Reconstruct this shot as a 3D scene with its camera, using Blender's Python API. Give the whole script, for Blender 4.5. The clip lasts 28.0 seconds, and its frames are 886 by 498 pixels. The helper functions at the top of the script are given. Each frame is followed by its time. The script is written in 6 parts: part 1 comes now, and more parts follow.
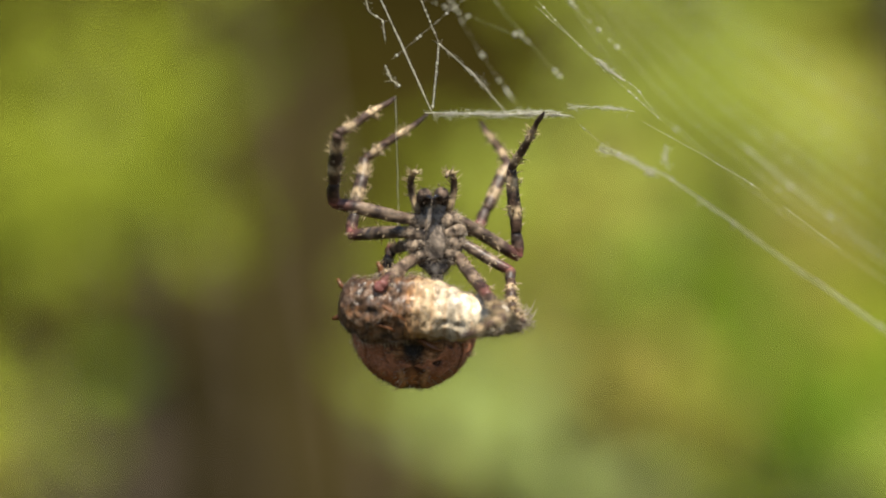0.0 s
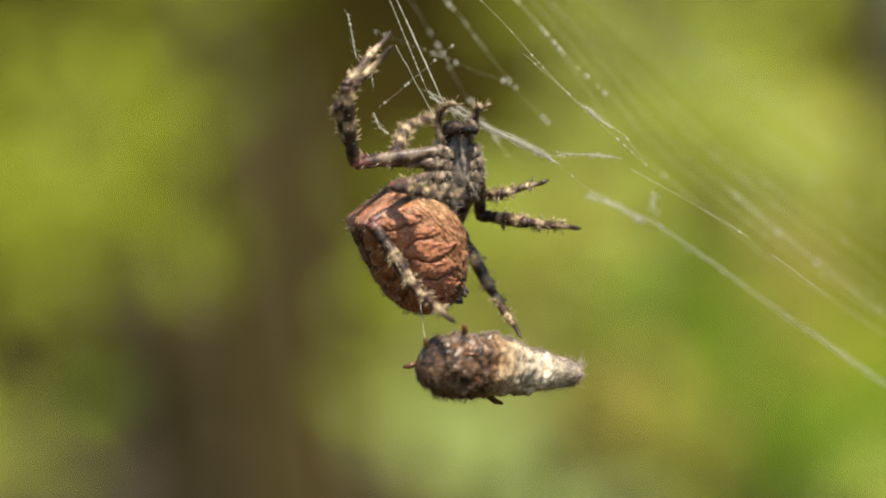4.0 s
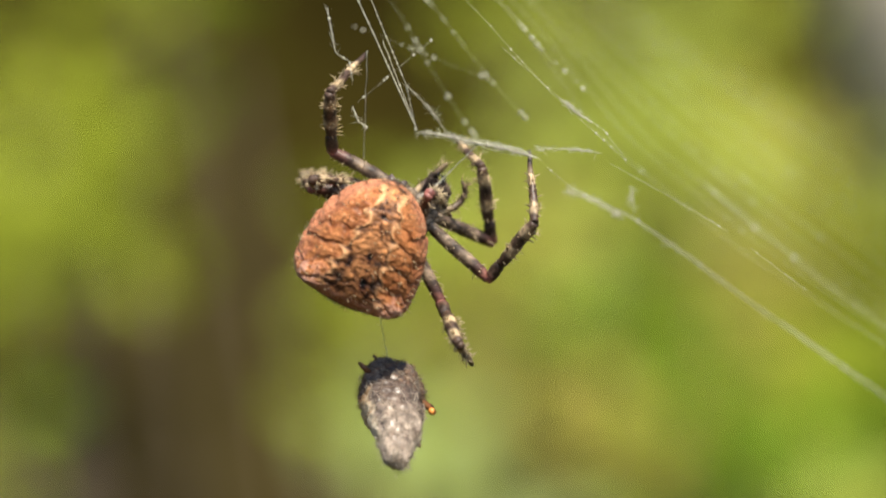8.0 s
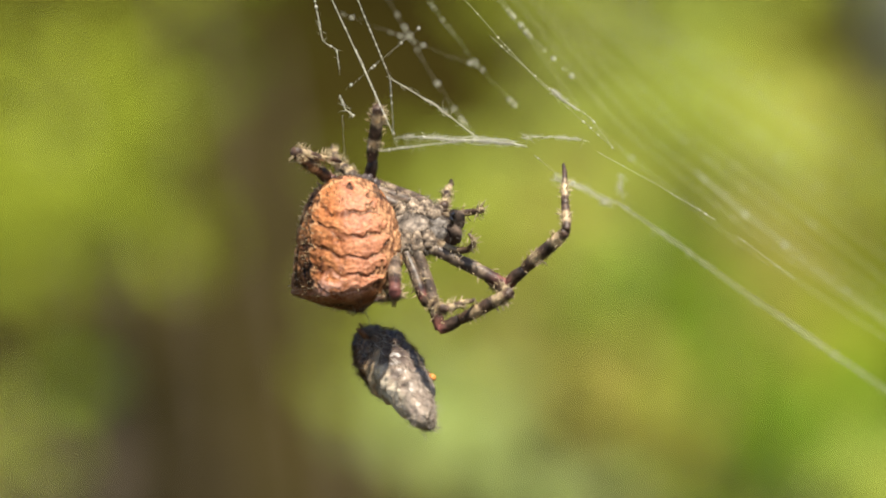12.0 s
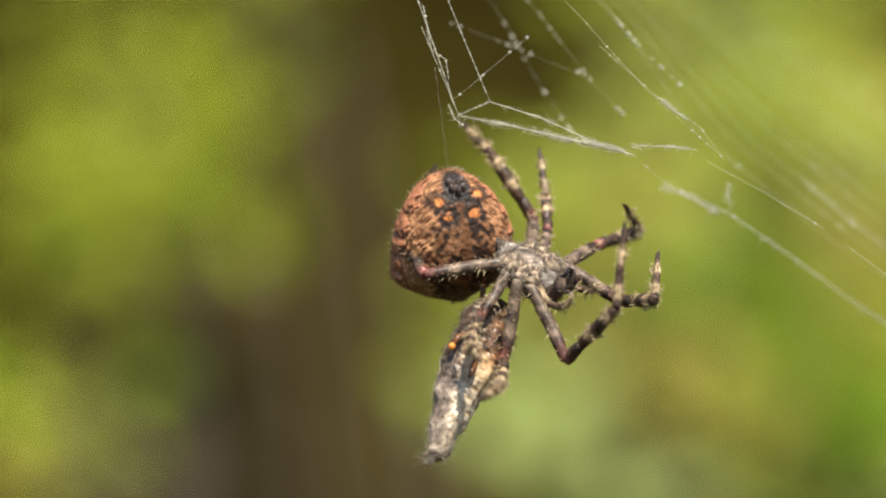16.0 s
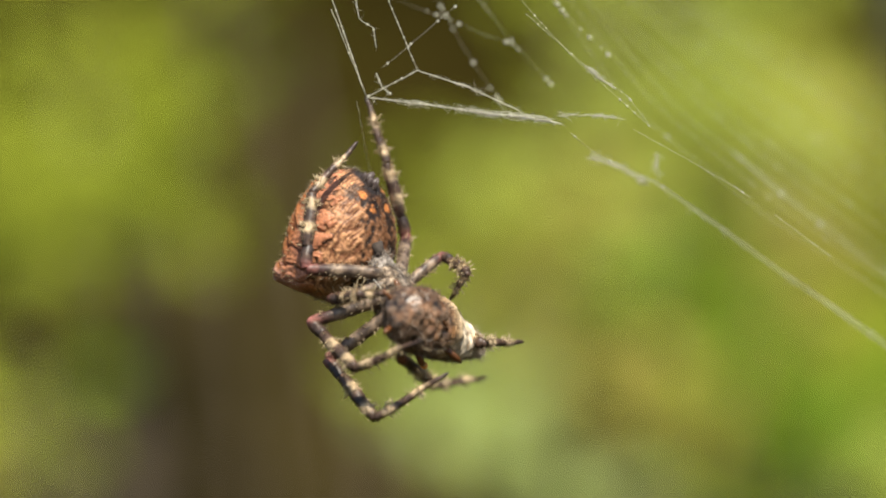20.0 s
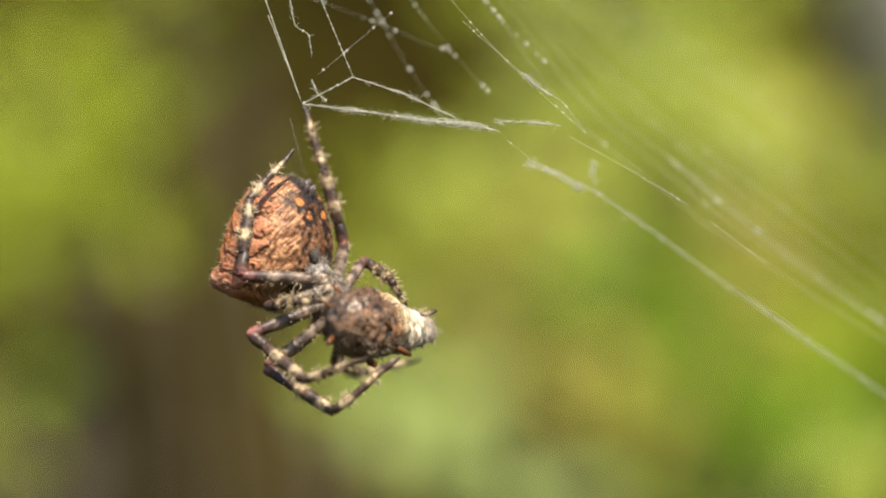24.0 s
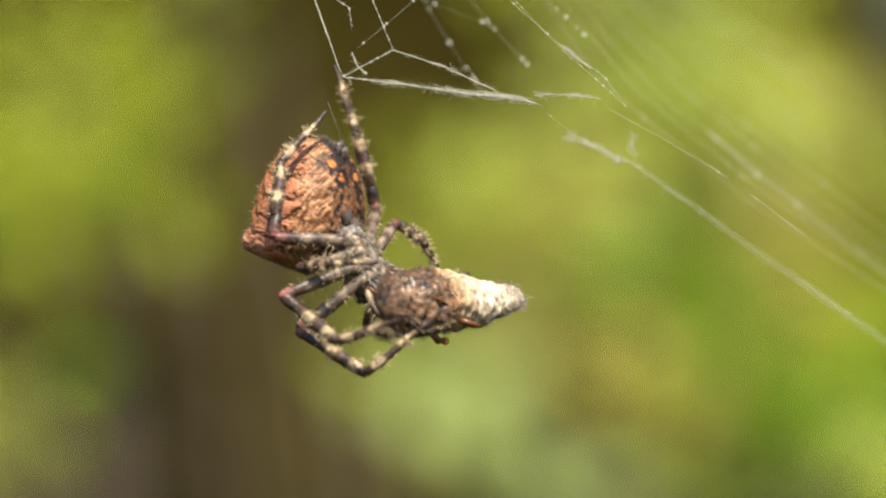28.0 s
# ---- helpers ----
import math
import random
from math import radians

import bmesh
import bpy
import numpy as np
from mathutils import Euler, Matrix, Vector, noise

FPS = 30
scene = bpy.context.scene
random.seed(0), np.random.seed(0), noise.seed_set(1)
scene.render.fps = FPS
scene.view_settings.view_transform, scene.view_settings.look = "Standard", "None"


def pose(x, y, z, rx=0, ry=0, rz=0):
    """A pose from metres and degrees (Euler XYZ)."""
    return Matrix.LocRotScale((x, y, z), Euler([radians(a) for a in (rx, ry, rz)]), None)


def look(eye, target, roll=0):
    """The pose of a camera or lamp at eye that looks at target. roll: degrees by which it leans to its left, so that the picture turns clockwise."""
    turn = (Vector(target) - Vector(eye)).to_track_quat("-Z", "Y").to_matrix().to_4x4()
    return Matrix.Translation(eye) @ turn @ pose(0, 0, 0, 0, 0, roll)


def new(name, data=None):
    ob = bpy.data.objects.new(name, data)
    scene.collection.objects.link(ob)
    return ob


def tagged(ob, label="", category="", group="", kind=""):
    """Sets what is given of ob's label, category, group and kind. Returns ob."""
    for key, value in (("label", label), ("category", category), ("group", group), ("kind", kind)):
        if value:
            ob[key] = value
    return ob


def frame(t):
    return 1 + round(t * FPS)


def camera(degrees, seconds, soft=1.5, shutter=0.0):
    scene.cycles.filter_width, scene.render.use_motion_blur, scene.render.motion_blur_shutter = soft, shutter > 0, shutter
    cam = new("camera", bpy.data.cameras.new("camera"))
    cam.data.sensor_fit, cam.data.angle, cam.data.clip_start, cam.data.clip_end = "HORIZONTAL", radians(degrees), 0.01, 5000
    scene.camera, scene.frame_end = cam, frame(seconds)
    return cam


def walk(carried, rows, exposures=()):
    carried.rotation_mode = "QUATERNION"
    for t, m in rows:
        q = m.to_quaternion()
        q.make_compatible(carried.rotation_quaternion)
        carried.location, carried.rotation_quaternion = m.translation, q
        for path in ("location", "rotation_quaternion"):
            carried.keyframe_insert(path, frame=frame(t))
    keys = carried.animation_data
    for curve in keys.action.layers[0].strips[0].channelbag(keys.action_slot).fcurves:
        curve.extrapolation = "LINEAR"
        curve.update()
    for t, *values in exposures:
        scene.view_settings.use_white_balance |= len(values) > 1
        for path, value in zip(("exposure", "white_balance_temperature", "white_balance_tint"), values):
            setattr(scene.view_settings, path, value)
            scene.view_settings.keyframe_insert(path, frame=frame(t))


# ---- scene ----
EYE = (0.0, 0.0, 1.30)
HUB = Vector((0.0, 0.31925, 1.30))
MM = 0.001
U = 0.00005          # a twentieth of a millimetre: the unit in which the animal is modelled

cam = camera(14.0, 28.0, soft=2.0, shutter=0.5)
cam.data.dof.use_dof = True
cam.data.dof.focus_distance = 0.3185
cam.data.dof.aperture_fstop = 13.0
walk(cam, [
    (0, pose(*EYE, 89.937, 0, 0.115)),
    (0.5, pose(*EYE, 90.013, 0, 0.445)),
    (1, pose(*EYE, 90.063, 0, -0.165)),
    (1.5, pose(*EYE, 90.135, 0, -0.531)),
    (2, pose(*EYE, 90.148, 0, -0.136)),
    (2.5, pose(*EYE, 90.202, 0, 0.459)),
    (3, pose(*EYE, 90.193, 0, -0.057)),
    (3.5, pose(*EYE, 90.157, 0, 0.191)),
    (4, pose(*EYE, 90.314, 0, -0.156)),
    (4.5, pose(*EYE, 90.619, 0, -0.043)),
    (6.5, pose(*EYE, 90.803, 0, -0.192)),
    (7, pose(*EYE, 90.793, 0, -0.519)),
    (7.5, pose(*EYE, 90.845, 0, -1.076)),
    (8, pose(*EYE, 90.538, 0, -0.894)),
    (8.5, pose(*EYE, 90.265, 0, -1.044)),
    (9, pose(*EYE, 90.503, 0, -0.427)),
    (9.5, pose(*EYE, 90.511, 0, -0.201)),
    (10, pose(*EYE, 90.534, 0, -0.140)),
    (10.5, pose(*EYE, 90.431, 0, -0.170)),
    (11, pose(*EYE, 90.220, 0, -0.596)),
    (11.5, pose(*EYE, 90.150, 0, -0.430)),
    (13.5, pose(*EYE, 90.021, 0, -0.521)),
    (14, pose(*EYE, 90.072, 0, -0.757)),
    (14.5, pose(*EYE, 90.399, 0, -1.170)),
    (15, pose(*EYE, 90.556, 0, -0.951)),
    (15.2, pose(*EYE, 90.405, 0, -0.725)),
    (15.5, pose(*EYE, 90.018, 0, 0.773)),
    (16, pose(*EYE, 90.004, 0, 0.847)),
    (16.5, pose(*EYE, 89.928, 0, 1.292)),
    (17, pose(*EYE, 89.937, 0, 0.869)),
    (17.5, pose(*EYE, 90.099, 0, 0.215)),
    (18, pose(*EYE, 89.978, 0, 0.129)),
    (18.5, pose(*EYE, 89.915, 0, -0.093)),
    (19, pose(*EYE, 89.834, 0, 0.093)),
    (19.5, pose(*EYE, 90.000, 0, -0.696)),
    (20, pose(*EYE, 90.000, 0, 0.000)),
    (20.5, pose(*EYE, 89.888, 0, -0.223)),
    (21, pose(*EYE, 89.807, 0, 0.273)),
    (21.5, pose(*EYE, 90.000, 0, -0.072)),
    (23.5, pose(*EYE, 90.000, 0, 0.072)),
    (24, pose(*EYE, 90.054, 0, -0.818)),
    (24.5, pose(*EYE, 90.013, 0, 0.546)),
    (25, pose(*EYE, 90.000, 0, -0.144)),
    (25.5, pose(*EYE, 90.018, 0, -0.617)),
    (26, pose(*EYE, 90.220, 0, 0.273)),
    (26.5, pose(*EYE, 90.377, 0, -0.014)),
    (26.9, pose(*EYE, 89.951, 0, 0.768)),
    (27, pose(*EYE, 89.964, 0, 0.517)),
    (27.5, pose(*EYE, 89.987, 0, 0.065)),
    (28, pose(*EYE, 89.838, 0, -0.309)),
], [(0, 0.80), (1, 0.64), (3, 0.66), (4, 0.88), (7, 1.0), (11, 1.04), (14, 1.06), (15, 0.98), (17, 0.90), (20, 0.88), (24, 1.03), (28, 1.02)])

# ---- light ----
world = bpy.data.worlds.new("sky")
scene.world = world
world.use_nodes = True
sky = world.node_tree.nodes.new("ShaderNodeTexSky")
sky.sky_type, sky.sun_disc = "NISHITA", False
sky.sun_elevation, sky.sun_rotation = radians(59), radians(163)
back = world.node_tree.nodes["Background"]
back.inputs["Strength"].default_value = 0.085
world.node_tree.links.new(sky.outputs["Color"], back.inputs["Color"])
sun = new("sun", bpy.data.lights.new("sun", "SUN"))
sun.data.energy, sun.data.angle, sun.data.color = 4.4, radians(0.53), (1.0, 0.93, 0.80)
sun.matrix_world = look((0.6, -1.6, 4.6), (0, 0.32, 1.3))


# ---- materials ----
def material(name, colour=(0.5, 0.5, 0.5), rough=0.6, tint=False, grain=0.0, size=400.0, bump=0.0, spec=0.4, translucent=0.0, metal=0.0, per_island=0.0, coat=0.0):
    """A surface whose colour is plain or taken from the mesh's own pattern, with two scales of grain and fine relief."""
    m = bpy.data.materials.new(name)
    m.use_nodes = True
    n, link = m.node_tree.nodes, m.node_tree.links.new
    bsdf = n["Principled BSDF"]
    bsdf.inputs["Roughness"].default_value = rough
    bsdf.inputs["Metallic"].default_value = metal
    bsdf.inputs["Specular IOR Level"].default_value = spec
    bsdf.inputs["Coat Weight"].default_value = coat
    if tint:
        source = n.new("ShaderNodeVertexColor")
        source.layer_name = "tint"
    else:
        source = n.new("ShaderNodeRGB")
        source.outputs[0].default_value = (*colour, 1)
    place = n.new("ShaderNodeTexCoord")
    fine, broad = n.new("ShaderNodeTexNoise"), n.new("ShaderNodeTexNoise")
    for node, scale, detail in ((fine, size, 5), (broad, size / 7, 2)):
        node.inputs["Scale"].default_value, node.inputs["Detail"].default_value = scale, detail
        link(place.outputs["Object"], node.inputs["Vector"])
    both = n.new("ShaderNodeMath")
    both.operation = "MULTIPLY"
    link(fine.outputs["Fac"], both.inputs[0])
    link(broad.outputs["Fac"], both.inputs[1])
    spread = n.new("ShaderNodeMapRange")
    spread.inputs["From Min"].default_value, spread.inputs["From Max"].default_value = 0.12, 0.40
    spread.inputs["To Min"].default_value, spread.inputs["To Max"].default_value = 1 - grain, 1 + grain
    link(both.outputs[0], spread.inputs["Value"])
    value = spread.outputs["Result"]
    if per_island:
        each = n.new("ShaderNodeNewGeometry")
        own = n.new("ShaderNodeMapRange")
        own.inputs["To Min"].default_value, own.inputs["To Max"].default_value = 1 - per_island, 1 + per_island
        link(each.outputs["Random Per Island"], own.inputs["Value"])
        times = n.new("ShaderNodeMath")
        times.operation = "MULTIPLY"
        link(value, times.inputs[0])
        link(own.outputs["Result"], times.inputs[1])
        value = times.outputs[0]
    mix = n.new("ShaderNodeVectorMath")
    mix.operation = "SCALE"
    link(source.outputs[0], mix.inputs[0])
    link(value, mix.inputs["Scale"])
    link(mix.outputs[0], bsdf.inputs["Base Color"])
    if bump:
        relief = n.new("ShaderNodeBump")
        relief.inputs["Strength"].default_value, relief.inputs["Distance"].default_value = bump, 0.00012
        link(fine.outputs["Fac"], relief.inputs["Height"])
        link(relief.outputs["Normal"], bsdf.inputs["Normal"])
    if translucent:
        glow, add = n.new("ShaderNodeBsdfTranslucent"), n.new("ShaderNodeMixShader")
        link(mix.outputs[0], glow.inputs["Color"])
        add.inputs["Fac"].default_value = translucent
        link(bsdf.outputs[0], add.inputs[1])
        link(glow.outputs[0], add.inputs[2])
        link(add.outputs[0], n["Material Output"].inputs["Surface"])
    return m


hide = material("abdomen_hide", tint=True, rough=0.5, grain=0.28, size=3600, bump=0.35, spec=0.22)
chitin = material("leg_chitin", tint=True, rough=0.42, grain=0.35, size=2600, bump=0.4, spec=0.36)
fur = material("grey_fur", tint=True, rough=0.8, grain=0.4, size=3000, bump=0.6, spec=0.2)
bristle = material("pale_bristle", (0.58, 0.46, 0.28), rough=0.5, grain=0.2, size=2000, translucent=0.25, per_island=0.3)
fuzz = material("pale_fuzz", (0.38, 0.32, 0.25), rough=0.6, grain=0.2, size=2000, translucent=0.3, per_island=0.4)
eye_gloss = material("black_eye", (0.012, 0.010, 0.010), rough=0.08, spec=0.6, coat=0.5)
silk = material("silk", (0.75, 0.73, 0.62), rough=0.35, grain=0.1, size=900, spec=0.5, translucent=0.4)
grubby_silk = material("grubby_silk", (0.47, 0.40, 0.32), rough=0.5, grain=0.2, size=1200, spec=0.3, translucent=0.35, per_island=0.35)
husk = material("prey_husk", tint=True, rough=0.36, grain=0.5, size=1500, bump=0.8, spec=0.45)
pelt = material("brown_pelt", (0.20, 0.125, 0.075), rough=0.6, grain=0.3, size=1500, translucent=0.2, per_island=0.5)
amber = material("amber_limb", (0.215, 0.088, 0.034), rough=0.3, grain=0.3, size=900, spec=0.5, translucent=0.3)
ochre = material("orange_flesh", (0.62, 0.23, 0.045), rough=0.35, grain=0.3, size=900, spec=0.4)
bark = material("bark", (0.10, 0.075, 0.05), rough=0.9, grain=0.5, size=60)
# earth colour darkened in place of the shade that falls on the bank
shaded_soil = material("shaded_soil", (0.0278, 0.0213, 0.0044), rough=0.95, grain=0.45, size=14, spec=0.0)
rock = material("stone", (0.52, 0.44, 0.33), rough=0.85, grain=0.3, size=20)


def leaf_stuff(name, colour):
    return material(name, colour, rough=0.6, grain=0.2, size=40, spec=0.05, translucent=0.4, per_island=0.3)


# ---- mesh helpers ----
def link_mesh(name, verts, faces, mat, parent=None, label="", colours=None, scale=U, smooth=True):
    data = bpy.data.meshes.new(name)
    data.from_pydata((np.asarray(verts, float) * scale).tolist(), [], faces)
    if smooth:
        data.polygons.foreach_set("use_smooth", [True] * len(data.polygons))
    if colours is not None:
        layer = data.color_attributes.new("tint", "FLOAT_COLOR", "POINT")
        rgba = np.ones((len(verts), 4))
        rgba[:, :3] = np.clip(colours, 0.002, 0.95)
        layer.data.foreach_set("color", rgba.ravel())
    data.materials.append(mat)
    data.update()
    ob = new(name, data)
    if parent is not None:
        ob.parent = parent
    if label:
        tagged(ob, label)
    return ob


def tube(points, radii, sides=10):
    """A round tube along points, closed at both ends."""
    p = np.asarray(points, float)
    r = np.broadcast_to(np.asarray(radii, float), (len(p),))
    verts, faces = [], []
    t = np.gradient(p, axis=0)
    t /= np.linalg.norm(t, axis=1)[:, None] + 1e-12
    ref = np.array([0.0, 0.0, 1.0]) if abs(t[0][2]) < 0.9 else np.array([1.0, 0.0, 0.0])
    for i in range(len(p)):
        a = np.cross(t[i], ref)
        a /= np.linalg.norm(a) + 1e-12
        b = np.cross(a, t[i])
        ref = b
        for k in range(sides):
            w = 2 * math.pi * k / sides
            verts.append(p[i] + r[i] * (math.cos(w) * a + math.sin(w) * b))
    for i in range(len(p) - 1):
        for k in range(sides):
            j = (k + 1) % sides
            faces.append((i * sides + k, i * sides + j, (i + 1) * sides + j, (i + 1) * sides + k))
    faces.append(tuple(range(sides))[::-1])
    faces.append(tuple((len(p) - 1) * sides + k for k in range(sides)))
    return np.array(verts), faces


def join(pieces):
    verts, faces, base = [], [], 0
    for v, f in pieces:
        verts.append(np.asarray(v, float))
        faces += [tuple(base + i for i in q) for q in f]
        base += len(v)
    return np.concatenate(verts), faces


def spike(root, way, length, width, bend=0.0):
    """One bristle: a thin three-sided cone that bends a little."""
    root, way = np.asarray(root, float), np.asarray(way, float)
    way = way / (np.linalg.norm(way) + 1e-12)
    side = np.cross(way, [0.3, 0.5, 0.81])
    side /= np.linalg.norm(side) + 1e-12
    pts = [root, root + way * length * 0.55 + side * bend * length * 0.15, root + way * length + side * bend * length * 0.5]
    return tube(pts, [width, width * 0.7, width * 0.12], 3)


def ball(centre, radii, rings=10, sides=14):
    c, r = np.asarray(centre, float), np.asarray(radii, float)
    verts, faces = [], []
    for i in range(rings + 1):
        a = math.pi * (0.02 + 0.96 * i / rings)
        for k in range(sides):
            w = 2 * math.pi * k / sides
            verts.append(c + r * np.array([math.sin(a) * math.cos(w), -math.cos(a), math.sin(a) * math.sin(w)]))
    for i in range(rings):
        for k in range(sides):
            j = (k + 1) % sides
            faces.append((i * sides + k, (i + 1) * sides + k, (i + 1) * sides + j, i * sides + j))
    faces.append(tuple(range(sides)))
    faces.append(tuple(rings * sides + k for k in range(sides))[::-1])
    return np.array(verts), faces


def wobble(p, size):
    return noise.noise(Vector(p) / size)


def lerp(a, b, w):
    return np.asarray(a, float) * (1 - w) + np.asarray(b, float) * w


def step(a, b, x):
    w = min(max((x - a) / (b - a), 0.0), 1.0)
    return w * w * (3 - 2 * w)


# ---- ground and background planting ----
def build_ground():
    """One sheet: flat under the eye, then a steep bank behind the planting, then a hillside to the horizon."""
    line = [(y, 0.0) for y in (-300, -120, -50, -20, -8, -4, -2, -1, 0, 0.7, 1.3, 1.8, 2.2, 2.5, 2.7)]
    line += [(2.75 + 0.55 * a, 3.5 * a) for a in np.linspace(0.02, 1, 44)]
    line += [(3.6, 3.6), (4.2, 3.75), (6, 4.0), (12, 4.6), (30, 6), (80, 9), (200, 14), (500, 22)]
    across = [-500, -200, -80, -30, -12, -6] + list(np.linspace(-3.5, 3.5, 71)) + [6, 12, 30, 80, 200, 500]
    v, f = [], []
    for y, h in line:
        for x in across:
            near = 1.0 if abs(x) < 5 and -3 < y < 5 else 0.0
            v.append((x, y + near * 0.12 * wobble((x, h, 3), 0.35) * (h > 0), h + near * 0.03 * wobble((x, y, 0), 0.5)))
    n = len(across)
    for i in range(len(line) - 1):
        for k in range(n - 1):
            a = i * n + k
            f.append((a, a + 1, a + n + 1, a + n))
    tagged(link_mesh("ground", v, f, shaded_soil, scale=1.0), "bare brown earth, coloured dark for shade, rising to a steep bank", "ground", kind="structure")


def spot(x, y, far):
    """A place at a given depth behind the web, from its bearing right of and above the line of sight, in thousandths of the depth."""
    return Vector((x * far / 1000, far, EYE[2] + y * far / 1000))


def leaf(rng, length, width):
    """A pointed leaf, folded along its midrib and arched."""
    fold, arch = rng.uniform(0.1, 0.35), rng.uniform(-0.2, 0.35)
    rows = ((0, 0.05), (0.25, 0.8), (0.5, 1.0), (0.75, 0.7), (1.0, 0.04))
    v, f = [], []
    for a, w in rows:
        z = arch * length * a * a
        v += [(-w * width / 2, a * length, z + fold * w * width / 2), (0, a * length, z), (w * width / 2, a * length, z + fold * w * width / 2)]
    for i in range(4):
        b = 3 * i
        f += [(b, b + 1, b + 4, b + 3), (b + 1, b + 2, b + 5, b + 4)]
    return np.array(v), f


def build_shrub(label, mat, clumps, seed, size=0.035, category="shrub"):
    """A shrub: stems that rise from the ground to each clump, and leaves that thin out round their ends. clumps: bearing, height, spread across, spread up, depth, layers of leaves at the middle."""
    rng = random.Random(seed)
    root = new("shrub")
    first = spot(clumps[0][0], clumps[0][1], clumps[0][4])
    root.location = (first.x, first.y, 0.0)
    pieces = []
    for n, (x, y, wide, high, far, layers) in enumerate(clumps):
        count = round(layers * 2 * math.pi * wide * high / 77 * (0.035 / size) ** 2) + 1
        far += 0.0045 * y
        c = spot(x, y, far) - root.location
        k = far / 1000
        stem = [Vector((rng.uniform(-0.02, 0.02), rng.uniform(0, 0.05), 0)).lerp(c + Vector((0, 0.1, 0)), a) + Vector((0.03 * wobble((a * 3, n, seed), 1), 0.06, 0)) for a in np.linspace(0, 1, 9)]
        v, f = tube([tuple(q) for q in stem], np.linspace(0.011, 0.004, 9), 7)
        link_mesh("stem", v, f, bark, root, scale=1.0)
        for _ in range(count):
            o = Vector((rng.gauss(0, 1), rng.gauss(0, 0.6), rng.gauss(0, 1)))
            at = c + Vector((o.x * wide * k, o.y * 0.07, o.z * high * k))
            v, f = leaf(rng, size * rng.uniform(0.7, 1.3), size * rng.uniform(0.4, 0.65))
            face = Vector((0.1, -0.65, 0.75)) + Vector((rng.gauss(0, 0.4), rng.gauss(0, 0.4), rng.gauss(0, 0.4)))
            turn = face.to_track_quat("Z", "Y").to_matrix() @ Euler((0, 0, rng.uniform(0, 6.28))).to_matrix()
            pieces.append((np.array([tuple(turn @ Vector(q) + at) for q in v]), f))
    v, f = join(pieces)
    tagged(link_mesh("foliage", v, f, mat, root, scale=1.0), kind="stuff")
    return tagged(root, label, category, "shrubs behind the web")


def build_planting():
    build_ground()
    green = leaf_stuff("green_leaf", (0.270, 0.312, 0.028))
    bright = leaf_stuff("sunny_green_leaf", (0.294, 0.350, 0.034))
    deep = leaf_stuff("deep_green_leaf", (0.135, 0.235, 0.014))
    olive = leaf_stuff("olive_leaf", (0.285, 0.335, 0.034))
    lime = leaf_stuff("lime_leaf", (0.372, 0.435, 0.080))
    yellow = leaf_stuff("yellow_green_leaf", (0.370, 0.335, 0.066))
    pale = leaf_stuff("pale_leaf", (0.360, 0.430, 0.136))
    brown = leaf_stuff("dry_leaf", (0.280, 0.250, 0.064))
    build_shrub("broad green shrub in full sun", green, ((-96, 28, 17, 19, 2.2, 2.6), (-126, 2, 13, 14, 2.2, 2.2), (-78, 34, 11, 16, 2.25, 1.2), (-94, 4, 12, 10, 2.28, 1.1), (-128, -30, 10, 10, 2.25, 0.5)), 1)
    build_shrub("bright young shoots of a green shrub", bright, ((-94, 28, 14, 13, 2.1, 1.3), (-120, 6, 9, 10, 2.1, 1.0)), 10)
    build_shrub("dark green undergrowth in half shade", deep, ((63, -12, 11, 7, 2.05, 2.6), (112, -44, 11, 10, 2.0, 2.4), (-48, 62, 12, 9, 2.3, 0.55), (70, -68, 24, 6, 2.3, 0.8), (-128, -36, 10, 10, 2.1, 0.3), (98, -14, 8, 6, 2.05, 1.0)), 2)
    build_shrub("lime-green bush in bright sun", lime, ((74, 56, 18, 12, 2.15, 2.8), (92, 36, 16, 10, 2.15, 2.0), (40, 20, 13, 7, 2.1, 1.6), (118, -62, 8, 6, 2.0, 2.0), (62, 40, 12, 8, 2.2, 1.3), (60, 6, 14, 8, 2.1, 1.2)), 3)
    build_shrub("yellowing bush behind the web", yellow, ((34, 3, 12, 8, 2.1, 2.2), (86, -20, 12, 11, 2.1, 2.4), (108, 34, 10, 10, 2.15, 1.6), (-127, -64, 6, 8, 2.15, 1.2), (52, -40, 14, 10, 2.15, 1.4), (100, 4, 14, 8, 2.1, 1.2)), 4)
    build_shrub("pale grey-green plant low behind the web", pale, ((10, -50, 12, 11, 2.15, 2.4), (28, -64, 10, 7, 2.2, 1.0)), 5)
    build_shrub("olive bush in half shade", olive, ((2, 14, 12, 10, 2.2, 1.6), (20, -6, 14, 12, 2.2, 1.6), (-4, -8, 9, 12, 2.4, 0.7), (-112, 62, 20, 10, 2.2, 1.3), (-68, 84, 16, 8, 2.3, 1.2), (40, 78, 12, 9, 2.3, 1.8), (-18, -32, 7, 17, 2.35, 0.35), (-117, -50, 11, 16, 2.25, 1.0), (44, -20, 14, 10, 2.2, 1.2)), 6)
    build_shrub("sparse shrub of dry brown leaves", brown, ((34, -24, 9, 7, 2.1, 1.4), (18, -72, 14, 5, 2.4, 0.8)), 7)
    build_shrub("tall hedge of yellow-green leaves", green, ((74, -4, 30, 26, 2.55, 2.4), (80, -52, 32, 16, 2.55, 2.4), (92, 50, 24, 18, 2.55, 2.2), (126, 12, 16, 20, 2.5, 2.6), (128, -26, 16, 18, 2.5, 2.4), (26, -8, 14, 16, 2.55, 1.2), (24, -52, 14, 14, 2.55, 1.2)), 8, size=0.05)
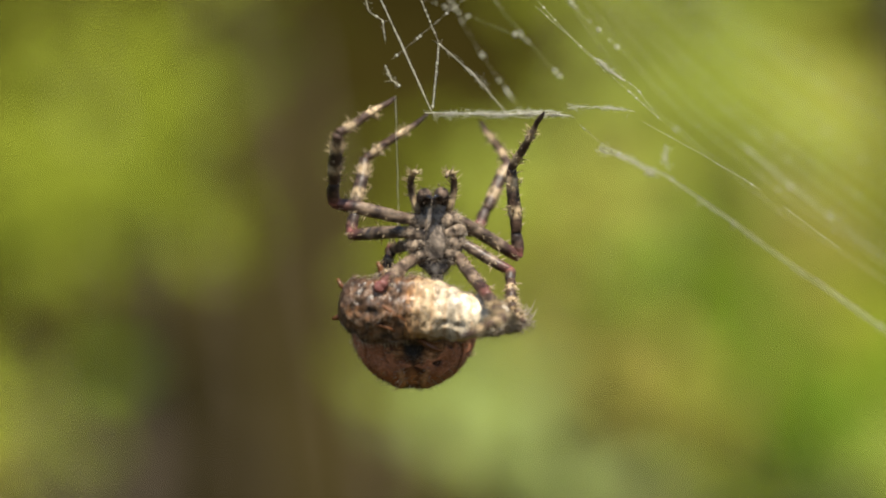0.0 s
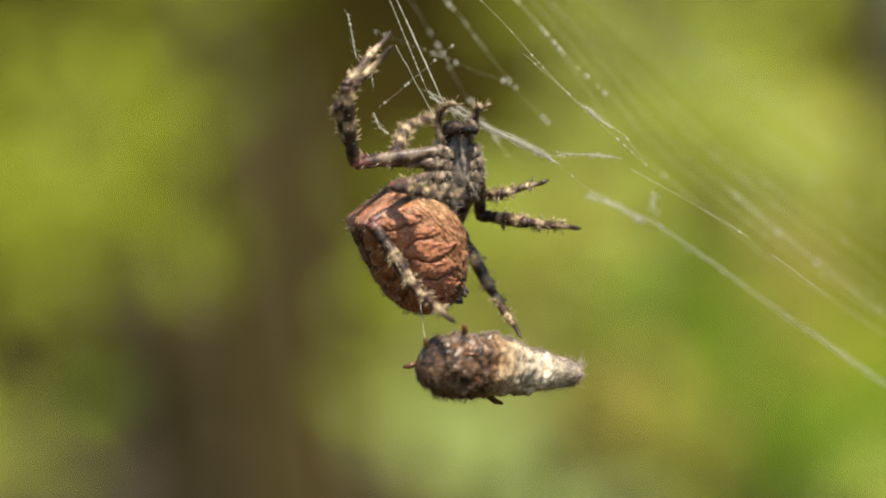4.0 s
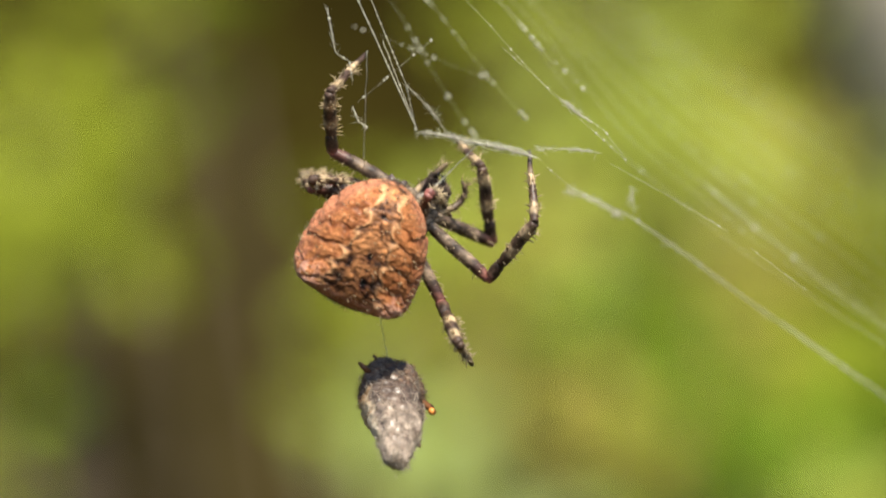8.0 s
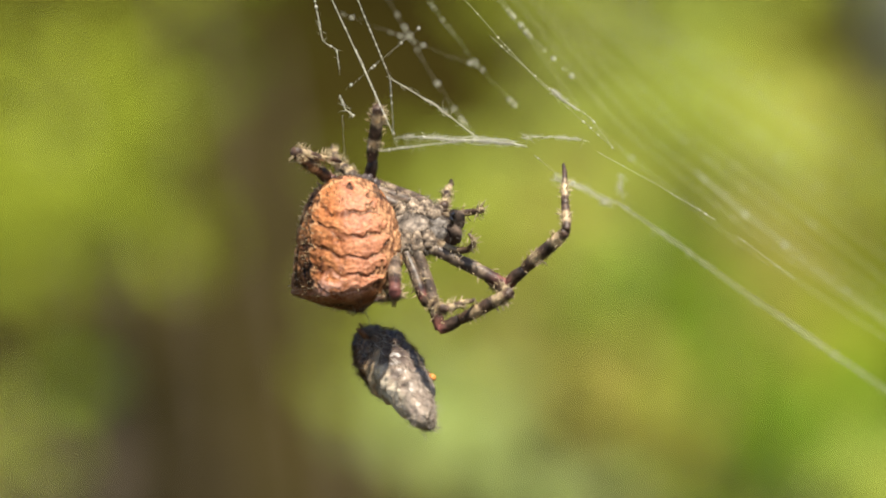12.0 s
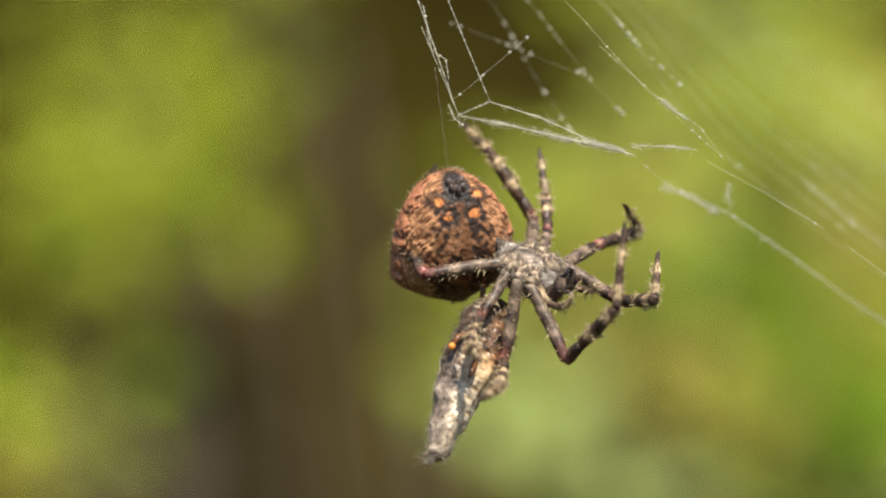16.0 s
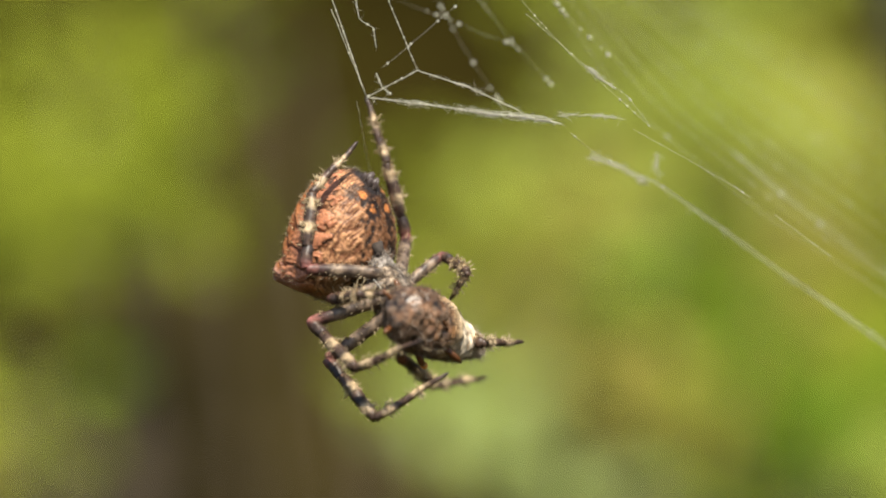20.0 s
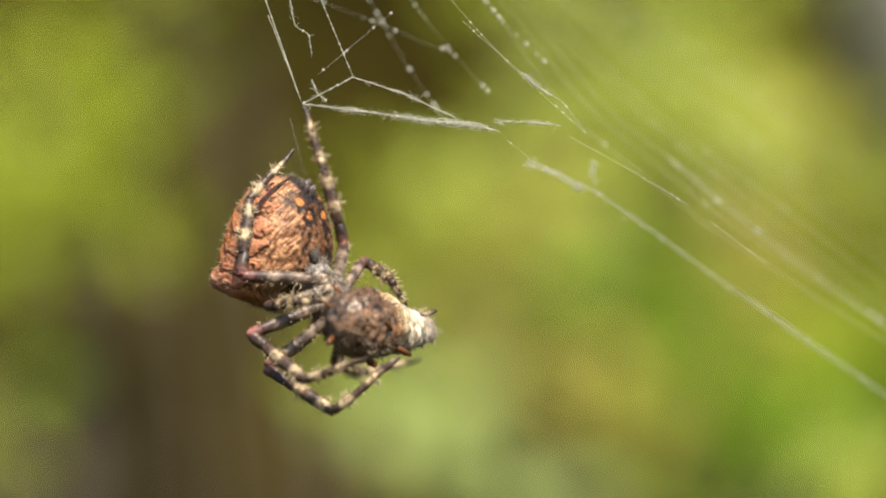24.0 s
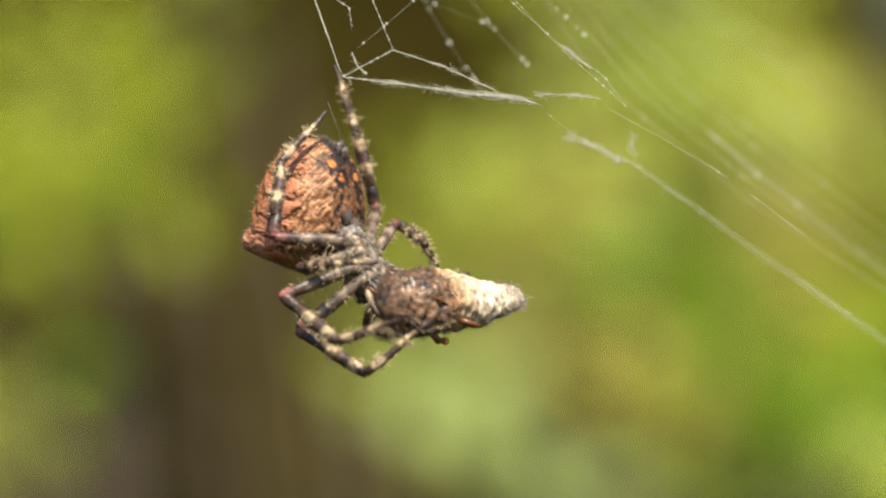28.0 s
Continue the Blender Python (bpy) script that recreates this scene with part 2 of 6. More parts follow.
    verts, faces = ball((0, 0, 0), (0.21, 0.95, 0.2), 60, 30)
    square = [(max(0.02, 1 - (p[1] / 0.95) ** 2)) ** -0.22 for p in verts]
    verts = np.array([np.array([p[0] * q, p[2] * q, p[1]]) * (1 + 0.10 * wobble(p, 0.22)) for p, q in zip(verts, square)])
    stone = link_mesh("standing_stone", verts, faces, rock, scale=1.0)
    stone.location, stone.rotation_euler = (0.80, 2.66, 0.80), (0, radians(-24), 0)
    tagged(stone, "pale grey weathered stone set in the bank", "stone")


build_planting()


# ---- the spider ----
LENGTHS = {1: (150, 158, 150), 2: (145, 150, 140), 3: (100, 95, 90), 4: (140, 140, 132)}
HIPS = {1: (38, 36), 2: (46, 14), 3: (46, -10), 4: (38, -32)}
CREAM, UMBER, SOOT = (0.46, 0.34, 0.20), (0.074, 0.044, 0.029), (0.030, 0.020, 0.017)


def build_abdomen(parent):
    ys = (-122, -112, -95, -70, -30, 10, 45, 68, 86, 100, 112, 120)
    tops = (-6, 26, 44, 60, 76, 88, 95, 92, 78, 54, 26, 4)
    lows = (-28, -56, -70, -82, -92, -94, -86, -70, -52, -34, -14, -2)
    wides = (8, 33, 54, 76, 96, 105, 108, 104, 89, 62, 32, 4)
    rings, sides = 230, 270
    verts, faces, cols = [], [], []
    soft = lambda y, table: sum(np.interp(y + d, ys, table) * w for d, w in ((-6, 0.25), (0, 0.5), (6, 0.25)))
    for i in range(rings):
        y = -122 + 242 * (0.5 - 0.5 * math.cos(math.pi * i / (rings - 1)))
        top, low, wide = soft(y, tops), soft(y, lows), soft(y, wides)
        if i in (0, rings - 1):
            top, low, wide = (top + low) / 2 + 2, (top + low) / 2 - 2, 2
        mid, half = (top + low) / 2, (top - low) / 2
        for k in range(sides):
            w = 2 * math.pi * k / sides
            x, up = math.cos(w), math.sin(w)
            bulge = 1.0 + 0.05 * abs(math.sin(2 * w))
            p = np.array([x * wide * bulge, y, mid + up * half * bulge])
            hump = math.exp(-((abs(p[0]) - 78) ** 2 / 620 + (y - 62) ** 2 / 620)) * max(0.0, up + 0.2)
            p += np.array([math.copysign(11, x) * hump, 4 * hump, 12 * hump])
            n1, n2, n3 = wobble(p, 26), wobble(p + 90, 10), wobble(p + 170, 4.2)
            # oblique overlapping lobes along both flanks of the back
            lobe = (y - 0.55 * abs(p[0]) + 340) / 30.0 + 0.42 * n1 + 0.10 * n2
            ph = lobe % 1.0
            tone = math.sin(12.9 * math.floor(lobe) + (3 if x > 0 else 0))
            round_ = math.sin(math.pi * min(ph * 1.15, 1.0)) ** 0.6
            tilt = math.degrees(math.atan2(up, abs(x) + 1e-6))
            brim = -4 - 22 * round_ + 17 * n2 + 9 * n1 + 7 * tone + 16 * step(0, 50, y)          # lower edge of the lobes, in degrees above the flank
            onlobe = step(brim - 3, brim + 3, tilt) * step(88, 66, y)
            cleft = step(0.80, 0.97, ph) * step(34, 0, tilt)     # black wedges open between the lobes low on the flank
            seam = step(0.12, 0.0, min(ph, (1 - ph) * 0.7))
            # the folium: a browner middle with scalloped, pale-lined edges
            edge = 46 - 17 * math.sin(math.pi * ph) ** 0.7 + 0.20 * (y + 20) + 4 * n2 + 5 * n1
            gap = abs(p[0]) - edge
            onback = step(0.20, 0.45, up) * step(70, 52, y)
            side = step(brim + 3, brim - 3, tilt) * step(-0.95, -0.84, up)
            across, along = 0.5 * y - 0.87 * p[2] + 5 * n1, 0.87 * y + 0.5 * p[2]
            streak = 0.5 + 1.1 * noise.noise(Vector((across / 3.6, along / 17, x * 3))) + 0.5 * noise.noise(Vector((across / 1.8, along / 10, x * 5 + 40)))
            ripple = 0.5 + 0.5 * math.sin(lobe * 2 * math.pi * 3.0 + 2.4 * n2 + 1.5 * n3)
            outward = np.array([x, 0, up])
            lift = onlobe * ((round_ - 0.55) * 3.4 * step(-3, 8, gap) + 2.2 + 1.2 * ripple) + 2.4 * onback * math.exp(-((gap - 3) / 5.0) ** 2)
            p = p + outward * (1.9 * n1 + 1.8 * n2 + 0.8 * n3 + lift + side * (streak - 0.5) * 1.5 - 2.5 * cleft * onlobe)
            verts.append(p)
            c = lerp((0.33, 0.110, 0.033), (0.53, 0.222, 0.084), 0.45 + 0.7 * n1 + 0.5 * (round_ - 0.6) + 0.3 * (ripple - 0.5) + 0.15 * tone)
            c = lerp(c, (0.19, 0.054, 0.020), step(0.0, 0.5, 0.8 * n3 + 0.8 * n2) * 0.7)
            c = lerp(c, (0.60, 0.27, 0.11), step(0.15, 0.55, n3 - 0.5 * n2) * 0.45)
            c = lerp(c, (0.55, 0.245, 0.145), onlobe * step(44, 12, tilt) * 0.65)
            # seams coloured dark for the shadow between overlapping lobes
            c = lerp(c, (0.13, 0.046, 0.020), onlobe * seam * step(-2, 8, gap) * (0.20 + 0.6 * step(-0.25, 0.25, n1 + 0.7 * n2)))
            c = lerp(c, (0.035, 0.017, 0.011), onlobe * cleft * (0.75 + 0.3 * tone))
            inner = lerp((0.10, 0.042, 0.020), (0.43, 0.195, 0.078), 0.47 + 1.3 * n1 + 1.1 * n2 + 0.5 * n3)
            c = lerp(c, inner, step(3, -3, gap) * onback * 0.9)
            c = lerp(c, (0.72, 0.41, 0.20), math.exp(-((gap - 2) / 3.2) ** 2) * onback * (0.9 + 0.4 * n2))
            # cast shadow of the lobes' inner margin, painted as a dark line
            c = lerp(c, (0.050, 0.021, 0.012), math.exp(-((gap + 6) / 5.0) ** 2) * onback * (0.68 + 0.3 * math.cos(2 * math.pi * ph)))
            for sx, sy, sr in ((-33, 24, 10), (29, 32, 11), (-24, -12, 6), (22, -6, 6)):
                blot = math.exp(-((p[0] - sx + 7 * n2) ** 2 + (y - sy + 7 * n1) ** 2) / sr ** 2) * step(0.2, 0.5, up)
                c = lerp(c, (0.032, 0.018, 0.012), min(1, blot * 1.5 * (0.8 + 0.8 * n3)) if blot > 0.2 else 0.0)
            front = step(58, 70, y + 8 * n1) * step(0.05, 0.30, up)
            c = lerp(c, lerp((0.44, 0.17, 0.09), (0.62, 0.31, 0.20), 0.5 + n1 + 0.8 * n2), front * 0.85)
            c = lerp(c, (0.10, 0.04, 0.025), front * step(0.26, 0.5, n3) * 0.7)
            c = lerp(c, (0.66, 0.40, 0.31), min(1, hump * 1.25) * step(-0.3, 0.2, n3 + n2) * 0.75)
            # front face below the rim: brown to tan, with shade put into the colour
            c = lerp(c, lerp((0.075, 0.036, 0.022), (0.38, 0.20, 0.115), 0.45 + n1 + n2), step(84, 94, y + 5 * n2) * step(-0.1, 0.2, up) * 0.9)
            # the tan flank with fine oblique streaks; shadow painted under the lobes' brim
            tan = lerp((0.155, 0.066, 0.032), (0.58, 0.31, 0.155), step(0.10, 0.80, streak) * (0.9 + 0.5 * n1))
            tan = lerp(tan, (0.56, 0.37, 0.20), step(20, 85, y + 18 * n1) * step(-0.3, -0.75, up) * 0.75)
            c = lerp(c, tan, side * 0.95)
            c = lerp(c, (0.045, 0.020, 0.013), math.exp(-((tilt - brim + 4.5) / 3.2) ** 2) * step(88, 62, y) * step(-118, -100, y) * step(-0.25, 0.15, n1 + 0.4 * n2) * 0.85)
            belly = step(-0.80, -0.92, up + 0.10 * n2 - 0.08 * step(30, 80, y))
            middle = lerp((0.040, 0.025, 0.018), (0.27, 0.135, 0.068), step(-0.25, 0.4, n1 + n2))
            middle = lerp(middle, (0.24, 0.11, 0.05), step(11, 5, abs(p[0]) + 4 * n2) * 0.7)
            c = lerp(c, middle, belly)
            under = step(92, 110, y) * step(0.35, -0.1, up)
            c = lerp(c, lerp((0.11, 0.075, 0.05), (0.38, 0.29, 0.21), 0.5 + n2), under * 0.8)
            for sx, sy, reach in ((36, -80, 9), (24, -52, 9)):
                near = math.hypot((abs(p[0]) - sx) * 0.8, (y - sy) * 1.15) + 4 * n3 + 7 * n2
                c = lerp(c, (0.030, 0.020, 0.016), step(reach + 12, reach + 5, near) * step(-0.25, -0.45, up) * 0.8)
                c = lerp(c, (0.64, 0.245, 0.075), step(reach, reach - 5, near) * step(-0.25, -0.42, up))
            ring = math.hypot(p[0], y + 98)
            c = lerp(c, (0.03, 0.025, 0.024), step(30, 20, ring) * step(-0.2, -0.5, up))
            cols.append(c * np.array((0.84, 0.80, 0.77)) * (1 + 0.45 * n3 + 0.25 * wobble(p + 400, 2.6)))
    for i in range(rings - 1):
        for k in range(sides):
            j = (k + 1) % sides
            faces.append((i * sides + k, i * sides + j, (i + 1) * sides + j, (i + 1) * sides + k))
    faces.append(tuple(range(sides))[::-1])
    faces.append(tuple((rings - 1) * sides + k for k in range(sides)))
    ob = link_mesh("abdomen", verts, faces, hide, parent, "broad rusty-orange abdomen with scalloped dark markings and shadow painted round its lobes", cols)
    rng = random.Random(5)
    hairs = []
    for _ in range(1100):
        i, k = rng.randrange(2, rings - 2), rng.randrange(sides)
        p = np.array(verts[i * sides + k])
        out = p - np.array([0, p[1] * 0.6, 0])
        hairs.append(spike(p, out / (np.linalg.norm(out) + 1e-9) + np.array([rng.gauss(0, 0.35), -0.3 + rng.gauss(0, 0.35), rng.gauss(0, 0.35)]), rng.uniform(4, 10), 0.36, rng.uniform(-1, 1)))
    v, f = join(hairs)
    tagged(link_mesh("hair_coat", v, f, fuzz, ob), kind="stuff")
    hairs = []
    while len(hairs) < 150:
        i, k = rng.randrange(8, rings - 20), rng.randrange(sides)
        p = np.array(verts[i * sides + k])
        if p[2] < 10:
            continue
        out = p - np.array([0, p[1] * 0.7, 0])
        hairs.append(spike(p, out / (np.linalg.norm(out) + 1e-9) + np.array([rng.gauss(0, 0.2), -0.25, rng.gauss(0, 0.2)]), rng.uniform(7, 12), 0.9, rng.uniform(-0.8, 0.8)))
    v, f = join(hairs)
    tagged(link_mesh("bristle_coat", v, f, bristle, ob, "stiff pale bristles"), kind="stuff")
    for n, (x, y, z, r) in enumerate(((-8, -104, -56, 8), (8, -104, -56, 8), (-7, -94, -66, 7), (7, -94, -66, 7), (0, -90, -74, 5))):
        way = np.array([x * 0.05, -0.75, -0.55])
        p = np.array([x, y, z], float)
        v, f = tube([p - way * 12, p, p + way * 9, p + way * 16], [r * 1.3, r * 1.2, r * 0.9, r * 0.3], 10)
        cols = [lerp(SOOT, (0.12, 0.09, 0.08), 0.5 + wobble(q, 5)) for q in v]
        link_mesh("spinneret", v, f, chitin, ob, "dark spinneret cone", cols)
    return ob


def build_front(parent):
    """Carapace, breastplate, eyes, jaws and palps."""
    v, f = ball((0, 0, 0), (1, 1, 1), 30, 36)
    verts, cols = [], []
    for q in v:
        y = q[1] * 72
        wide = np.interp(y, (-72, -40, -5, 25, 55, 72), (10, 42, 54, 46, 31, 16))
        r = math.hypot(q[0], q[2]) + 1e-9
        x, z = q[0] / r, q[2] / r
        taper = math.sqrt(max(0.0, 1 - (y / 73) ** 2)) ** 0.35
        h = np.interp(y, (-72, -20, 30, 72), (22, 36, 40, 30)) if z > 0 else 26
        p = np.array([x * wide * taper, y, z * h * taper])
        p += np.array([x, 0, z]) * (2.2 * wobble(p, 12) + 1.2 * wobble(p, 5))
        verts.append(p)
        n = wobble(p, 14) + 0.6 * wobble(p, 5)
        c = lerp((0.055, 0.043, 0.037), (0.31, 0.27, 0.23), 0.55 + n)
        cols.append(c)
    body = link_mesh("carapace", verts, f, fur, parent, "grey-brown furry carapace", cols)
    rng = random.Random(8)
    hairs = []
    for _ in range(650):
        p = np.array(verts[rng.randrange(len(verts))])
        out = p / (np.linalg.norm(p) + 1e-9)
        hairs.append(spike(p, out + np.array([rng.gauss(0, 0.5), 0.5 + rng.gauss(0, 0.4), rng.gauss(0, 0.5)]), rng.uniform(6, 16), 0.6, rng.uniform(-1, 1)))
    hv, hf = join(hairs)
    tagged(link_mesh("hair_coat", hv, hf, fuzz, body), kind="stuff")
    # breastplate
    v2, f2 = ball((0, 0, 0), (1, 1, 1), 14, 22)
    plate = [np.array([q[0] * 26 * (1 - 0.25 * q[1]), q[1] * 36 - 4, -24 + q[2] * 9]) for q in v2]
    cols = [lerp((0.038, 0.030, 0.025), (0.36, 0.29, 0.225), 0.5 + wobble(p, 9) + 0.7 * wobble(p, 4)) for p in plate]
    chest = link_mesh("sternum", plate, f2, fur, parent, "pale grey hairy sternum", cols)
    rows = []
    for _ in range(160):
        p = plate[rng.randrange(len(plate))]
        rows.append(spike(p, np.array([rng.gauss(0, 0.5), 0.5 + rng.gauss(0, 0.5), -1.0]), rng.uniform(5, 12), 0.55, rng.uniform(-1, 1)))
    hv, hf = join(rows)
    tagged(link_mesh("hair_coat", hv, hf, fuzz, chest), kind="stuff")
    for x, y, z, r in ((-9, 66, 24, 4), (9, 66, 24, 4), (-8, 70, 14, 3.6), (8, 70, 14, 3.6), (-27, 58, 14, 3.2), (27, 58, 14, 3.2), (-24, 62, 9, 3), (24, 62, 9, 3)):
        ev, ef = ball((x, y, z), (r, r, r), 8, 12)
        link_mesh("eye", ev, ef, eye_gloss, parent, "glossy black eye")
    for s in (-1, 1):
        jv, jf = tube([(s * 14, 58, 0), (s * 15, 74, -12), (s * 15, 80, -32), (s * 13, 76, -50)], [11, 14.5, 13, 8], 14)
        cols = [lerp((0.022, 0.015, 0.013), (0.20, 0.14, 0.10), 0.35 + wobble(p, 9) + 0.8 * wobble(p, 4)) for p in jv]
        jaw = link_mesh("chelicera", jv, jf, fur, parent, "dark hairy jaw", cols)
        rows = []
        for _ in range(34):
            p = jv[rng.randrange(14, len(jv))]
            rows.append(spike(p, p - np.array([s * 15, 74, -22]) + np.array([rng.gauss(0, 5), 6, rng.gauss(0, 5)]), rng.uniform(5, 12), 0.6, rng.uniform(-1, 1)))
        hv, hf = join(rows)
        tagged(link_mesh("hair_coat", hv, hf, fuzz, jaw), kind="stuff")
        gv, gf = tube([(s * 13, 77, -48), (s * 6, 80, -60), (s * 1, 76, -66)], [5, 3.4, 0.6], 8)
        link_mesh("fang", gv, gf, eye_gloss, jaw)
        pts = [(s * 25, 44, -12), (s * 33, 64, -6), (s * 38, 86, -6), (s * 38, 104, -12), (s * 34, 116, -24), (s * 29, 120 + 3 * s, -38), (s * 25, 116 + 5 * s, -48)]
        pv, pf = tube(pts, [7, 6.2, 6.4, 5.8, 5.6, 4.8, 2.4], 12)
        cols = [lerp(UMBER, CREAM, step(-0.1, 0.5, math.sin(p[1] * 0.22) + wobble(p, 6))) for p in pv]
        palp = link_mesh("pedipalp", pv, pf, chitin, parent, "short banded feeler", cols)
        rows = []
        for _ in range(60):
            k = rng.uniform(1.0, 5.8)
            a = lerp(pts[int(k)], pts[int(k) + 1], k % 1)
            d = np.array([rng.gauss(0, 1), rng.gauss(0, 0.4), rng.gauss(0, 1)])
            d /= np.linalg.norm(d)
            rows.append(spike(a + d * 6, d + np.array([0, 0.5, 0]), rng.uniform(9, 17), 0.9, rng.uniform(-1, 1)))
        hv, hf = join(rows)
        tagged(link_mesh("bristle_coat", hv, hf, bristle, palp), kind="stuff")
    # stalk to the abdomen
    wv, wf = tube([(0, -64, -6), (0, -78, -8), (0, -92, -8)], [12, 9, 12], 12)
    link_mesh("pedicel", wv, wf, fur, parent, "", [(0.07, 0.055, 0.045)] * len(wv))
    for side in (-1, 1):
        for n in (1, 2, 3, 4):
            x, y = HIPS[n]
            c = np.array([side * x, y, -14.0])
            inner = np.array([side * x * 0.35, y * 0.72, -22.0])
            cv, cf = tube([lerp(inner, c, a) for a in np.linspace(0, 1.18, 12)], np.interp(np.linspace(0, 1.18, 12), (0, 0.5, 1, 1.18), (11, 13.5, 12, 7)), 16)
            cv = np.array([p + (p - lerp(inner, c, 0.5)) * (0.16 * wobble(p, 7) + 0.08 * wobble(p, 3)) for p in cv])
            cols = [lerp((0.05, 0.036, 0.028), (0.44, 0.335, 0.235), 0.46 + wobble(p + 7 * n, 9) + 0.7 * wobble(p, 4)) for p in cv]
            hip = link_mesh("coxa", cv, cf, fur, parent, "", cols)
            rows = []
            for _ in range(130):
                p = cv[rng.randrange(len(cv))]
                rows.append(spike(p, p - lerp(inner, c, 0.5) + np.array([rng.gauss(0, 5), rng.gauss(0, 5), rng.gauss(0, 5)]), rng.uniform(5, 13), 0.55, rng.uniform(-1, 1)))
            hv, hf = join(rows)
            tagged(link_mesh("hair_coat", hv, hf, fuzz, hip), kind="stuff")


BANDS = {
    "leg_femur": ((0.0, (0.29, 0.22, 0.15)), (0.12, (0.090, 0.060, 0.043)), (0.30, (0.22, 0.160, 0.110)), (0.46, (0.052, 0.034, 0.026)), (0.62, (0.235, 0.170, 0.115)), (0.76, (0.048, 0.029, 0.023)), (0.92, (0.13, 0.054, 0.041)), (1.0, (0.21, 0.080, 0.066))),
    "patella": ((0.0, (0.24, 0.09, 0.075)), (0.45, UMBER), (1.0, (0.04, 0.03, 0.026))),
    "leg_tibia": ((0.0, UMBER), (0.22, UMBER), (0.27, CREAM), (0.39, CREAM), (0.45, UMBER), (0.66, (0.045, 0.03, 0.022)), (0.72, CREAM), (0.85, CREAM), (0.91, UMBER), (1.0, UMBER)),
    "leg_metatarsus": ((0.0, UMBER), (0.12, UMBER), (0.20, CREAM), (0.35, CREAM), (0.42, UMBER), (0.72, UMBER), (0.79, CREAM), (0.95, CREAM), (1.0, UMBER)),
    "tarsus": ((0.0, CREAM), (0.3, UMBER), (1.0, SOOT)),
}

PALE_RINGS = {"leg_tibia": (0.33, 0.79), "leg_metatarsus": (0.28, 0.86)}


def limb(name, length, radii, parent, spines, seed, start=0.0):
    """One length of leg along +y, ringed and bristled."""
    rng = random.Random(seed)
    k = 26
    a = np.linspace(0, 1, k)
    xs, rs = zip(*radii)
    r = np.interp(a, xs, rs)
    pts = [(0.9 * math.sin(6 * t + seed), start + t * length, 0.9 * math.cos(5 * t + seed)) for t in a]
    v, f = tube(pts, r, 14)
    at, cs = zip(*BANDS[name])
    cols = []
    for p in v:
        t = (p[1] - start) / length + 0.02 * wobble(p + seed, 6)
        c = np.array([np.interp(t, at, [q[j] for q in cs]) for j in range(3)])
        c = c * (1 + 0.8 * wobble(p + seed, 8) + 0.9 * wobble((p[0] + seed, p[1] * 0.35, p[2]), 2.6))
        cols.append(c)
    v = np.array([p + 0.8 * wobble(p + seed, 5) * np.array([p[0], 0, p[2]]) / 6 for p in v])
    ob = link_mesh(name, v, f, chitin, parent, "", cols)
    if spines:
        rows = []
        for _ in range(spines):
            t = rng.random() ** 0.9
            if name in PALE_RINGS and rng.random() < 0.6:
                t = min(max(rng.choice(PALE_RINGS[name]) + rng.gauss(0, 0.045), 0.02), 0.98)
            w = rng.choice((0.4, 1.2, 2.0, 2.9, 3.9, 5.1)) + rng.gauss(0, 0.25)
            rad = np.interp(t, xs, rs)
            d = np.array([math.cos(w), 0, math.sin(w)])
            long = rng.uniform(8, 15.5) if rng.random() < (0.2 if name == "leg_femur" else 0.52) else rng.uniform(4, 8)
            rows.append(spike(np.array([0, start + t * length, 0]) + d * rad * 0.9, d + np.array([0, rng.uniform(0.25, 0.8), 0]), long, 1.2 if long > 9 else 0.75, rng.uniform(-1, 1)))
        hv, hf = join(rows)
        tagged(link_mesh("bristle_coat", hv, hf, bristle, ob, "pale spines"), kind="stuff")
    return ob


def build_spider():
    root = tagged(new("spider"), "furry orb-weaving spider with rusty abdomen and ringed legs", "spider")
    build_front(root)
    parts = {"abdomen": build_abdomen(root)}
    for side in "RL":
        for n in (1, 2, 3, 4):
            a, b, c = LENGTHS[n]
            fat = 0.86 if n == 3 else 1.0
            seed = n + (10 if side == "L" else 0)
            fem = limb("leg_femur", a, ((0, 9 * fat), (0.12, 11 * fat), (0.5, 12 * fat), (0.85, 11 * fat), (1, 9 * fat)), root, 70, seed)
            tib = limb("leg_tibia", b * 0.72, ((0, 9 * fat), (0.15, 11 * fat), (0.5, 11.8 * fat), (0.85, 10.6 * fat), (1, 8.6 * fat)), root, 120, seed + 30, start=b * 0.28)
            limb("patella", b * 0.30, ((0, 9.5 * fat), (0.3, 11.5 * fat), (0.8, 10.5 * fat), (1, 8.5 * fat)), tib, 0, seed + 60)
            met = limb("leg_metatarsus", c * 0.68, ((0, 7.6 * fat), (0.3, 8.0 * fat), (0.9, 6 * fat), (1, 5.2 * fat)), root, 84, seed + 90)
            limb("tarsus", c * 0.34, ((0, 5.1 * fat), (0.6, 4.4 * fat), (0.9, 3.0 * fat), (1, 1.2)), met, 0, seed + 120, start=c * 0.66)
            parts[side + str(n)] = (fem, tib, met)
    return root, parts


spider, limbs = build_spider()


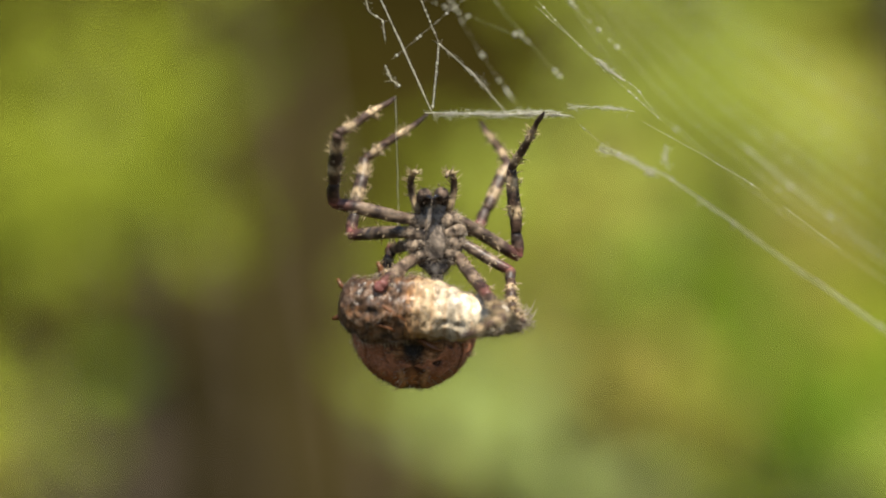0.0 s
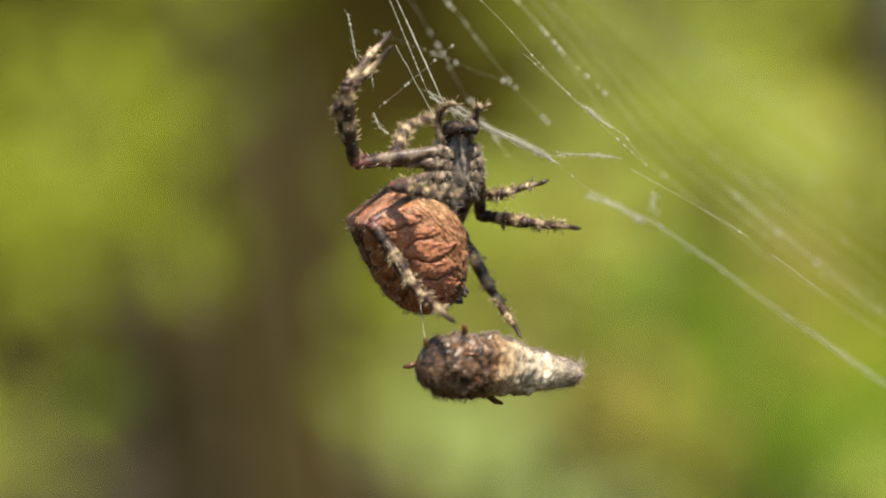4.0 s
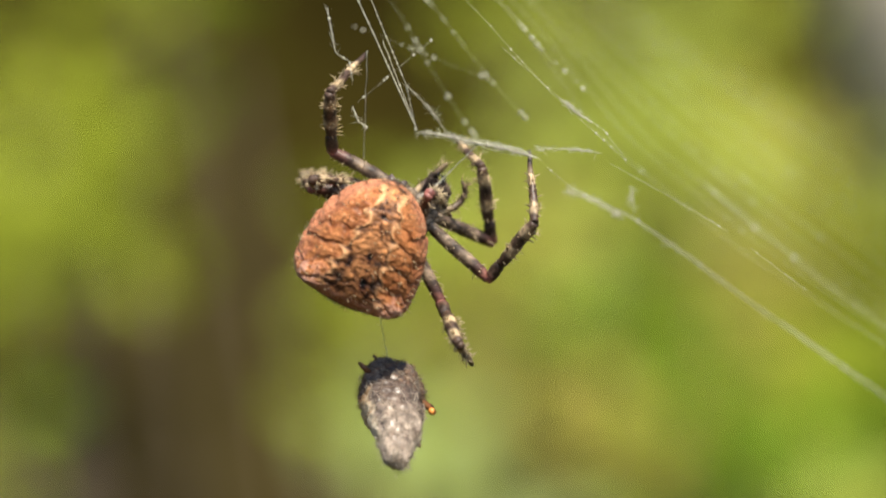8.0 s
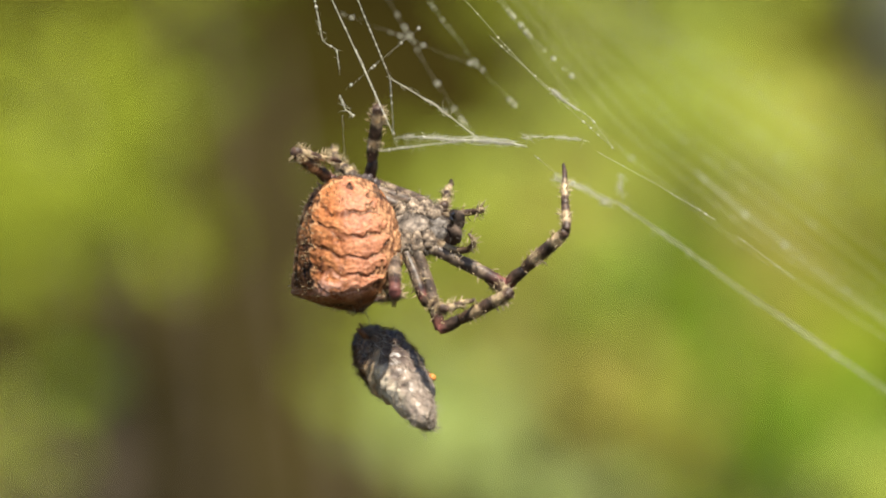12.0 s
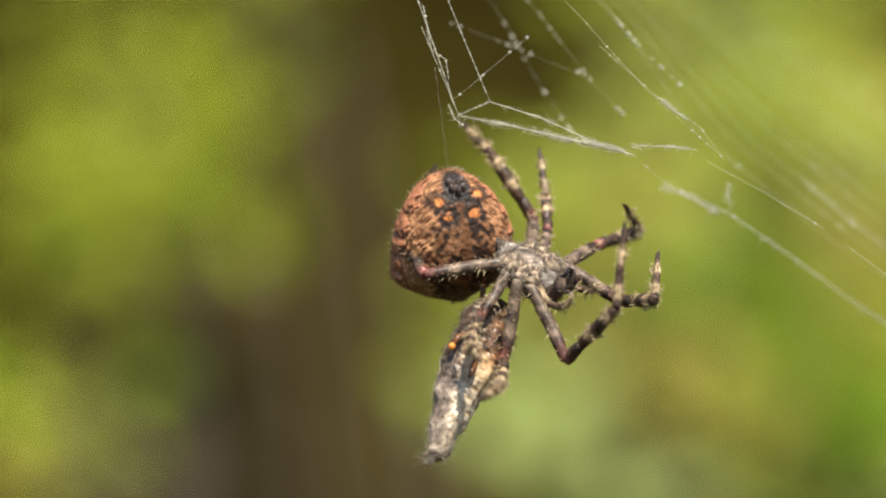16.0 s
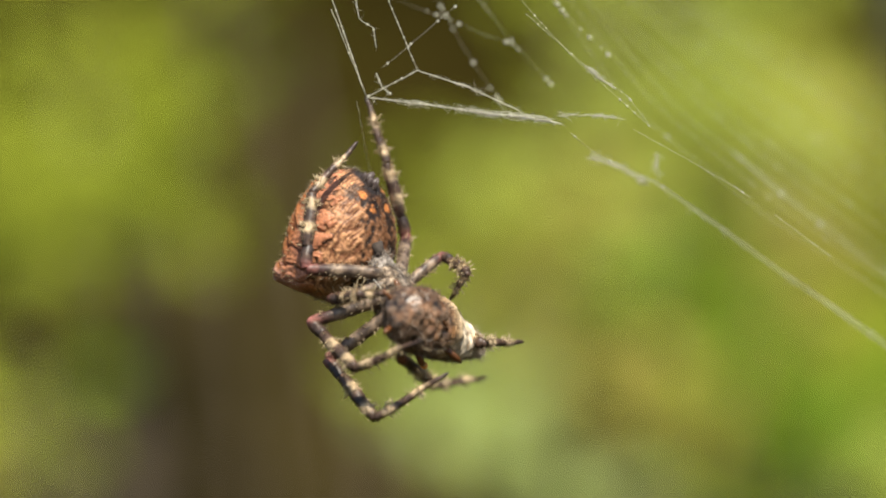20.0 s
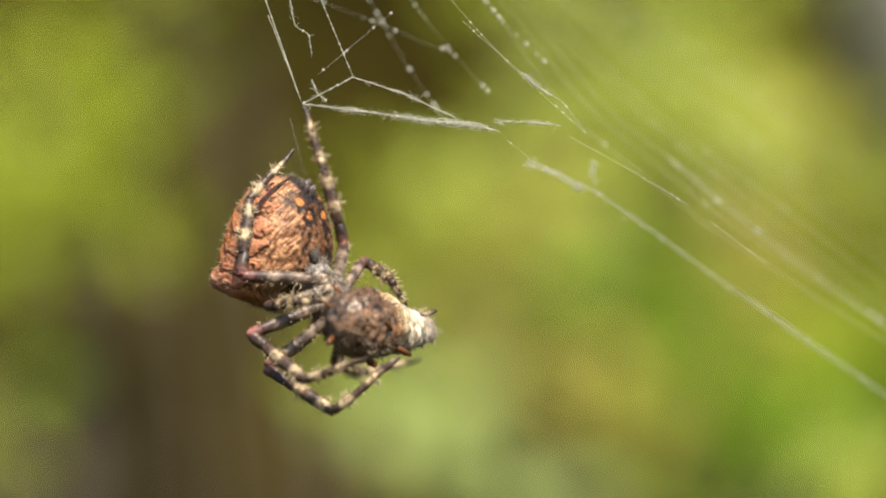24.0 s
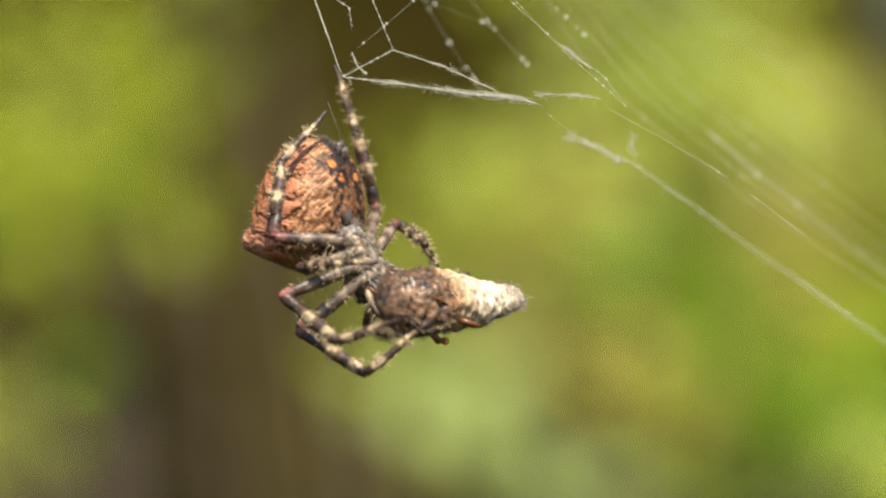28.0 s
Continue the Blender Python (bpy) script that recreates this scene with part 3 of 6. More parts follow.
# ---- the wrapped prey ----
def build_prey():
    """The bundle lies along y, tail at +y; its bare cream underside faces +z and its grey silk back -z."""
    root = tagged(new("wrapped_prey"), "silk-wrapped insect, dark front and cream hind body, held by the spider", "prey")
    rng = random.Random(21)
    ys = (-165, -160, -146, -120, -85, -40, 10, 50, 90, 120, 142, 156, 163)
    rs = (10, 29, 46, 57, 60, 57, 50, 43, 34, 28, 24, 20, 11)

    def skin(y, w, out=1.0):
        """A point of the surface, or out of it, at y and the angle w."""
        r = np.interp(y, ys, rs) * out
        flat = 0.90 if math.sin(w) > 0 else 0.80
        p = np.array([r * math.cos(w), y, flat * r * math.sin(w)])
        swell = 1 + 0.16 * wobble(p, 34) + 0.09 * wobble(p + 40, 12) + 0.05 * wobble(p + 80, 4.6)
        ring = 0.05 * abs(math.sin(y * 0.135)) ** 0.5 * step(-50, -10, y) * step(110, 70, y)
        fold = 0.16 * step(-60, -100, y) * abs(wobble(p + 300, 17))
        q = p * np.array([1, 0, 1]) * (swell + ring - fold)
        return q + np.array([6 * wobble((0, y, 7), 40), y, 5 * wobble((4, y, 0), 50) + 10 * step(60, 160, y)])

    def lump(name, y0, y1, pick, label, rings=90, sides=72):
        verts, faces, cols = [], [], []
        for i in range(rings + 1):
            y = y0 + (y1 - y0) * i / rings
            for k in range(sides):
                p = skin(y, 2 * math.pi * k / sides)
                verts.append(p)
                cols.append(pick(p, math.sin(2 * math.pi * k / sides)))
        for i in range(rings):
            for k in range(sides):
                j = (k + 1) % sides
                faces.append((i * sides + k, i * sides + j, (i + 1) * sides + j, (i + 1) * sides + k))
        faces.append(tuple(range(sides))[::-1])
        faces.append(tuple(rings * sides + k for k in range(sides)))
        return link_mesh(name, verts, faces, husk, root, label, cols)

    def dark(p, face):
        n, m = wobble(p, 13), wobble(p + 9, 5)
        c = lerp((0.030, 0.020, 0.015), (0.22, 0.120, 0.064), 0.36 + 0.8 * n + 0.35 * wobble((p[0], p[1] * 0.3, p[2]), 4.5))
        c = lerp(c, (0.25, 0.120, 0.052), step(0.18, 0.5, wobble(p + 200, 16) + 0.2 * face) * 0.6)
        c = lerp(c, (0.105, 0.085, 0.072), step(0.1, -0.5, face) * step(-0.3, 0.2, m) * 0.7)
        return lerp(c, (0.42, 0.30, 0.19), step(0.22, 0.5, wobble((p[0] + 300, p[1] * 0.28, p[2]), 4)) * 0.40)

    def cream(p, face):
        n, m = wobble(p, 20), wobble(p + 70, 8)
        c = lerp((0.46, 0.215, 0.070), (0.58, 0.43, 0.255), step(-52, -5, p[1] + 16 * n))
        c = lerp(c, (0.62, 0.53, 0.39), step(-10, 40, p[1] + 18 * m) * 0.85)
        c = lerp(c, (0.44, 0.24, 0.10), step(0.5, 0.95, math.cos(p[1] * 0.27 + 0.8 * n)) * step(-0.25, 0.2, m) * 0.6)
        c = lerp(c, (0.34, 0.27, 0.20), step(88, 128, p[1] + 16 * n) * 0.85)
        back = step(0.22, -0.22, face + 0.35 * n + 0.002 * (20 - p[1]))
        silky = lerp((0.165, 0.120, 0.090), (0.45, 0.362, 0.280), 0.46 + 0.7 * n + 0.6 * wobble((p[0] * 2, p[1] * 0.4, p[2] * 2), 6))
        c = lerp(c, lerp((0.080, 0.056, 0.043), silky, step(4, 58, p[1] + 14 * m)), back)
        return c * (1 + 0.28 * wobble((p[0] + 60, p[1] * 0.5, p[2]), 3.6) + 0.25 * wobble(p + 21, 11))

    lump("thorax", -165, -34, dark, "dark brown furry front of the prey")
    lump("hind_body", -46, 163, cream, "cream and amber hind body bound in silk", 120)
    # folded limbs across the front, and stubs that stick out
    for pts, r in ((((-20, -112, 44), (-12, -86, 52), (4, -58, 51), (14, -40, 47)), 3.2), (((10, -128, 42), (20, -100, 50), (27, -72, 47), (36, -52, 36)), 3.0), (((34, -120, 30), (44, -92, 34), (47, -66, 28), (48, -44, 18)), 2.8), (((-40, -110, 26), (-46, -82, 30), (-44, -56, 28)), 3.8)):
        v, f = tube(pts, [r * 0.8] + [r] * (len(pts) - 2) + [r * 0.5], 9)
        link_mesh("insect_leg", v, f, amber, root, "folded amber insect leg")
    for pts, r in ((((-50, -92, -8), (-70, -97, -12), (-78, -103, -12)), 5.2), (((44, -60, -22), (62, -44, -27), (60, -26, -30)), 6.5), (((18, -150, -24), (28, -166, -28), (32, -174, -30)), 5.0), (((-20, -150, -6), (-34, -164, -10), (-44, -170, -12)), 4.0), (((47, -20, 16), (60, 6, 20), (64, 22, 20)), 5.5)):
        v, f = tube(pts, [r, r, r * 0.5], 9)
        link_mesh("insect_leg", v, f, amber, root, "amber stub of an insect leg")
    v, f = ball((60, -24, -31), (7.5, 7.5, 6.5), 8, 12)
    link_mesh("insect_leg", v, f, ochre, root, "broken orange end of an insect leg")
    rows = []
    for _ in range(420):
        y, w = rng.uniform(-160, 150), rng.uniform(0, 6.28)
        if math.sin(w) > 0.2 and rng.random() < 0.6:
            continue
        turn, slant = rng.gauss(0, 0.4), rng.gauss(0, 26)
        pts = [skin(min(max(y + slant * a, -158), 160), w + turn * a, 1.03 + 0.05 * math.sin(3.1 * a)) for a in np.linspace(0, 1, 6)]
        rows.append(tube(pts, rng.uniform(0.2, 0.5), 3))
    for _ in range(520):
        y, w = rng.uniform(0, 156), rng.uniform(0, 6.28)
        if math.sin(w) > 0.3 and y < 90:
            continue
        d = np.array([math.cos(w), rng.gauss(0.4, 1.0), math.sin(w)])
        rows.append(spike(skin(y, w), d, rng.uniform(4, 15), 0.4, rng.uniform(-2.5, 2.5)))
    # the ragged tail: two curled tufts of combed silk
    for foot, way in (((6, 150, 14), (0.5, 0.7, 0.9)), ((-8, 156, 2), (-0.7, 0.9, -0.1)), ((2, 158, 8), (0.1, 1.0, 0.2))):
        for _ in range(46):
            a0, reach = rng.gauss(0, 0.30), rng.uniform(10, 27)
            side = np.array([rng.gauss(0, 0.32), rng.gauss(0, 0.25), rng.gauss(0, 0.32)])
            start = np.array(foot, float) + np.array([rng.gauss(0, 4), rng.gauss(0, 6), rng.gauss(0, 4)])
            way_ = np.array(way) / np.linalg.norm(way) + side
            pts = [start + way_ * reach * a + np.array([math.sin(2.6 * a + a0), -a * a, math.cos(2.6 * a + a0) - 1]) * reach * 0.28 for a in np.linspace(0, 1, 6)]
            rows.append(tube(pts, np.linspace(0.75, 0.25, 6), 3))
    v, f = join(rows)
    tagged(link_mesh("silk_wrapping", v, f, grubby_silk, root, "loose off-white silk wrapping"), kind="stuff")
    rows = []
    for _ in range(950):
        y, w = rng.uniform(-162, -20), rng.uniform(0, 6.28)
        d = np.array([math.cos(w), rng.uniform(-0.2, 1.6), math.sin(w)])
        rows.append(spike(skin(y, w), d, rng.uniform(5, 15), 0.5, rng.uniform(-1, 1)))
    v, f = join(rows)
    tagged(link_mesh("fur", v, f, pelt, root), kind="stuff")
    comb = []
    for k in range(13):
        comb.append(spike(skin(-118 + 6.5 * k, 0.18 + 0.02 * k), (0.9, 0.2, 0.35), rng.uniform(8, 13), 1.1, rng.uniform(-0.5, 0.5)))
    v, f = join(comb)
    tagged(link_mesh("spine_comb", v, f, bristle, root, "row of pale spines on a folded leg"), kind="stuff")
    return root


prey = build_prey()


# ---- the web ----
def strand(parent, pts, r, seed, beads=0, tufts=0, bead=3.0, sag=0.0, loft=1.6, name="strand", label="", steps=26):
    """A silk thread through pts (right, up, towards the eye), with droplets and frayed tufts."""
    rng = random.Random(seed)
    p = np.array([(a, -c, b) for a, b, c in pts], float)
    cum = np.concatenate([[0], np.cumsum(np.linalg.norm(np.diff(p, axis=0), axis=1))])
    a = np.linspace(0, cum[-1], steps)
    q = np.stack([np.interp(a, cum, p[:, i]) for i in range(3)], 1)
    t = a / cum[-1]
    q[:, 2] -= sag * 4 * t * (1 - t)
    q += np.array([[1.3 * wobble((seed, k * 0.4, i), 1) for i in range(3)] for k in range(steps)])
    r *= 0.5
    v, f = tube(q, r * (1 + 0.3 * np.array([wobble((k, seed, 0.3), 2) for k in range(steps)])), 6)
    ob = link_mesh(name, v, f, silk, parent, label)
    if beads:
        rows = []
        for _ in range(beads):
            k = rng.uniform(0, steps - 1.01)
            c = lerp(q[int(k)], q[int(k) + 1], k % 1)
            s = bead * rng.uniform(0.5, 1.25)
            rows.append(ball(c, (s, s * rng.uniform(0.9, 1.5), s), 5, 7))
        v, f = join(rows)
        tagged(link_mesh("sticky_coat", v, f, silk, ob, "sticky silk droplets"), kind="stuff")
    if tufts:
        rows = []
        knots = [rng.uniform(0, steps - 1.01) for _ in range(max(2, tufts // 45))]
        for _ in range(tufts):
            k = rng.uniform(0, steps - 1.01)
            if rng.random() < 0.55:
                k = min(max(rng.choice(knots) + rng.gauss(0, 0.9), 0), steps - 1.01)
            c = lerp(q[int(k)], q[int(k) + 1], k % 1)
            d = np.array([rng.gauss(0, 0.4), rng.gauss(0, 0.5), rng.gauss(0, 0.4)]) + rng.choice((-1, 1)) * (q[-1] - q[0]) / cum[-1]
            c = c + np.array([rng.gauss(0, 1), rng.gauss(0, 1.4), rng.gauss(0, 1)]) * loft
            rows.append(spike(c, d, rng.uniform(4, 15), rng.uniform(0.2, 0.36), rng.uniform(-1.6, 1.6)))
        for n in range(tufts // 24):
            k0, span, lean = rng.uniform(0, steps * 0.7), rng.uniform(3, steps * 0.45), np.array([rng.gauss(0, 1), rng.gauss(0, 1), rng.gauss(0, 1)]) * loft
            ks = [min(k0 + span * a, steps - 1.01) for a in np.linspace(0, 1, 9)]
            pts = [lerp(q[int(k)], q[int(k) + 1], k % 1) + lean * math.sin(3.1 * a) + np.array([wobble((n, a * 4, i + seed), 1) for i in range(3)]) * 1.6 for a, k in zip(np.linspace(0, 1, 9), ks)]
            rows.append(tube(pts, rng.uniform(0.2, 0.42), 4))
        v, f = join(rows)
        tagged(link_mesh("frayed_silk", v, f, silk, ob, "frayed white silk"), kind="stuff")
    return ob


def build_web():
    root = tagged(new("spider_web"), "torn dusty orb web of white silk with frayed threads", "spider web")
    # the stout line and what hangs on it
    strand(root, ((-170, 50, -30), (-145, 33, -90), (-118, 14, -150)), 0.5, 15, beads=4, bead=1.6)
    strand(root, ((-118, 14, -150), (-60, -12, -210), (0, -35, -260), (260, -212, -420), (560, -410, -560), (900, -640, -700)), 1.5, 1, tufts=140, beads=8, loft=4)
    strand(root, ((-130, 10, -160), (-100, 0, -170), (-70, -10, -180), (-30, -34, -200)), 1.2, 2, tufts=170, loft=4)
    strand(root, ((0, 18, -260), (-6, 0, -260), (2, -24, -260)), 1.4, 3, tufts=50, loft=4)
    strand(root, ((-60, 55, 10), (40, 0, 8), (150, -65, 5)), 0.45, 4, beads=14, bead=1.3)
    strand(root, ((190, -95, 0), (290, -170, 0)), 0.45, 14, beads=9, bead=1.1)
    strand(root, ((150, 30, -460), (240, -45, -490), (387, -155, -530), (800, -440, -640)), 1.4, 5, beads=12, bead=4, loft=4)
    strand(root, ((-250, 260, 0), (-136, 160, 0), (-100, 134, 0), (-70, 115, 0), (-30, 60, 0)), 0.4, 6, beads=20, bead=1.6)
    strand(root, ((-140, 165, 2), (-120, 146, 2), (-95, 130, 2)), 2.0, 7, tufts=110, loft=2.5)
    strand(root, ((-190, 80, 0), (-160, 82, 0), (-120, 80, 0), (-80, 74, 0)), 0.8, 8, tufts=110, beads=8, bead=1.6, loft=2)
    # beaded spiral threads above
    for n, (x, y, dx, dy, z, r, b) in enumerate(((-300, 330, 270, -270, 0, 0.35, 34), (-345, 330, 150, -180, -330, 0.3, 22), (-420, 330, 150, -240, -360, 0.3, 18), (-390, 270, 130, -50, -290, 0.2, 9), (-250, 370, 160, -170, -270, 0.3, 24))):
        strand(root, ((x - dx, y - dy, z), (x, y, z), (x + dx * 0.5, y + dy * 0.55, z), (x + dx, y + dy, z)), r, 20 + n, beads=b, bead=3.3 if z else 1.8)
    # the fan of fine spiral threads that recedes behind
    fan = random.Random(3)
    for n in range(12):
        a = n / 11 + fan.uniform(-0.03, 0.03)
        x, y, z = -190 + 300 * a, 330 + 40 * a, -400 - 620 * a
        strand(root, ((x - 320, y + 330, z), (x, y, z), (x + 150 + 20 * n, y - 210 + fan.uniform(-14, 14), z - 20), (x + 420 + 14 * n, y - 420 + 6 * n, z - 60), (x + 1000, y - 800, z - 120)), 0.6, 40 + n, beads=9, bead=2.2, sag=10)
    # short hanging ends
    strand(root, ((-560, 330, 10), (-545, 250, 10), (-520, 235, 10), (-515, 200, 10)), 1.0, 70, tufts=30, beads=6, bead=2.4)
    strand(root, ((-515, 155, 10), (-505, 130, 10), (-490, 118, 10)), 1.4, 71, tufts=20, beads=4, bead=2.4)
    strand(root, ((-506, 166, -40), (-470, 196, -50), (-420, 240, -70), (-372, 282, -90)), 0.3, 72, beads=5, bead=2.6)
    return root


web = build_web()
# threads that swing with the spider: length, thickness
guy = strand(web, ((0, 0, 0), (0, 190, 0), (0, 700, 0)), 1.3, 80, beads=90, bead=1.5, name="guy_strand")
bar = strand(web, ((0, 0, 0), (-60, 3, 0), (-120, -1, 0), (-178, 0, 0)), 2.4, 9, tufts=560, beads=34, bead=2.6, loft=3.0, name="bar_strand", label="thick frayed bar of white silk")
rise = strand(web, ((0, 0, 0), (0, 140, 0), (0, 700, 0)), 0.9, 12, beads=60, bead=1.5, name="rise_strand")
slope = strand(web, ((0, 0, 0), (95, 6, 0), (195, 0, 0)), 1.4, 10, tufts=90, loft=2, name="slope_strand")
bridge = strand(web, ((0, 0, 0), (-70, 0, 0), (-178, 0, 0)), 1.5, 81, tufts=120, loft=2.2, name="bridge_strand")
tie = strand(web, ((0, 0, 0), (0, 80, 0), (0, 165, 0)), 1.1, 83, beads=5, bead=1.8, name="tie_strand")
fork = strand(web, ((0, 0, 0), (-60, 0, 0), (-116, 0, 0)), 1.6, 82, beads=6, bead=2.2, name="fork_strand")
hold = strand(web, ((0, 0, 0), (0, 70, 0), (0, 150, 0)), 1.6, 84, beads=8, tufts=40, bead=1.8, loft=1.6, name="hold_strand")
drag = tagged(new("drag_line"), "single fine silk line hanging by the spider", "silk thread")
strand(drag, ((0, 0, 0), (0, -60, 0), (0, -150, 0), (0, -310, 0)), 0.9, 90, tufts=4, name="thread")

hang = tagged(new("prey_thread"), "fine silk thread on which the wrapped prey hangs", "silk thread")
strand(hang, ((0, 0, 0), (0, 50, 0), (0, 130, 0)), 1.0, 91, tufts=10, name="thread")


# ---- what moves ----
TRACK = {}


def put(who, t, *numbers):
    TRACK.setdefault(who, []).append((t, np.array(numbers, float)))


put("trunk", 0, -1.34, 0, 0.65, -0.05, -0.12, 0.99, 0, 0.99, 0.12)
put("trunk", 0.5, -1.16, 0, 0.92, -0.03, -0.12, 0.99, 0, 0.99, 0.12)
put("trunk", 1, -2.28, 0.01, 1.35, 0, -0.12, 0.99, 0, 0.99, 0.12)
put("trunk", 1.5, -2.51, 0.04, 1.3, 0, -0.12, 0.99, 0, 0.99, 0.12)
put("trunk", 2, -1.69, 0, 1.57, 0, -0.12, 0.99, 0, 0.99, 0.12)
put("trunk", 2.5, -1.01, 0, 2.62, 0, -0.12, 0.99, 0, 0.99, 0.12)
put("trunk", 3, -3.78, -0.01, 3.87, 0.05, -0.15, 0.98, -0.5, 0.86, 0.12)
put("trunk", 3.3, -3.21, -0.02, 6.5, 0.05, -0.15, 0.98, -0.5, 0.86, 0.12)
put("trunk", 3.5, -1.88, -0.03, 8.04, 0.05, -0.15, 0.98, -0.5, 0.86, 0.12)
put("trunk", 3.6, -1.38, -0.03, 8.6, 0.05, -0.15, 0.98, -0.5, 0.86, 0.12)
put("trunk", 4, 1.67, -0.05, 8.8, 0.05, -0.15, 0.98, -0.5, 0.86, 0.12)
put("trunk", 4.5, 0.54, -0.08, 9, 0.05, -0.15, 0.98, -0.5, 0.86, 0.12)
put("trunk", 6.5, 0.12, 0.47, 4.53, 0.61, 0.2, 0.76, 0.31, 0.83, -0.47)
put("trunk", 7, 1.1, 0.95, 6.24, 0.61, 0.2, 0.76, 0.31, 0.83, -0.47)
put("trunk", 7.5, 1.3, 1.97, 6.55, 0.69, 0.43, 0.58, 0.05, 0.78, -0.63)
put("trunk", 8, 1.54, 2.97, 5.85, 0.72, 0.56, 0.41, -0.15, 0.7, -0.7)
put("trunk", 8.5, 1.64, 3, 5.83, 0.72, 0.56, 0.41, -0.15, 0.7, -0.7)
put("trunk", 9, 0.28, 1.47, 5.12, 0.83, 0.33, 0.44, -0.03, 0.82, -0.57)
put("trunk", 9.5, 1.25, 0.72, 4.36, 0.95, -0.03, 0.3, 0.16, 0.9, -0.41)
put("trunk", 10, 1.98, -0.02, 3.52, 0.92, -0.38, 0.11, 0.39, 0.83, -0.39)
put("trunk", 10.5, 1.45, -0.01, 2.72, 0.94, -0.34, 0, 0.32, 0.86, -0.39)
put("trunk", 11, 0.37, 0.01, 2.52, 0.95, -0.31, -0.1, 0.25, 0.89, -0.38)
put("trunk", 11.5, 0.37, 0, 2.5, 0.95, -0.3, -0.08, 0.24, 0.88, -0.42)
put("trunk", 13.5, -0.7, 0.02, 1.57, 0.97, -0.25, 0, 0.21, 0.79, -0.58)
put("trunk", 14, 0.02, 0.03, 0.95, 0.96, -0.26, -0.1, 0.15, 0.79, -0.59)
put("trunk", 14.5, -0.18, 0.09, -1.22, 0.95, -0.26, -0.15, 0.09, 0.74, -0.67)
put("trunk", 15, -1.9, 0.13, -3.6, 0.95, -0.25, -0.2, 0.05, 0.72, -0.69)
put("trunk", 15.2, -0.35, 0.05, -1.66, 0.93, -0.28, -0.25, 0.03, 0.72, -0.69)
put("trunk", 15.4, 2.27, 0.01, 0.87, 0.9, -0.3, -0.3, 0, 0.71, -0.7)
put("trunk", 15.5, 2.93, 0.07, 0.99, 0.88, -0.32, -0.35, -0.02, 0.7, -0.71)
put("trunk", 16, 2.83, 0.08, -1.92, 0.72, -0.41, -0.56, -0.22, 0.63, -0.74)
put("trunk", 16.5, -2.9, 0.02, -0.35, 0.55, -0.35, -0.75, -0.44, 0.65, -0.62)
put("trunk", 17, -3.04, -0.01, -1.05, 0.35, -0.25, -0.9, -0.65, 0.62, -0.43)
put("trunk", 17.5, -4.65, -0.01, -2.9, 0.35, -0.2, -0.91, -0.77, 0.49, -0.41)
put("trunk", 18, -4.91, -0.61, -3.82, 0.36, -0.15, -0.92, -0.85, 0.35, -0.39)
put("trunk", 18.5, -4.85, -0.6, -3.27, 0.36, -0.15, -0.92, -0.85, 0.35, -0.39)
put("trunk", 19, -4.21, -0.62, -2.62, 0.36, -0.15, -0.92, -0.85, 0.35, -0.39)
put("trunk", 19.5, -5.43, -0.51, -3.72, 0.36, -0.15, -0.92, -0.85, 0.35, -0.39)
put("trunk", 20, -4.59, -0.6, -3.89, 0.36, -0.15, -0.92, -0.85, 0.35, -0.39)
put("trunk", 20.5, -4.7, -0.59, -3.34, 0.36, -0.15, -0.92, -0.85, 0.35, -0.39)
put("trunk", 21, -3.81, -0.63, -2.97, 0.36, -0.15, -0.92, -0.85, 0.35, -0.39)
put("trunk", 21.5, -4.34, -0.59, -4.02, 0.36, -0.15, -0.92, -0.85, 0.35, -0.39)
put("trunk", 23.5, -4.34, -0.61, -3.92, 0.36, -0.15, -0.92, -0.85, 0.35, -0.39)
put("trunk", 24, -5.63, -0.48, -4.19, 0.36, -0.15, -0.92, -0.85, 0.35, -0.39)
put("trunk", 24.5, -3.66, -0.62, -4.02, 0.36, -0.15, -0.92, -0.85, 0.35, -0.39)
put("trunk", 25, -4.54, -0.59, -3.99, 0.36, -0.15, -0.92, -0.85, 0.35, -0.39)
put("trunk", 25.5, -5.32, -0.52, -3.94, 0.36, -0.15, -0.92, -0.85, 0.35, -0.39)
put("trunk", 26, -4.21, -0.59, -4.91, 0.36, -0.15, -0.92, -0.85, 0.35, -0.39)
put("trunk", 26.5, -4.59, -0.55, -6.01, 0.36, -0.15, -0.92, -0.85, 0.35, -0.39)
put("trunk", 26.9, -3.48, -0.62, -3.82, 0.36, -0.15, -0.92, -0.85, 0.35, -0.39)
put("trunk", 27, -3.82, -0.62, -3.94, 0.36, -0.15, -0.92, -0.85, 0.35, -0.39)
put("trunk", 27.5, -4.7, -0.61, -3.22, 0.36, -0.15, -0.92, -0.85, 0.35, -0.39)
put("trunk", 28, -5.62, -0.57, -2.04, 0.36, -0.15, -0.92, -0.85, 0.35, -0.39)
put("belly", 0, -3.22, 3.49, -8.23, 0, 0.85, 0.5, 0, 0.5, -0.85)
put("belly", 0.5, -2.41, 3.62, -7.07, 0, 0.78, 0.6, 0, 0.6, -0.78)
put("belly", 1, -2.91, 3.77, -5.67, 0, 0.65, 0.75, 0, 0.75, -0.65)
put("belly", 1.5, -3.58, 3.81, -6.1, 0.03, 0.62, 0.78, -0.15, 0.75, -0.6)
put("belly", 2, -3.18, 3.78, -6.2, 0.05, 0.58, 0.8, -0.3, 0.76, -0.55)
put("belly", 2.5, -3.19, 3.26, -5.99, 0, 0.4, 0.9, -0.5, 0.75, -0.33)
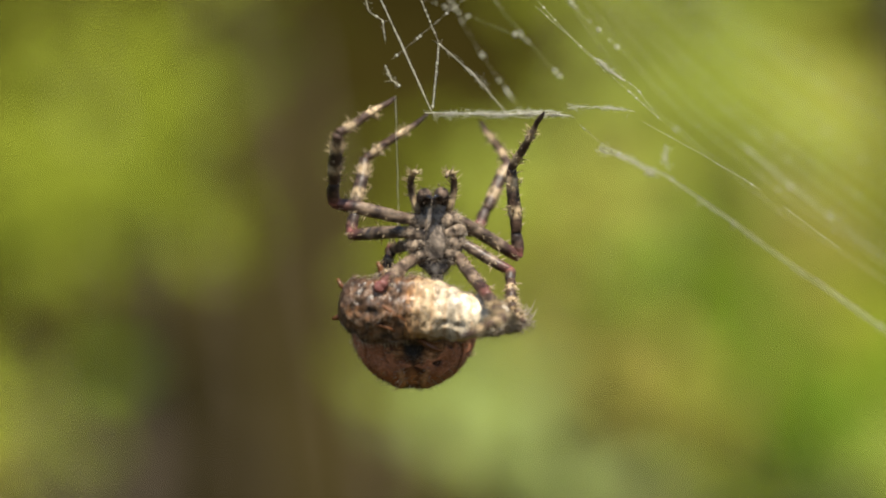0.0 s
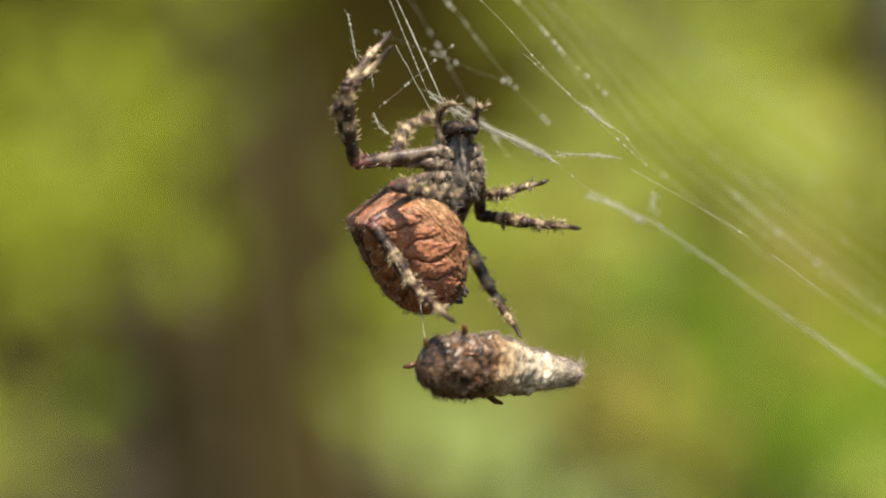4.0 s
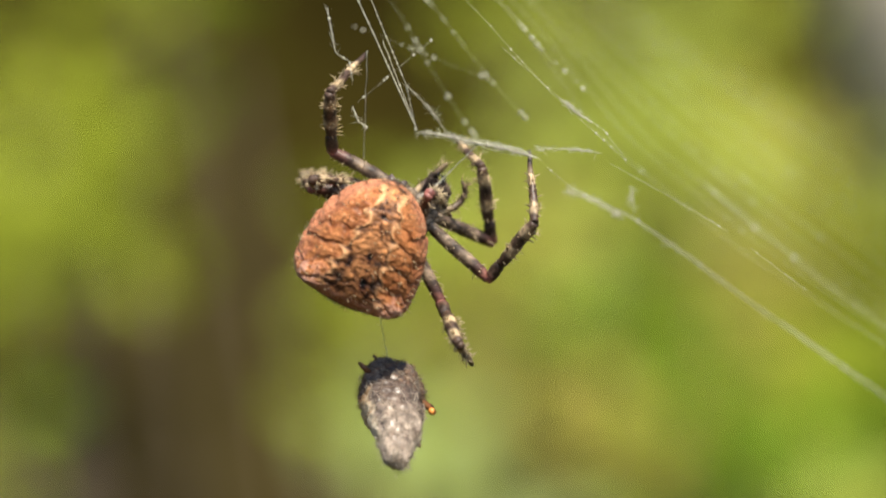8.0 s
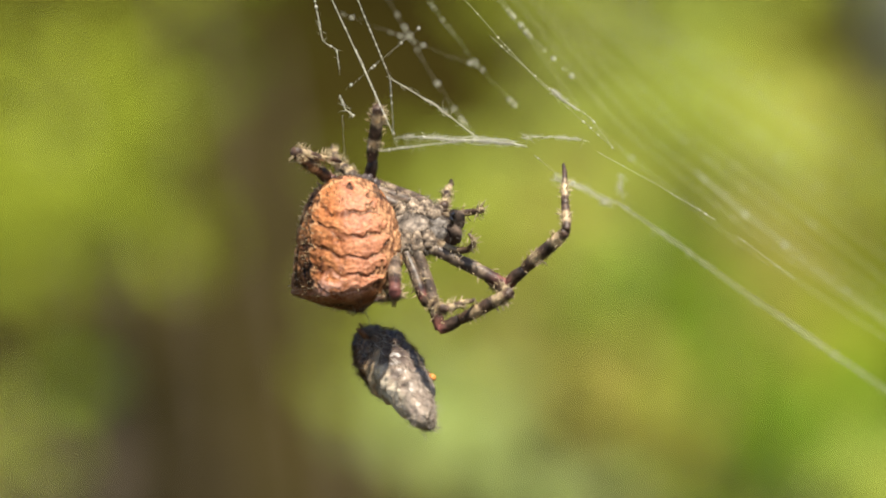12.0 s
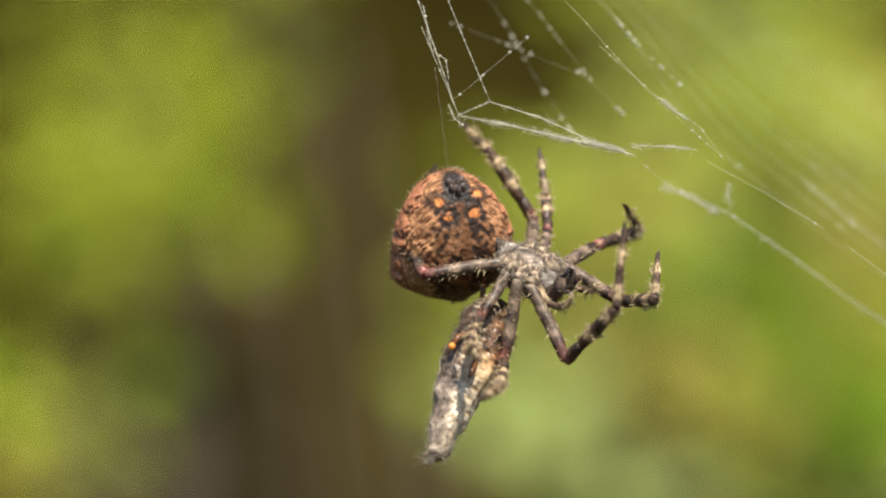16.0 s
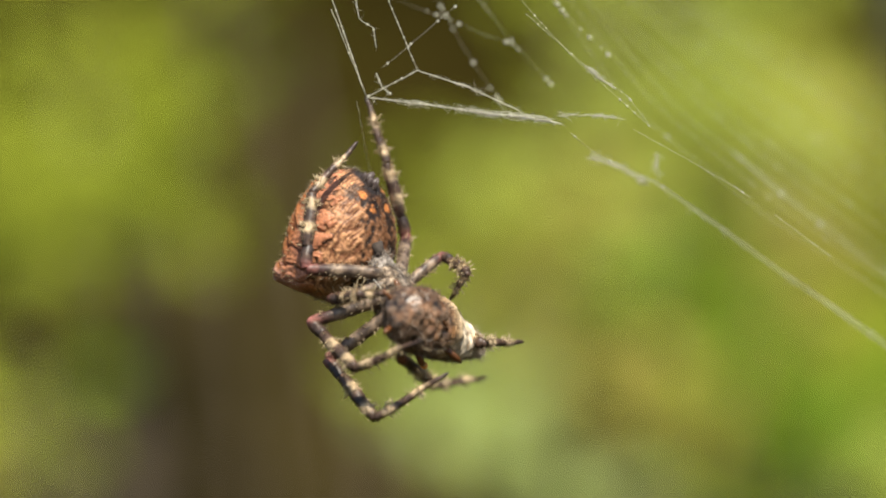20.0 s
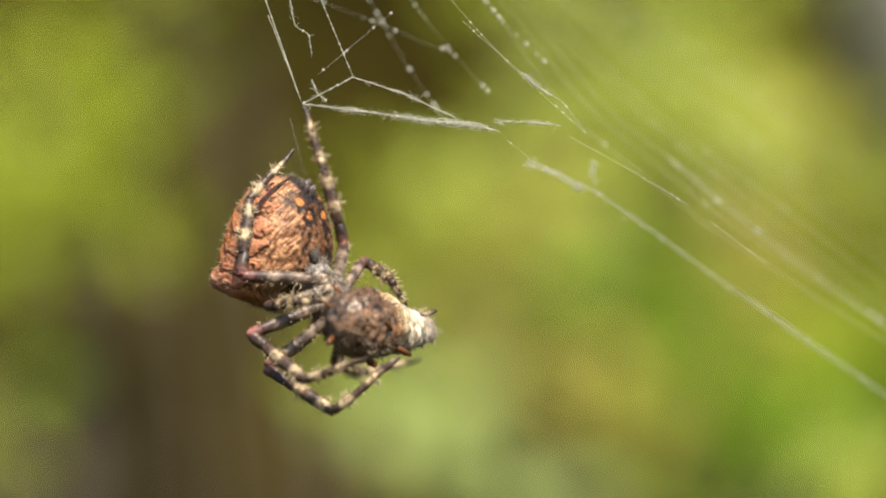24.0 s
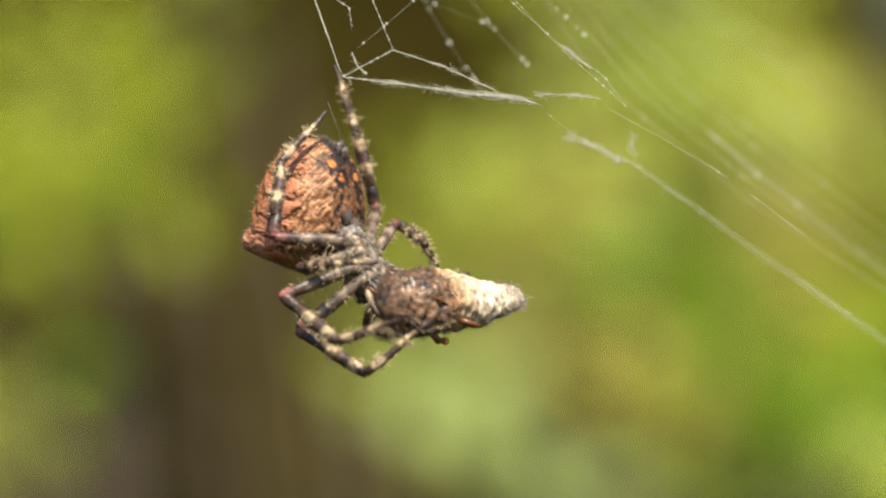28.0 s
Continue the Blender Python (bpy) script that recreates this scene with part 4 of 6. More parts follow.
put("belly", 3, -6.91, 1.52, -2.44, -0.16, -0.1, 0.98, -0.86, 0.45, -0.1)
put("belly", 3.3, -7.15, 1.49, 0.41, -0.2, -0.1, 0.97, -0.95, 0.1, -0.2)
put("belly", 3.5, -4.87, 1.48, 1.75, -0.2, -0.1, 0.97, -0.95, -0.21, -0.22)
put("belly", 3.6, -3.9, 1.49, 2.21, -0.2, -0.1, 0.97, -0.95, -0.21, -0.22)
put("belly", 4, -1.79, 1.5, 1.91, -0.2, -0.1, 0.97, -0.95, -0.21, -0.22)
put("belly", 4.5, -1.22, 1.51, 1, -0.2, -0.1, 0.97, -0.95, -0.21, -0.22)
put("belly", 6.5, -5.01, -0.92, -2.47, -0.9, -0.2, 0.3, -0.15, -0.55, -0.82)
put("belly", 7, -2.79, -1.47, 2.55, -0.64, 0.28, -0.71, -0.2, -0.96, -0.19)
put("belly", 7.5, -2.79, -1.39, 2.45, -0.5, 0.36, -0.79, -0.14, -0.93, -0.33)
put("belly", 8, -1.66, -1.95, 3.23, -0.41, 0.41, -0.81, -0.11, -0.91, -0.41)
put("belly", 8.5, -1.82, -1.93, 4.49, -0.41, 0.41, -0.81, -0.11, -0.91, -0.41)
put("belly", 9, -3, -1.95, -0.25, -0.45, 0.36, -0.82, -0.16, -0.93, -0.32)
put("belly", 9.5, -3.34, -1.47, 0.12, -0.68, 0.2, -0.7, -0.16, -0.98, -0.13)
put("belly", 10, -3.91, -0.98, 0.42, -0.9, 0.1, -0.43, 0.14, -0.86, -0.49)
put("belly", 10.5, -4.62, -0.23, 0.85, -0.4, 0.16, -0.9, -0.41, -0.91, 0.02)
put("belly", 11, -5.89, 0.57, 1.88, 0.15, 0.12, -0.98, -0.89, -0.42, -0.19)
put("belly", 11.5, -5.84, 0.45, 1.51, 0.18, 0.1, -0.98, -0.89, -0.4, -0.2)
put("belly", 13.5, -6.7, 0.07, -0.83, 0.22, 0.02, -0.98, -0.95, -0.23, -0.22)
put("belly", 14, -7.63, 0.13, -0.55, 0.22, 0, -0.98, -0.97, -0.1, -0.22)
put("belly", 14.5, -8.21, 1.51, -1.98, 0.24, 0.1, -0.97, -0.97, 0.09, -0.23)
put("belly", 15, -9.16, 2.49, -3.27, 0.24, 0.25, -0.94, -0.93, 0.33, -0.15)
put("belly", 15.2, -7.14, 3.26, -0.87, 0.2, 0.28, -0.94, -0.91, 0.42, -0.07)
put("belly", 15.4, -4.03, 3.98, 2.14, 0.18, 0.28, -0.94, -0.83, 0.56, 0.01)
put("belly", 15.5, -3.48, 4.02, 2.63, 0.17, 0.27, -0.95, -0.75, 0.66, 0.05)
put("belly", 16, -4, 4.22, 1.2, 0.1, 0.2, -0.97, -0.29, 0.94, 0.16)
put("belly", 16.5, -6.23, 4.2, 4.46, 0.1, 0.28, -0.95, -0.5, 0.84, 0.2)
put("belly", 17, -7.03, 4.19, 4.26, -0.05, 0.35, -0.93, -0.83, 0.5, 0.23)
put("belly", 17.5, -8.76, 3.96, 3.04, -0.03, 0.22, -0.97, -0.87, 0.48, 0.14)
put("belly", 18, -9.53, 3.48, 1.09, 0.02, 0.05, -1, -0.87, 0.5, 0.01)
put("belly", 18.5, -9.46, 3.52, 1.65, 0.02, 0.05, -1, -0.87, 0.5, 0.01)
put("belly", 19, -8.82, 3.49, 2.3, 0.02, 0.05, -1, -0.87, 0.5, 0.01)
put("belly", 19.5, -10.06, 3.65, 1.19, 0.02, 0.05, -1, -0.87, 0.5, 0.01)
put("belly", 20, -9.2, 3.5, 1.02, 0.02, 0.05, -1, -0.87, 0.5, 0.01)
put("belly", 20.5, -9.31, 3.54, 1.57, 0.02, 0.05, -1, -0.87, 0.5, 0.01)
put("belly", 21, -8.41, 3.47, 1.95, 0.02, 0.05, -1, -0.87, 0.5, 0.01)
put("belly", 21.5, -8.95, 3.51, 0.89, 0.02, 0.05, -1, -0.87, 0.5, 0.01)
put("belly", 23.5, -8.95, 3.49, 0.99, 0.02, 0.05, -1, -0.87, 0.5, 0.01)
put("belly", 24, -10.25, 3.68, 0.71, 0.02, 0.05, -1, -0.87, 0.5, 0.01)
put("belly", 24.5, -8.26, 3.43, 0.89, 0.02, 0.05, -1, -0.87, 0.5, 0.01)
put("belly", 25, -9.15, 3.52, 0.91, 0.02, 0.05, -1, -0.87, 0.5, 0.01)
put("belly", 25.5, -9.94, 3.63, 0.96, 0.02, 0.05, -1, -0.87, 0.5, 0.01)
put("belly", 26, -8.82, 3.46, -0.02, 0.02, 0.05, -1, -0.87, 0.5, 0.01)
put("belly", 26.5, -9.2, 3.51, -1.13, 0.02, 0.05, -1, -0.87, 0.5, 0.01)
put("belly", 26.9, -8.07, 3.42, 1.09, 0.02, 0.05, -1, -0.87, 0.5, 0.01)
put("belly", 27, -8.42, 3.44, 0.96, 0.02, 0.05, -1, -0.87, 0.5, 0.01)
put("belly", 27.5, -9.31, 3.49, 1.7, 0.02, 0.05, -1, -0.87, 0.5, 0.01)
put("belly", 28, -10.24, 3.57, 2.89, 0.02, 0.05, -1, -0.87, 0.5, 0.01)
put("bundle", 0, -1.57, -3.76, -5.86, 1, 0, -0.08)
put("bundle", 0.5, -1.26, -3.75, -6.45, 0.99, 0, -0.11)
put("bundle", 1, -2.25, -3.73, -6.89, 0.99, 0, -0.15)
put("bundle", 1.5, -1.81, -3.7, -7.31, 0.98, 0, -0.21)
put("bundle", 2, -0.31, -3.73, -7.41, 0.96, 0, -0.27)
put("bundle", 2.5, -0.01, -3.71, -7.98, 0.93, 0, -0.37)
put("bundle", 3, 3.1, -2.23, -6.45, 0.76, 0.59, -0.29)
put("bundle", 3.3, 0.78, -1.47, -7.46, 0.24, 0.94, -0.24)
put("bundle", 3.5, 4.43, -1.46, -7.75, 0.24, 0.91, -0.34)
put("bundle", 3.6, 6.09, -1.46, -8.11, 0.24, 0.89, -0.39)
put("bundle", 4, 5.89, -1.46, -8.66, 0.85, 0.53, -0.06)
put("bundle", 4.5, 7.26, -1.39, -8.96, 0.45, -0.84, -0.3)
put("bundle", 6.5, 9.25, 0.14, -9.6, 0.86, -0.5, -0.02)
put("bundle", 7, 4.82, 0.13, -9.53, 0.41, -0.79, -0.45)
put("bundle", 7.5, 0.8, -0.75, -11.7, 0.24, -0.83, -0.5)
put("bundle", 8, 0.73, -1.35, -11.64, 0.05, -0.9, -0.43)
put("bundle", 8.5, 0.67, -1.91, -10.16, 0.05, -0.9, -0.43)
put("bundle", 9, -0.63, -5.39, -10.17, 0.23, -0.74, -0.63)
put("bundle", 9.5, 0.21, -3.26, -10.78, 0.68, -0.43, -0.6)
put("bundle", 10, 0.83, -1.13, -11.48, 0.92, 0, -0.39)
put("bundle", 10.5, 0.27, -0.53, -11.9, 0.73, -0.47, -0.5)
put("bundle", 11, -0.83, 0.07, -11.72, 0.34, -0.85, -0.4)
put("bundle", 11.5, -0.91, -0.05, -11.22, 0.33, -0.84, -0.43)
put("bundle", 13.5, -2.29, -0.46, -10.07, 0.27, -0.92, -0.27)
put("bundle", 14, -9.84, -0.33, -10.91, -0.44, -0.77, -0.47)
put("bundle", 14.5, -10.41, -0.13, -11.96, -0.52, -0.69, -0.52)
put("bundle", 15, -10.56, -0.63, -13.81, -0.57, -0.66, -0.48)
put("bundle", 15.2, -8.67, -1.02, -11.86, -0.62, -0.57, -0.53)
put("bundle", 15.4, -5.7, -1.5, -9.34, -0.67, -0.47, -0.58)
put("bundle", 15.5, -4.67, -1.61, -9.1, -0.63, -0.47, -0.61)
put("bundle", 16, -2.9, -2.01, -11.43, -0.36, -0.45, -0.8)
put("bundle", 16.5, -5.24, -2.3, -10.77, -0.05, -0.74, -0.67)
put("bundle", 17, -1.9, -2.25, -9.3, 0.6, 0.4, -0.69)
put("bundle", 17.5, 0.1, -2.23, -7.72, 0.67, 0.69, -0.29)
put("bundle", 18, 0.45, -2.25, -7.42, 0.5, 0.83, -0.24)
put("bundle", 18.5, 0.14, -2.26, -7.31, 0.49, 0.83, -0.27)
put("bundle", 19, 0.4, -2.27, -7.1, 0.47, 0.83, -0.29)
put("bundle", 19.5, -1.12, -2.22, -7.59, 0.44, 0.86, -0.26)
put("bundle", 20, -0.57, -2.25, -7.17, 0.41, 0.88, -0.23)
put("bundle", 20.5, -0.77, -2.26, -6.56, 0.4, 0.9, -0.16)
put("bundle", 21, 0.03, -2.26, -6.13, 0.39, 0.91, -0.09)
put("bundle", 21.5, -0.41, -2.25, -7.03, 0.41, 0.91, -0.09)
put("bundle", 23.5, 0.43, -2.25, -6.37, 0.46, 0.88, -0.09)
put("bundle", 24, -0.76, -2.2, -6.5, 0.47, 0.88, -0.09)
put("bundle", 24.5, 1.34, -2.22, -6.51, 0.45, 0.89, -0.08)
put("bundle", 25, 0.6, -2.25, -6.67, 0.42, 0.9, -0.08)
put("bundle", 25.5, -0.38, -2.23, -6.8, 0.41, 0.91, -0.11)
put("bundle", 26, 0.53, -2.21, -7.94, 0.39, 0.91, -0.14)
put("bundle", 26.5, 0.09, -2.18, -8.92, 0.4, 0.91, -0.1)
put("bundle", 26.9, 1.14, -2.21, -6.65, 0.41, 0.91, -0.07)
put("bundle", 27, 0.79, -2.23, -6.75, 0.41, 0.91, -0.06)
put("bundle", 27.5, 0.44, -2.25, -6.13, 0.48, 0.87, -0.09)
put("bundle", 28, 2.45, -2.27, -5.61, 0.72, 0.69, 0)
put("R1", 0, 8.76, 3.85, -2.91, 7.87, 10.3, -7.38, 2.73, 12.83, -2.54)
put("R1", 1, 9.39, 1.9, -0.82, 9.38, 8, -5.83, 3.13, 11.54, -3.67)
put("R1", 2, 8.71, 2.99, -3.88, 8.23, 9.14, -8.82, 2.61, 12.3, -4.99)
put("R1", 2.5, 8.69, 2.28, -4.27, 8.81, 7.84, -9.88, 3.15, 10.1, -5.5)
put("R1", 3, 6.03, 6.75, 2.04, 8.79, 13.98, 0.43, 3.06, 17.91, 3.26)
put("R1", 3.3, 7.77, 4.34, 2.59, 10.78, 11.26, 0.26, 4.48, 15.13, 1.53)
put("R1", 3.6, 9.25, 2.66, -2.97, 13.15, 7.75, -7.58, 7.34, 11.74, -5.02)
put("R1", 4, 8.6, 0.23, 2.42, 11.01, 7.47, 0.35, 5.45, 12.03, 2.45)
put("R1", 4.5, 9.5, 0.27, -1.44, 13.79, 5.31, -5.76, 9.18, 11.18, -5.08)
put("R1", 6.5, 6.81, 0.85, -6.29, 6.04, 3.29, -13.76, 8.32, 9.77, -10.76)
put("R1", 7, 8.27, 1.59, -4.65, 7.91, 3.63, -12.27, 10.51, 9.36, -8.2)
put("R1", 7.5, 8.6, 0.06, -3.58, 9.53, 0.07, -11.43, 11.46, 7.01, -9.33)
put("R1", 8, 8.24, -1.73, -2.6, 8.47, -3.26, -10.35, 11.02, 3.75, -9.6)
put("R1", 8.5, 8.49, -1.59, -1.86, 11.33, -1.57, -9.23, 13.89, 5.46, -8.72)
put("R1", 9, 6.46, -4.15, -0.75, 10.52, -6.73, -7.02, 15.93, -2.17, -4.53)
put("R1", 10, 2.82, -4.81, -4.12, 2.78, -6.59, -11.82, 6.14, -5.23, -5.25)
put("R1", 11, 3.95, -1.23, 5.85, 2.39, 0.95, -1.58, 7.89, -1.07, 3.1)
put("R1", 13.5, 5.21, 1.04, 5.99, 1.25, 4.24, -0.05, 6.57, 3.98, 5.22)
put("R1", 14, 5.6, -0.05, 5.56, 1.91, 2.38, -0.99, 7.61, 2.3, 3.89)
put("R1", 14.5, 6.67, 0.31, 4.9, 11.84, -0.67, 10.78, 16.17, 0.22, 16.84)
put("R1", 15, 6.59, 1.07, 5.11, 13.59, -0.64, 8.35, 20.6, -2.11, 10.57)
put("R1", 15.4, 6.99, 2.17, 4.79, 13.99, 1.85, 8.45, 21.26, 0.12, 9.1)
put("R1", 16, 9.09, 0.51, 0.99, 16.67, 0.15, 3.21, 11.86, 0.39, -2.54)
put("R1", 16.5, 9.11, 0.45, 0.88, 16.76, -1.38, 1.55, 23.7, -3.23, -0.62)
put("R1", 17, 6.37, 5.34, 4.18, 11.85, 6.57, 9.72, 17.49, 7.76, 14.53)
put("R1", 17.5, 7.42, 3.85, 3.95, 15.02, 5.03, 5.75, 22.42, 5.44, 6.9)
put("R1", 18, 7.2, 4.67, 4.47, 14.6, 7.38, 5.02, 21.65, 7.78, 2.5)
put("R1", 19, 7.2, 4.68, 4.47, 14.61, 7.37, 4.99, 21.65, 7.76, 2.45)
put("R1", 20, 7.21, 4.68, 4.46, 14.61, 7.39, 5, 21.66, 7.79, 2.47)
put("R1", 21, 7.04, 4.59, 4.68, 14.86, 5.22, 5.54, 21.3, 5.52, 1.71)
put("R1", 24, 7.12, 4.6, 4.58, 14.95, 5.23, 5.49, 21.49, 5.51, 1.83)
put("R1", 25, 7.07, 4.6, 4.64, 14.9, 5.23, 5.51, 21.37, 5.54, 1.73)
put("R1", 26, 7.06, 4.56, 4.67, 14.88, 5.21, 5.55, 21.34, 5.55, 1.76)
put("R1", 27, 7.02, 4.57, 4.7, 14.85, 5.2, 5.58, 21.29, 5.54, 1.75)
put("R1", 27.5, 7.05, 4.59, 4.66, 14.88, 5.2, 5.53, 21.34, 5.5, 1.73)
put("R1", 28, 7.08, 4.61, 4.63, 14.91, 5.2, 5.51, 21.39, 5.44, 1.76)
put("R2", 0, 7.49, 0.18, 4.19, 6.03, 6.6, 7.79, 0.07, 10.22, 8.28)
put("R2", 1, 8.56, 0.47, 2.87, 7.07, 6.93, 6.36, 0.56, 9.49, 6.65)
put("R2", 2, 7.21, -1.18, 4.23, 6.61, 5.6, 7.37, 0.6, 9.17, 7.77)
put("R2", 2.5, 8, -1.8, 3.07, 7.36, 4.95, 6.27, 1.03, 7.92, 6.66)
put("R2", 3, 9.36, -1.71, -1.04, 12.63, 4.5, -3.69, 6.29, 7.37, -4.44)
put("R2", 3.3, 7.51, 3.7, 2.67, 7.89, 9.64, 7.24, 1.56, 12.58, 7.75)
put("R2", 3.6, 3.35, 0.6, 6.25, 1.12, 4.95, 11.94, -4.74, 8.44, 13.52)
put("R2", 4, 7.27, 0.49, 4.39, 11.36, 5.72, 0.9, 7.08, 11.02, -0.7)
put("R2", 4.5, 8.61, -3.33, -1.74, 14.56, 1.17, -0.89, 16.39, 4.38, 5.05)
put("R2", 6.5, 6.8, -4.03, -3.86, 12.14, 0.18, -0.7, 7.76, 3.68, -4.89)
put("R2", 7, 6.85, -3.57, -4.38, 11.74, -0.82, 0.6, 5.97, 0.33, -3.19)
put("R2", 7.5, 6.91, -4.52, -2.7, 11.91, -1.06, 1.69, 6.38, -1.28, -2.59)
put("R2", 8, 7.17, -4.66, -0.47, 11.81, -0.65, 3.84, 6.42, -1.74, -0.48)
put("R2", 8.5, 7.7, -4.14, -0.7, 11.73, 1.02, 2.96, 5.89, 2.24, -0.71)
put("R2", 9, 6.11, -5.45, -0.24, 11.9, -2.32, 3.35, 12.63, 3.9, 6.5)
put("R2", 10, 3.35, -5.64, -4.06, 9.46, -8.55, -0.83, 12.64, -5.17, 4.41)
put("R2", 11, 4.18, -6.23, 0.3, 3.91, -4.65, -7.02, 8.02, -4.68, -1.36)
put("R2", 13.5, 6.44, -4.39, 2.4, 12.1, -5.8, 7.1, 17.59, -7.8, 10.95)
put("R2", 14, 5.72, -2.56, 4.8, 8.87, -2.82, 11.6, 12.15, -0.73, 17.42)
put("R2", 14.5, 8, -3.77, -0.89, 15.07, -6.22, -0.3, 21.7, -8.09, 0.94)
put("R2", 15, 0.29, 2.3, 6.08, 6.72, 3.46, 9.75, 11.97, 6.15, 5.98)
put("R2", 15.4, 3.14, 5.13, 4.98, 9.46, 8.95, 6.31, 13.97, 13.97, 4.48)
put("R2", 16, 5.14, 7.21, 0.76, 2.23, 11.75, -4.45, 7.8, 7.52, -4.17)
put("R2", 16.5, 4.19, 5.32, 4.56, 9.1, 4.18, 10.11, 11.74, 3.21, 16.52)
put("R2", 17, 7.08, 0.64, -6.15, 6.32, 0.71, -13.61, 12.03, -3.32, -13.22)
put("R2", 17.5, 9.34, 0.1, -2.32, 15.34, -4.23, -3.58, 18.54, -5.48, -9.68)
put("R2", 18, 8.94, 4.31, -0.84, 3.26, 6.9, -4.99, 10.12, 7.52, -6.23)
put("R2", 19, 8.94, 4.32, -0.85, 3.25, 6.87, -5.02, 10.11, 7.54, -6.23)
put("R2", 20, 8.94, 4.32, -0.86, 3.24, 6.91, -4.99, 10.1, 7.53, -6.25)
put("R2", 21, 9.43, 2.63, -0.96, 3.29, 4.2, -4.97, 10.24, 3.42, -5.31)
put("R2", 24, 9.42, 2.65, -1.07, 3.12, 4.21, -4.84, 10.05, 3.46, -5.47)
put("R2", 25, 9.42, 2.64, -1.01, 3.22, 4.23, -4.91, 10.16, 3.43, -5.39)
put("R2", 26, 9.43, 2.6, -0.97, 3.29, 4.29, -4.92, 10.22, 3.38, -5.33)
put("R2", 27, 9.44, 2.6, -0.93, 3.33, 4.24, -4.97, 10.28, 3.38, -5.26)
put("R2", 27.5, 9.43, 2.62, -0.99, 3.25, 4.21, -4.93, 10.19, 3.42, -5.36)
put("R2", 28, 9.42, 2.64, -1.02, 3.19, 4.15, -4.9, 10.13, 3.45, -5.41)
put("R3", 0, 4.08, -1.25, 4.25, 4.74, -3.28, 0.01, 2.33, -6.18, 2.45)
put("R3", 1, 5.97, -1.03, 2.71, 3.31, -2.91, -0.75, 1.01, -4.48, -4.28)
put("R3", 2, 5.85, -1.61, -3.99, 3.18, -2.18, -0.1, -0.24, -3.42, -2.74)
put("R3", 2.5, 6.23, -2.45, -3.21, 3.75, -3.05, 0.8, 0.72, -4.23, -2.31)
put("R3", 3, 6.96, -2.32, -0.7, 4.81, -5.06, 2.53, 1.29, -7.15, 4.39)
put("R3", 3.3, 7.01, -0.14, -1.3, 4.74, -0.12, -5.47, 3.82, 0.73, -9.79)
put("R3", 3.6, 6.37, -0.88, -3.26, 4.87, -1.07, -7.76, 4, -0.24, -12.1)
put("R3", 4, 6.94, -1.06, -2, 5.34, -1.25, -6.47, 4.49, -0.9, -10.87)
put("R3", 4.5, 5.85, -3.8, -2.48, 2.75, -3.87, -6.07, 1.78, -2.08, -10.09)
put("R3", 6.5, 6.45, -2.23, -2.88, 9.11, 0.8, -0.38, 7.04, 4.78, -0.02)
put("R3", 7, 6.57, -0.92, -3.27, 10.31, 0.56, -0.74, 7.16, 3.09, 1.24)
put("R3", 7.5, 6.77, -1.82, -2.51, 10.05, 0.41, 0.1, 7.03, 3.57, 1.15)
put("R3", 8, 6.4, -3.36, -0.81, 9.65, -1.24, 1.93, 7.7, 2.63, 3.12)
put("R3", 8.5, 6.59, -3.02, -1.18, 10.29, -1.14, 1.13, 8.36, 2.75, 2.3)
put("R3", 9, 5.97, -3.9, -0.62, 7.04, 0.39, 1.13, 5.49, 3.96, 3.39)
put("R3", 10, 4.06, -4.39, -3.31, 7.4, -6.54, -5.91, 11.81, -6.66, -5.03)
put("R3", 11, 2.65, -5.2, -2.37, 4.32, -9.39, -0.89, 6.09, -11.79, 2.48)
put("R3", 13.5, 4.88, -4.57, 0.63, 8.85, -6.93, 1.75, 13.21, -7.89, 2.27)
put("R3", 14, 3.07, -5.06, -2.61, 7.02, -7.22, -1.1, 11.21, -8.49, -0.06)
put("R3", 14.5, 3.15, -4.96, -2.79, 6.71, -8.02, -2.08, 10.69, -9.9, -1.14)
put("R3", 15, 2.44, -5.21, -2.36, 4.94, -7.8, -5.45, 8.23, -8.15, -8.51)
put("R3", 15.4, 6.25, -3.5, -1.32, 10.19, -5.64, 0.25, 14.2, -7.23, 1.55)
put("R3", 16, 6.33, -3.09, 0.71, 9.61, -6.47, 0.07, 11.96, -9.92, -1.62)
put("R3", 16.5, 6.82, -2.37, 0.34, 9.71, -5.94, 1.54, 11.63, -9.37, 3.74)
put("R3", 17, 5.62, -4.1, -1.73, 8.33, -3.58, 2.14, 10.3, -4.24, 6.13)
put("R3", 17.5, 7.15, -1.73, -0.76, 4.81, 1.22, -3.65, 6.51, 2.78, 0.21)
put("R3", 18, 5.76, -1.95, -3.26, 3.21, 0.67, -6.29, 5.75, 1.86, -2.77)
put("R3", 19, 5.76, -1.95, -3.26, 3.2, 0.65, -6.31, 5.72, 1.87, -2.79)
put("R3", 20, 5.75, -1.95, -3.27, 3.19, 0.67, -6.29, 5.75, 1.87, -2.79)
put("R3", 21, 6.07, -2.69, -1.89, 3.98, 0.29, -4.94, 7.78, 2.38, -3.71)
put("R3", 24, 6.07, -2.66, -1.93, 3.86, 0.33, -4.89, 7.7, 2.39, -3.8)
put("R3", 25, 6.06, -2.68, -1.92, 3.92, 0.32, -4.92, 7.74, 2.39, -3.75)
put("R3", 26, 6.06, -2.7, -1.9, 4, 0.34, -4.91, 7.83, 2.35, -3.69)
put("R3", 27, 6.07, -2.7, -1.88, 4.04, 0.32, -4.93, 7.85, 2.35, -3.67)
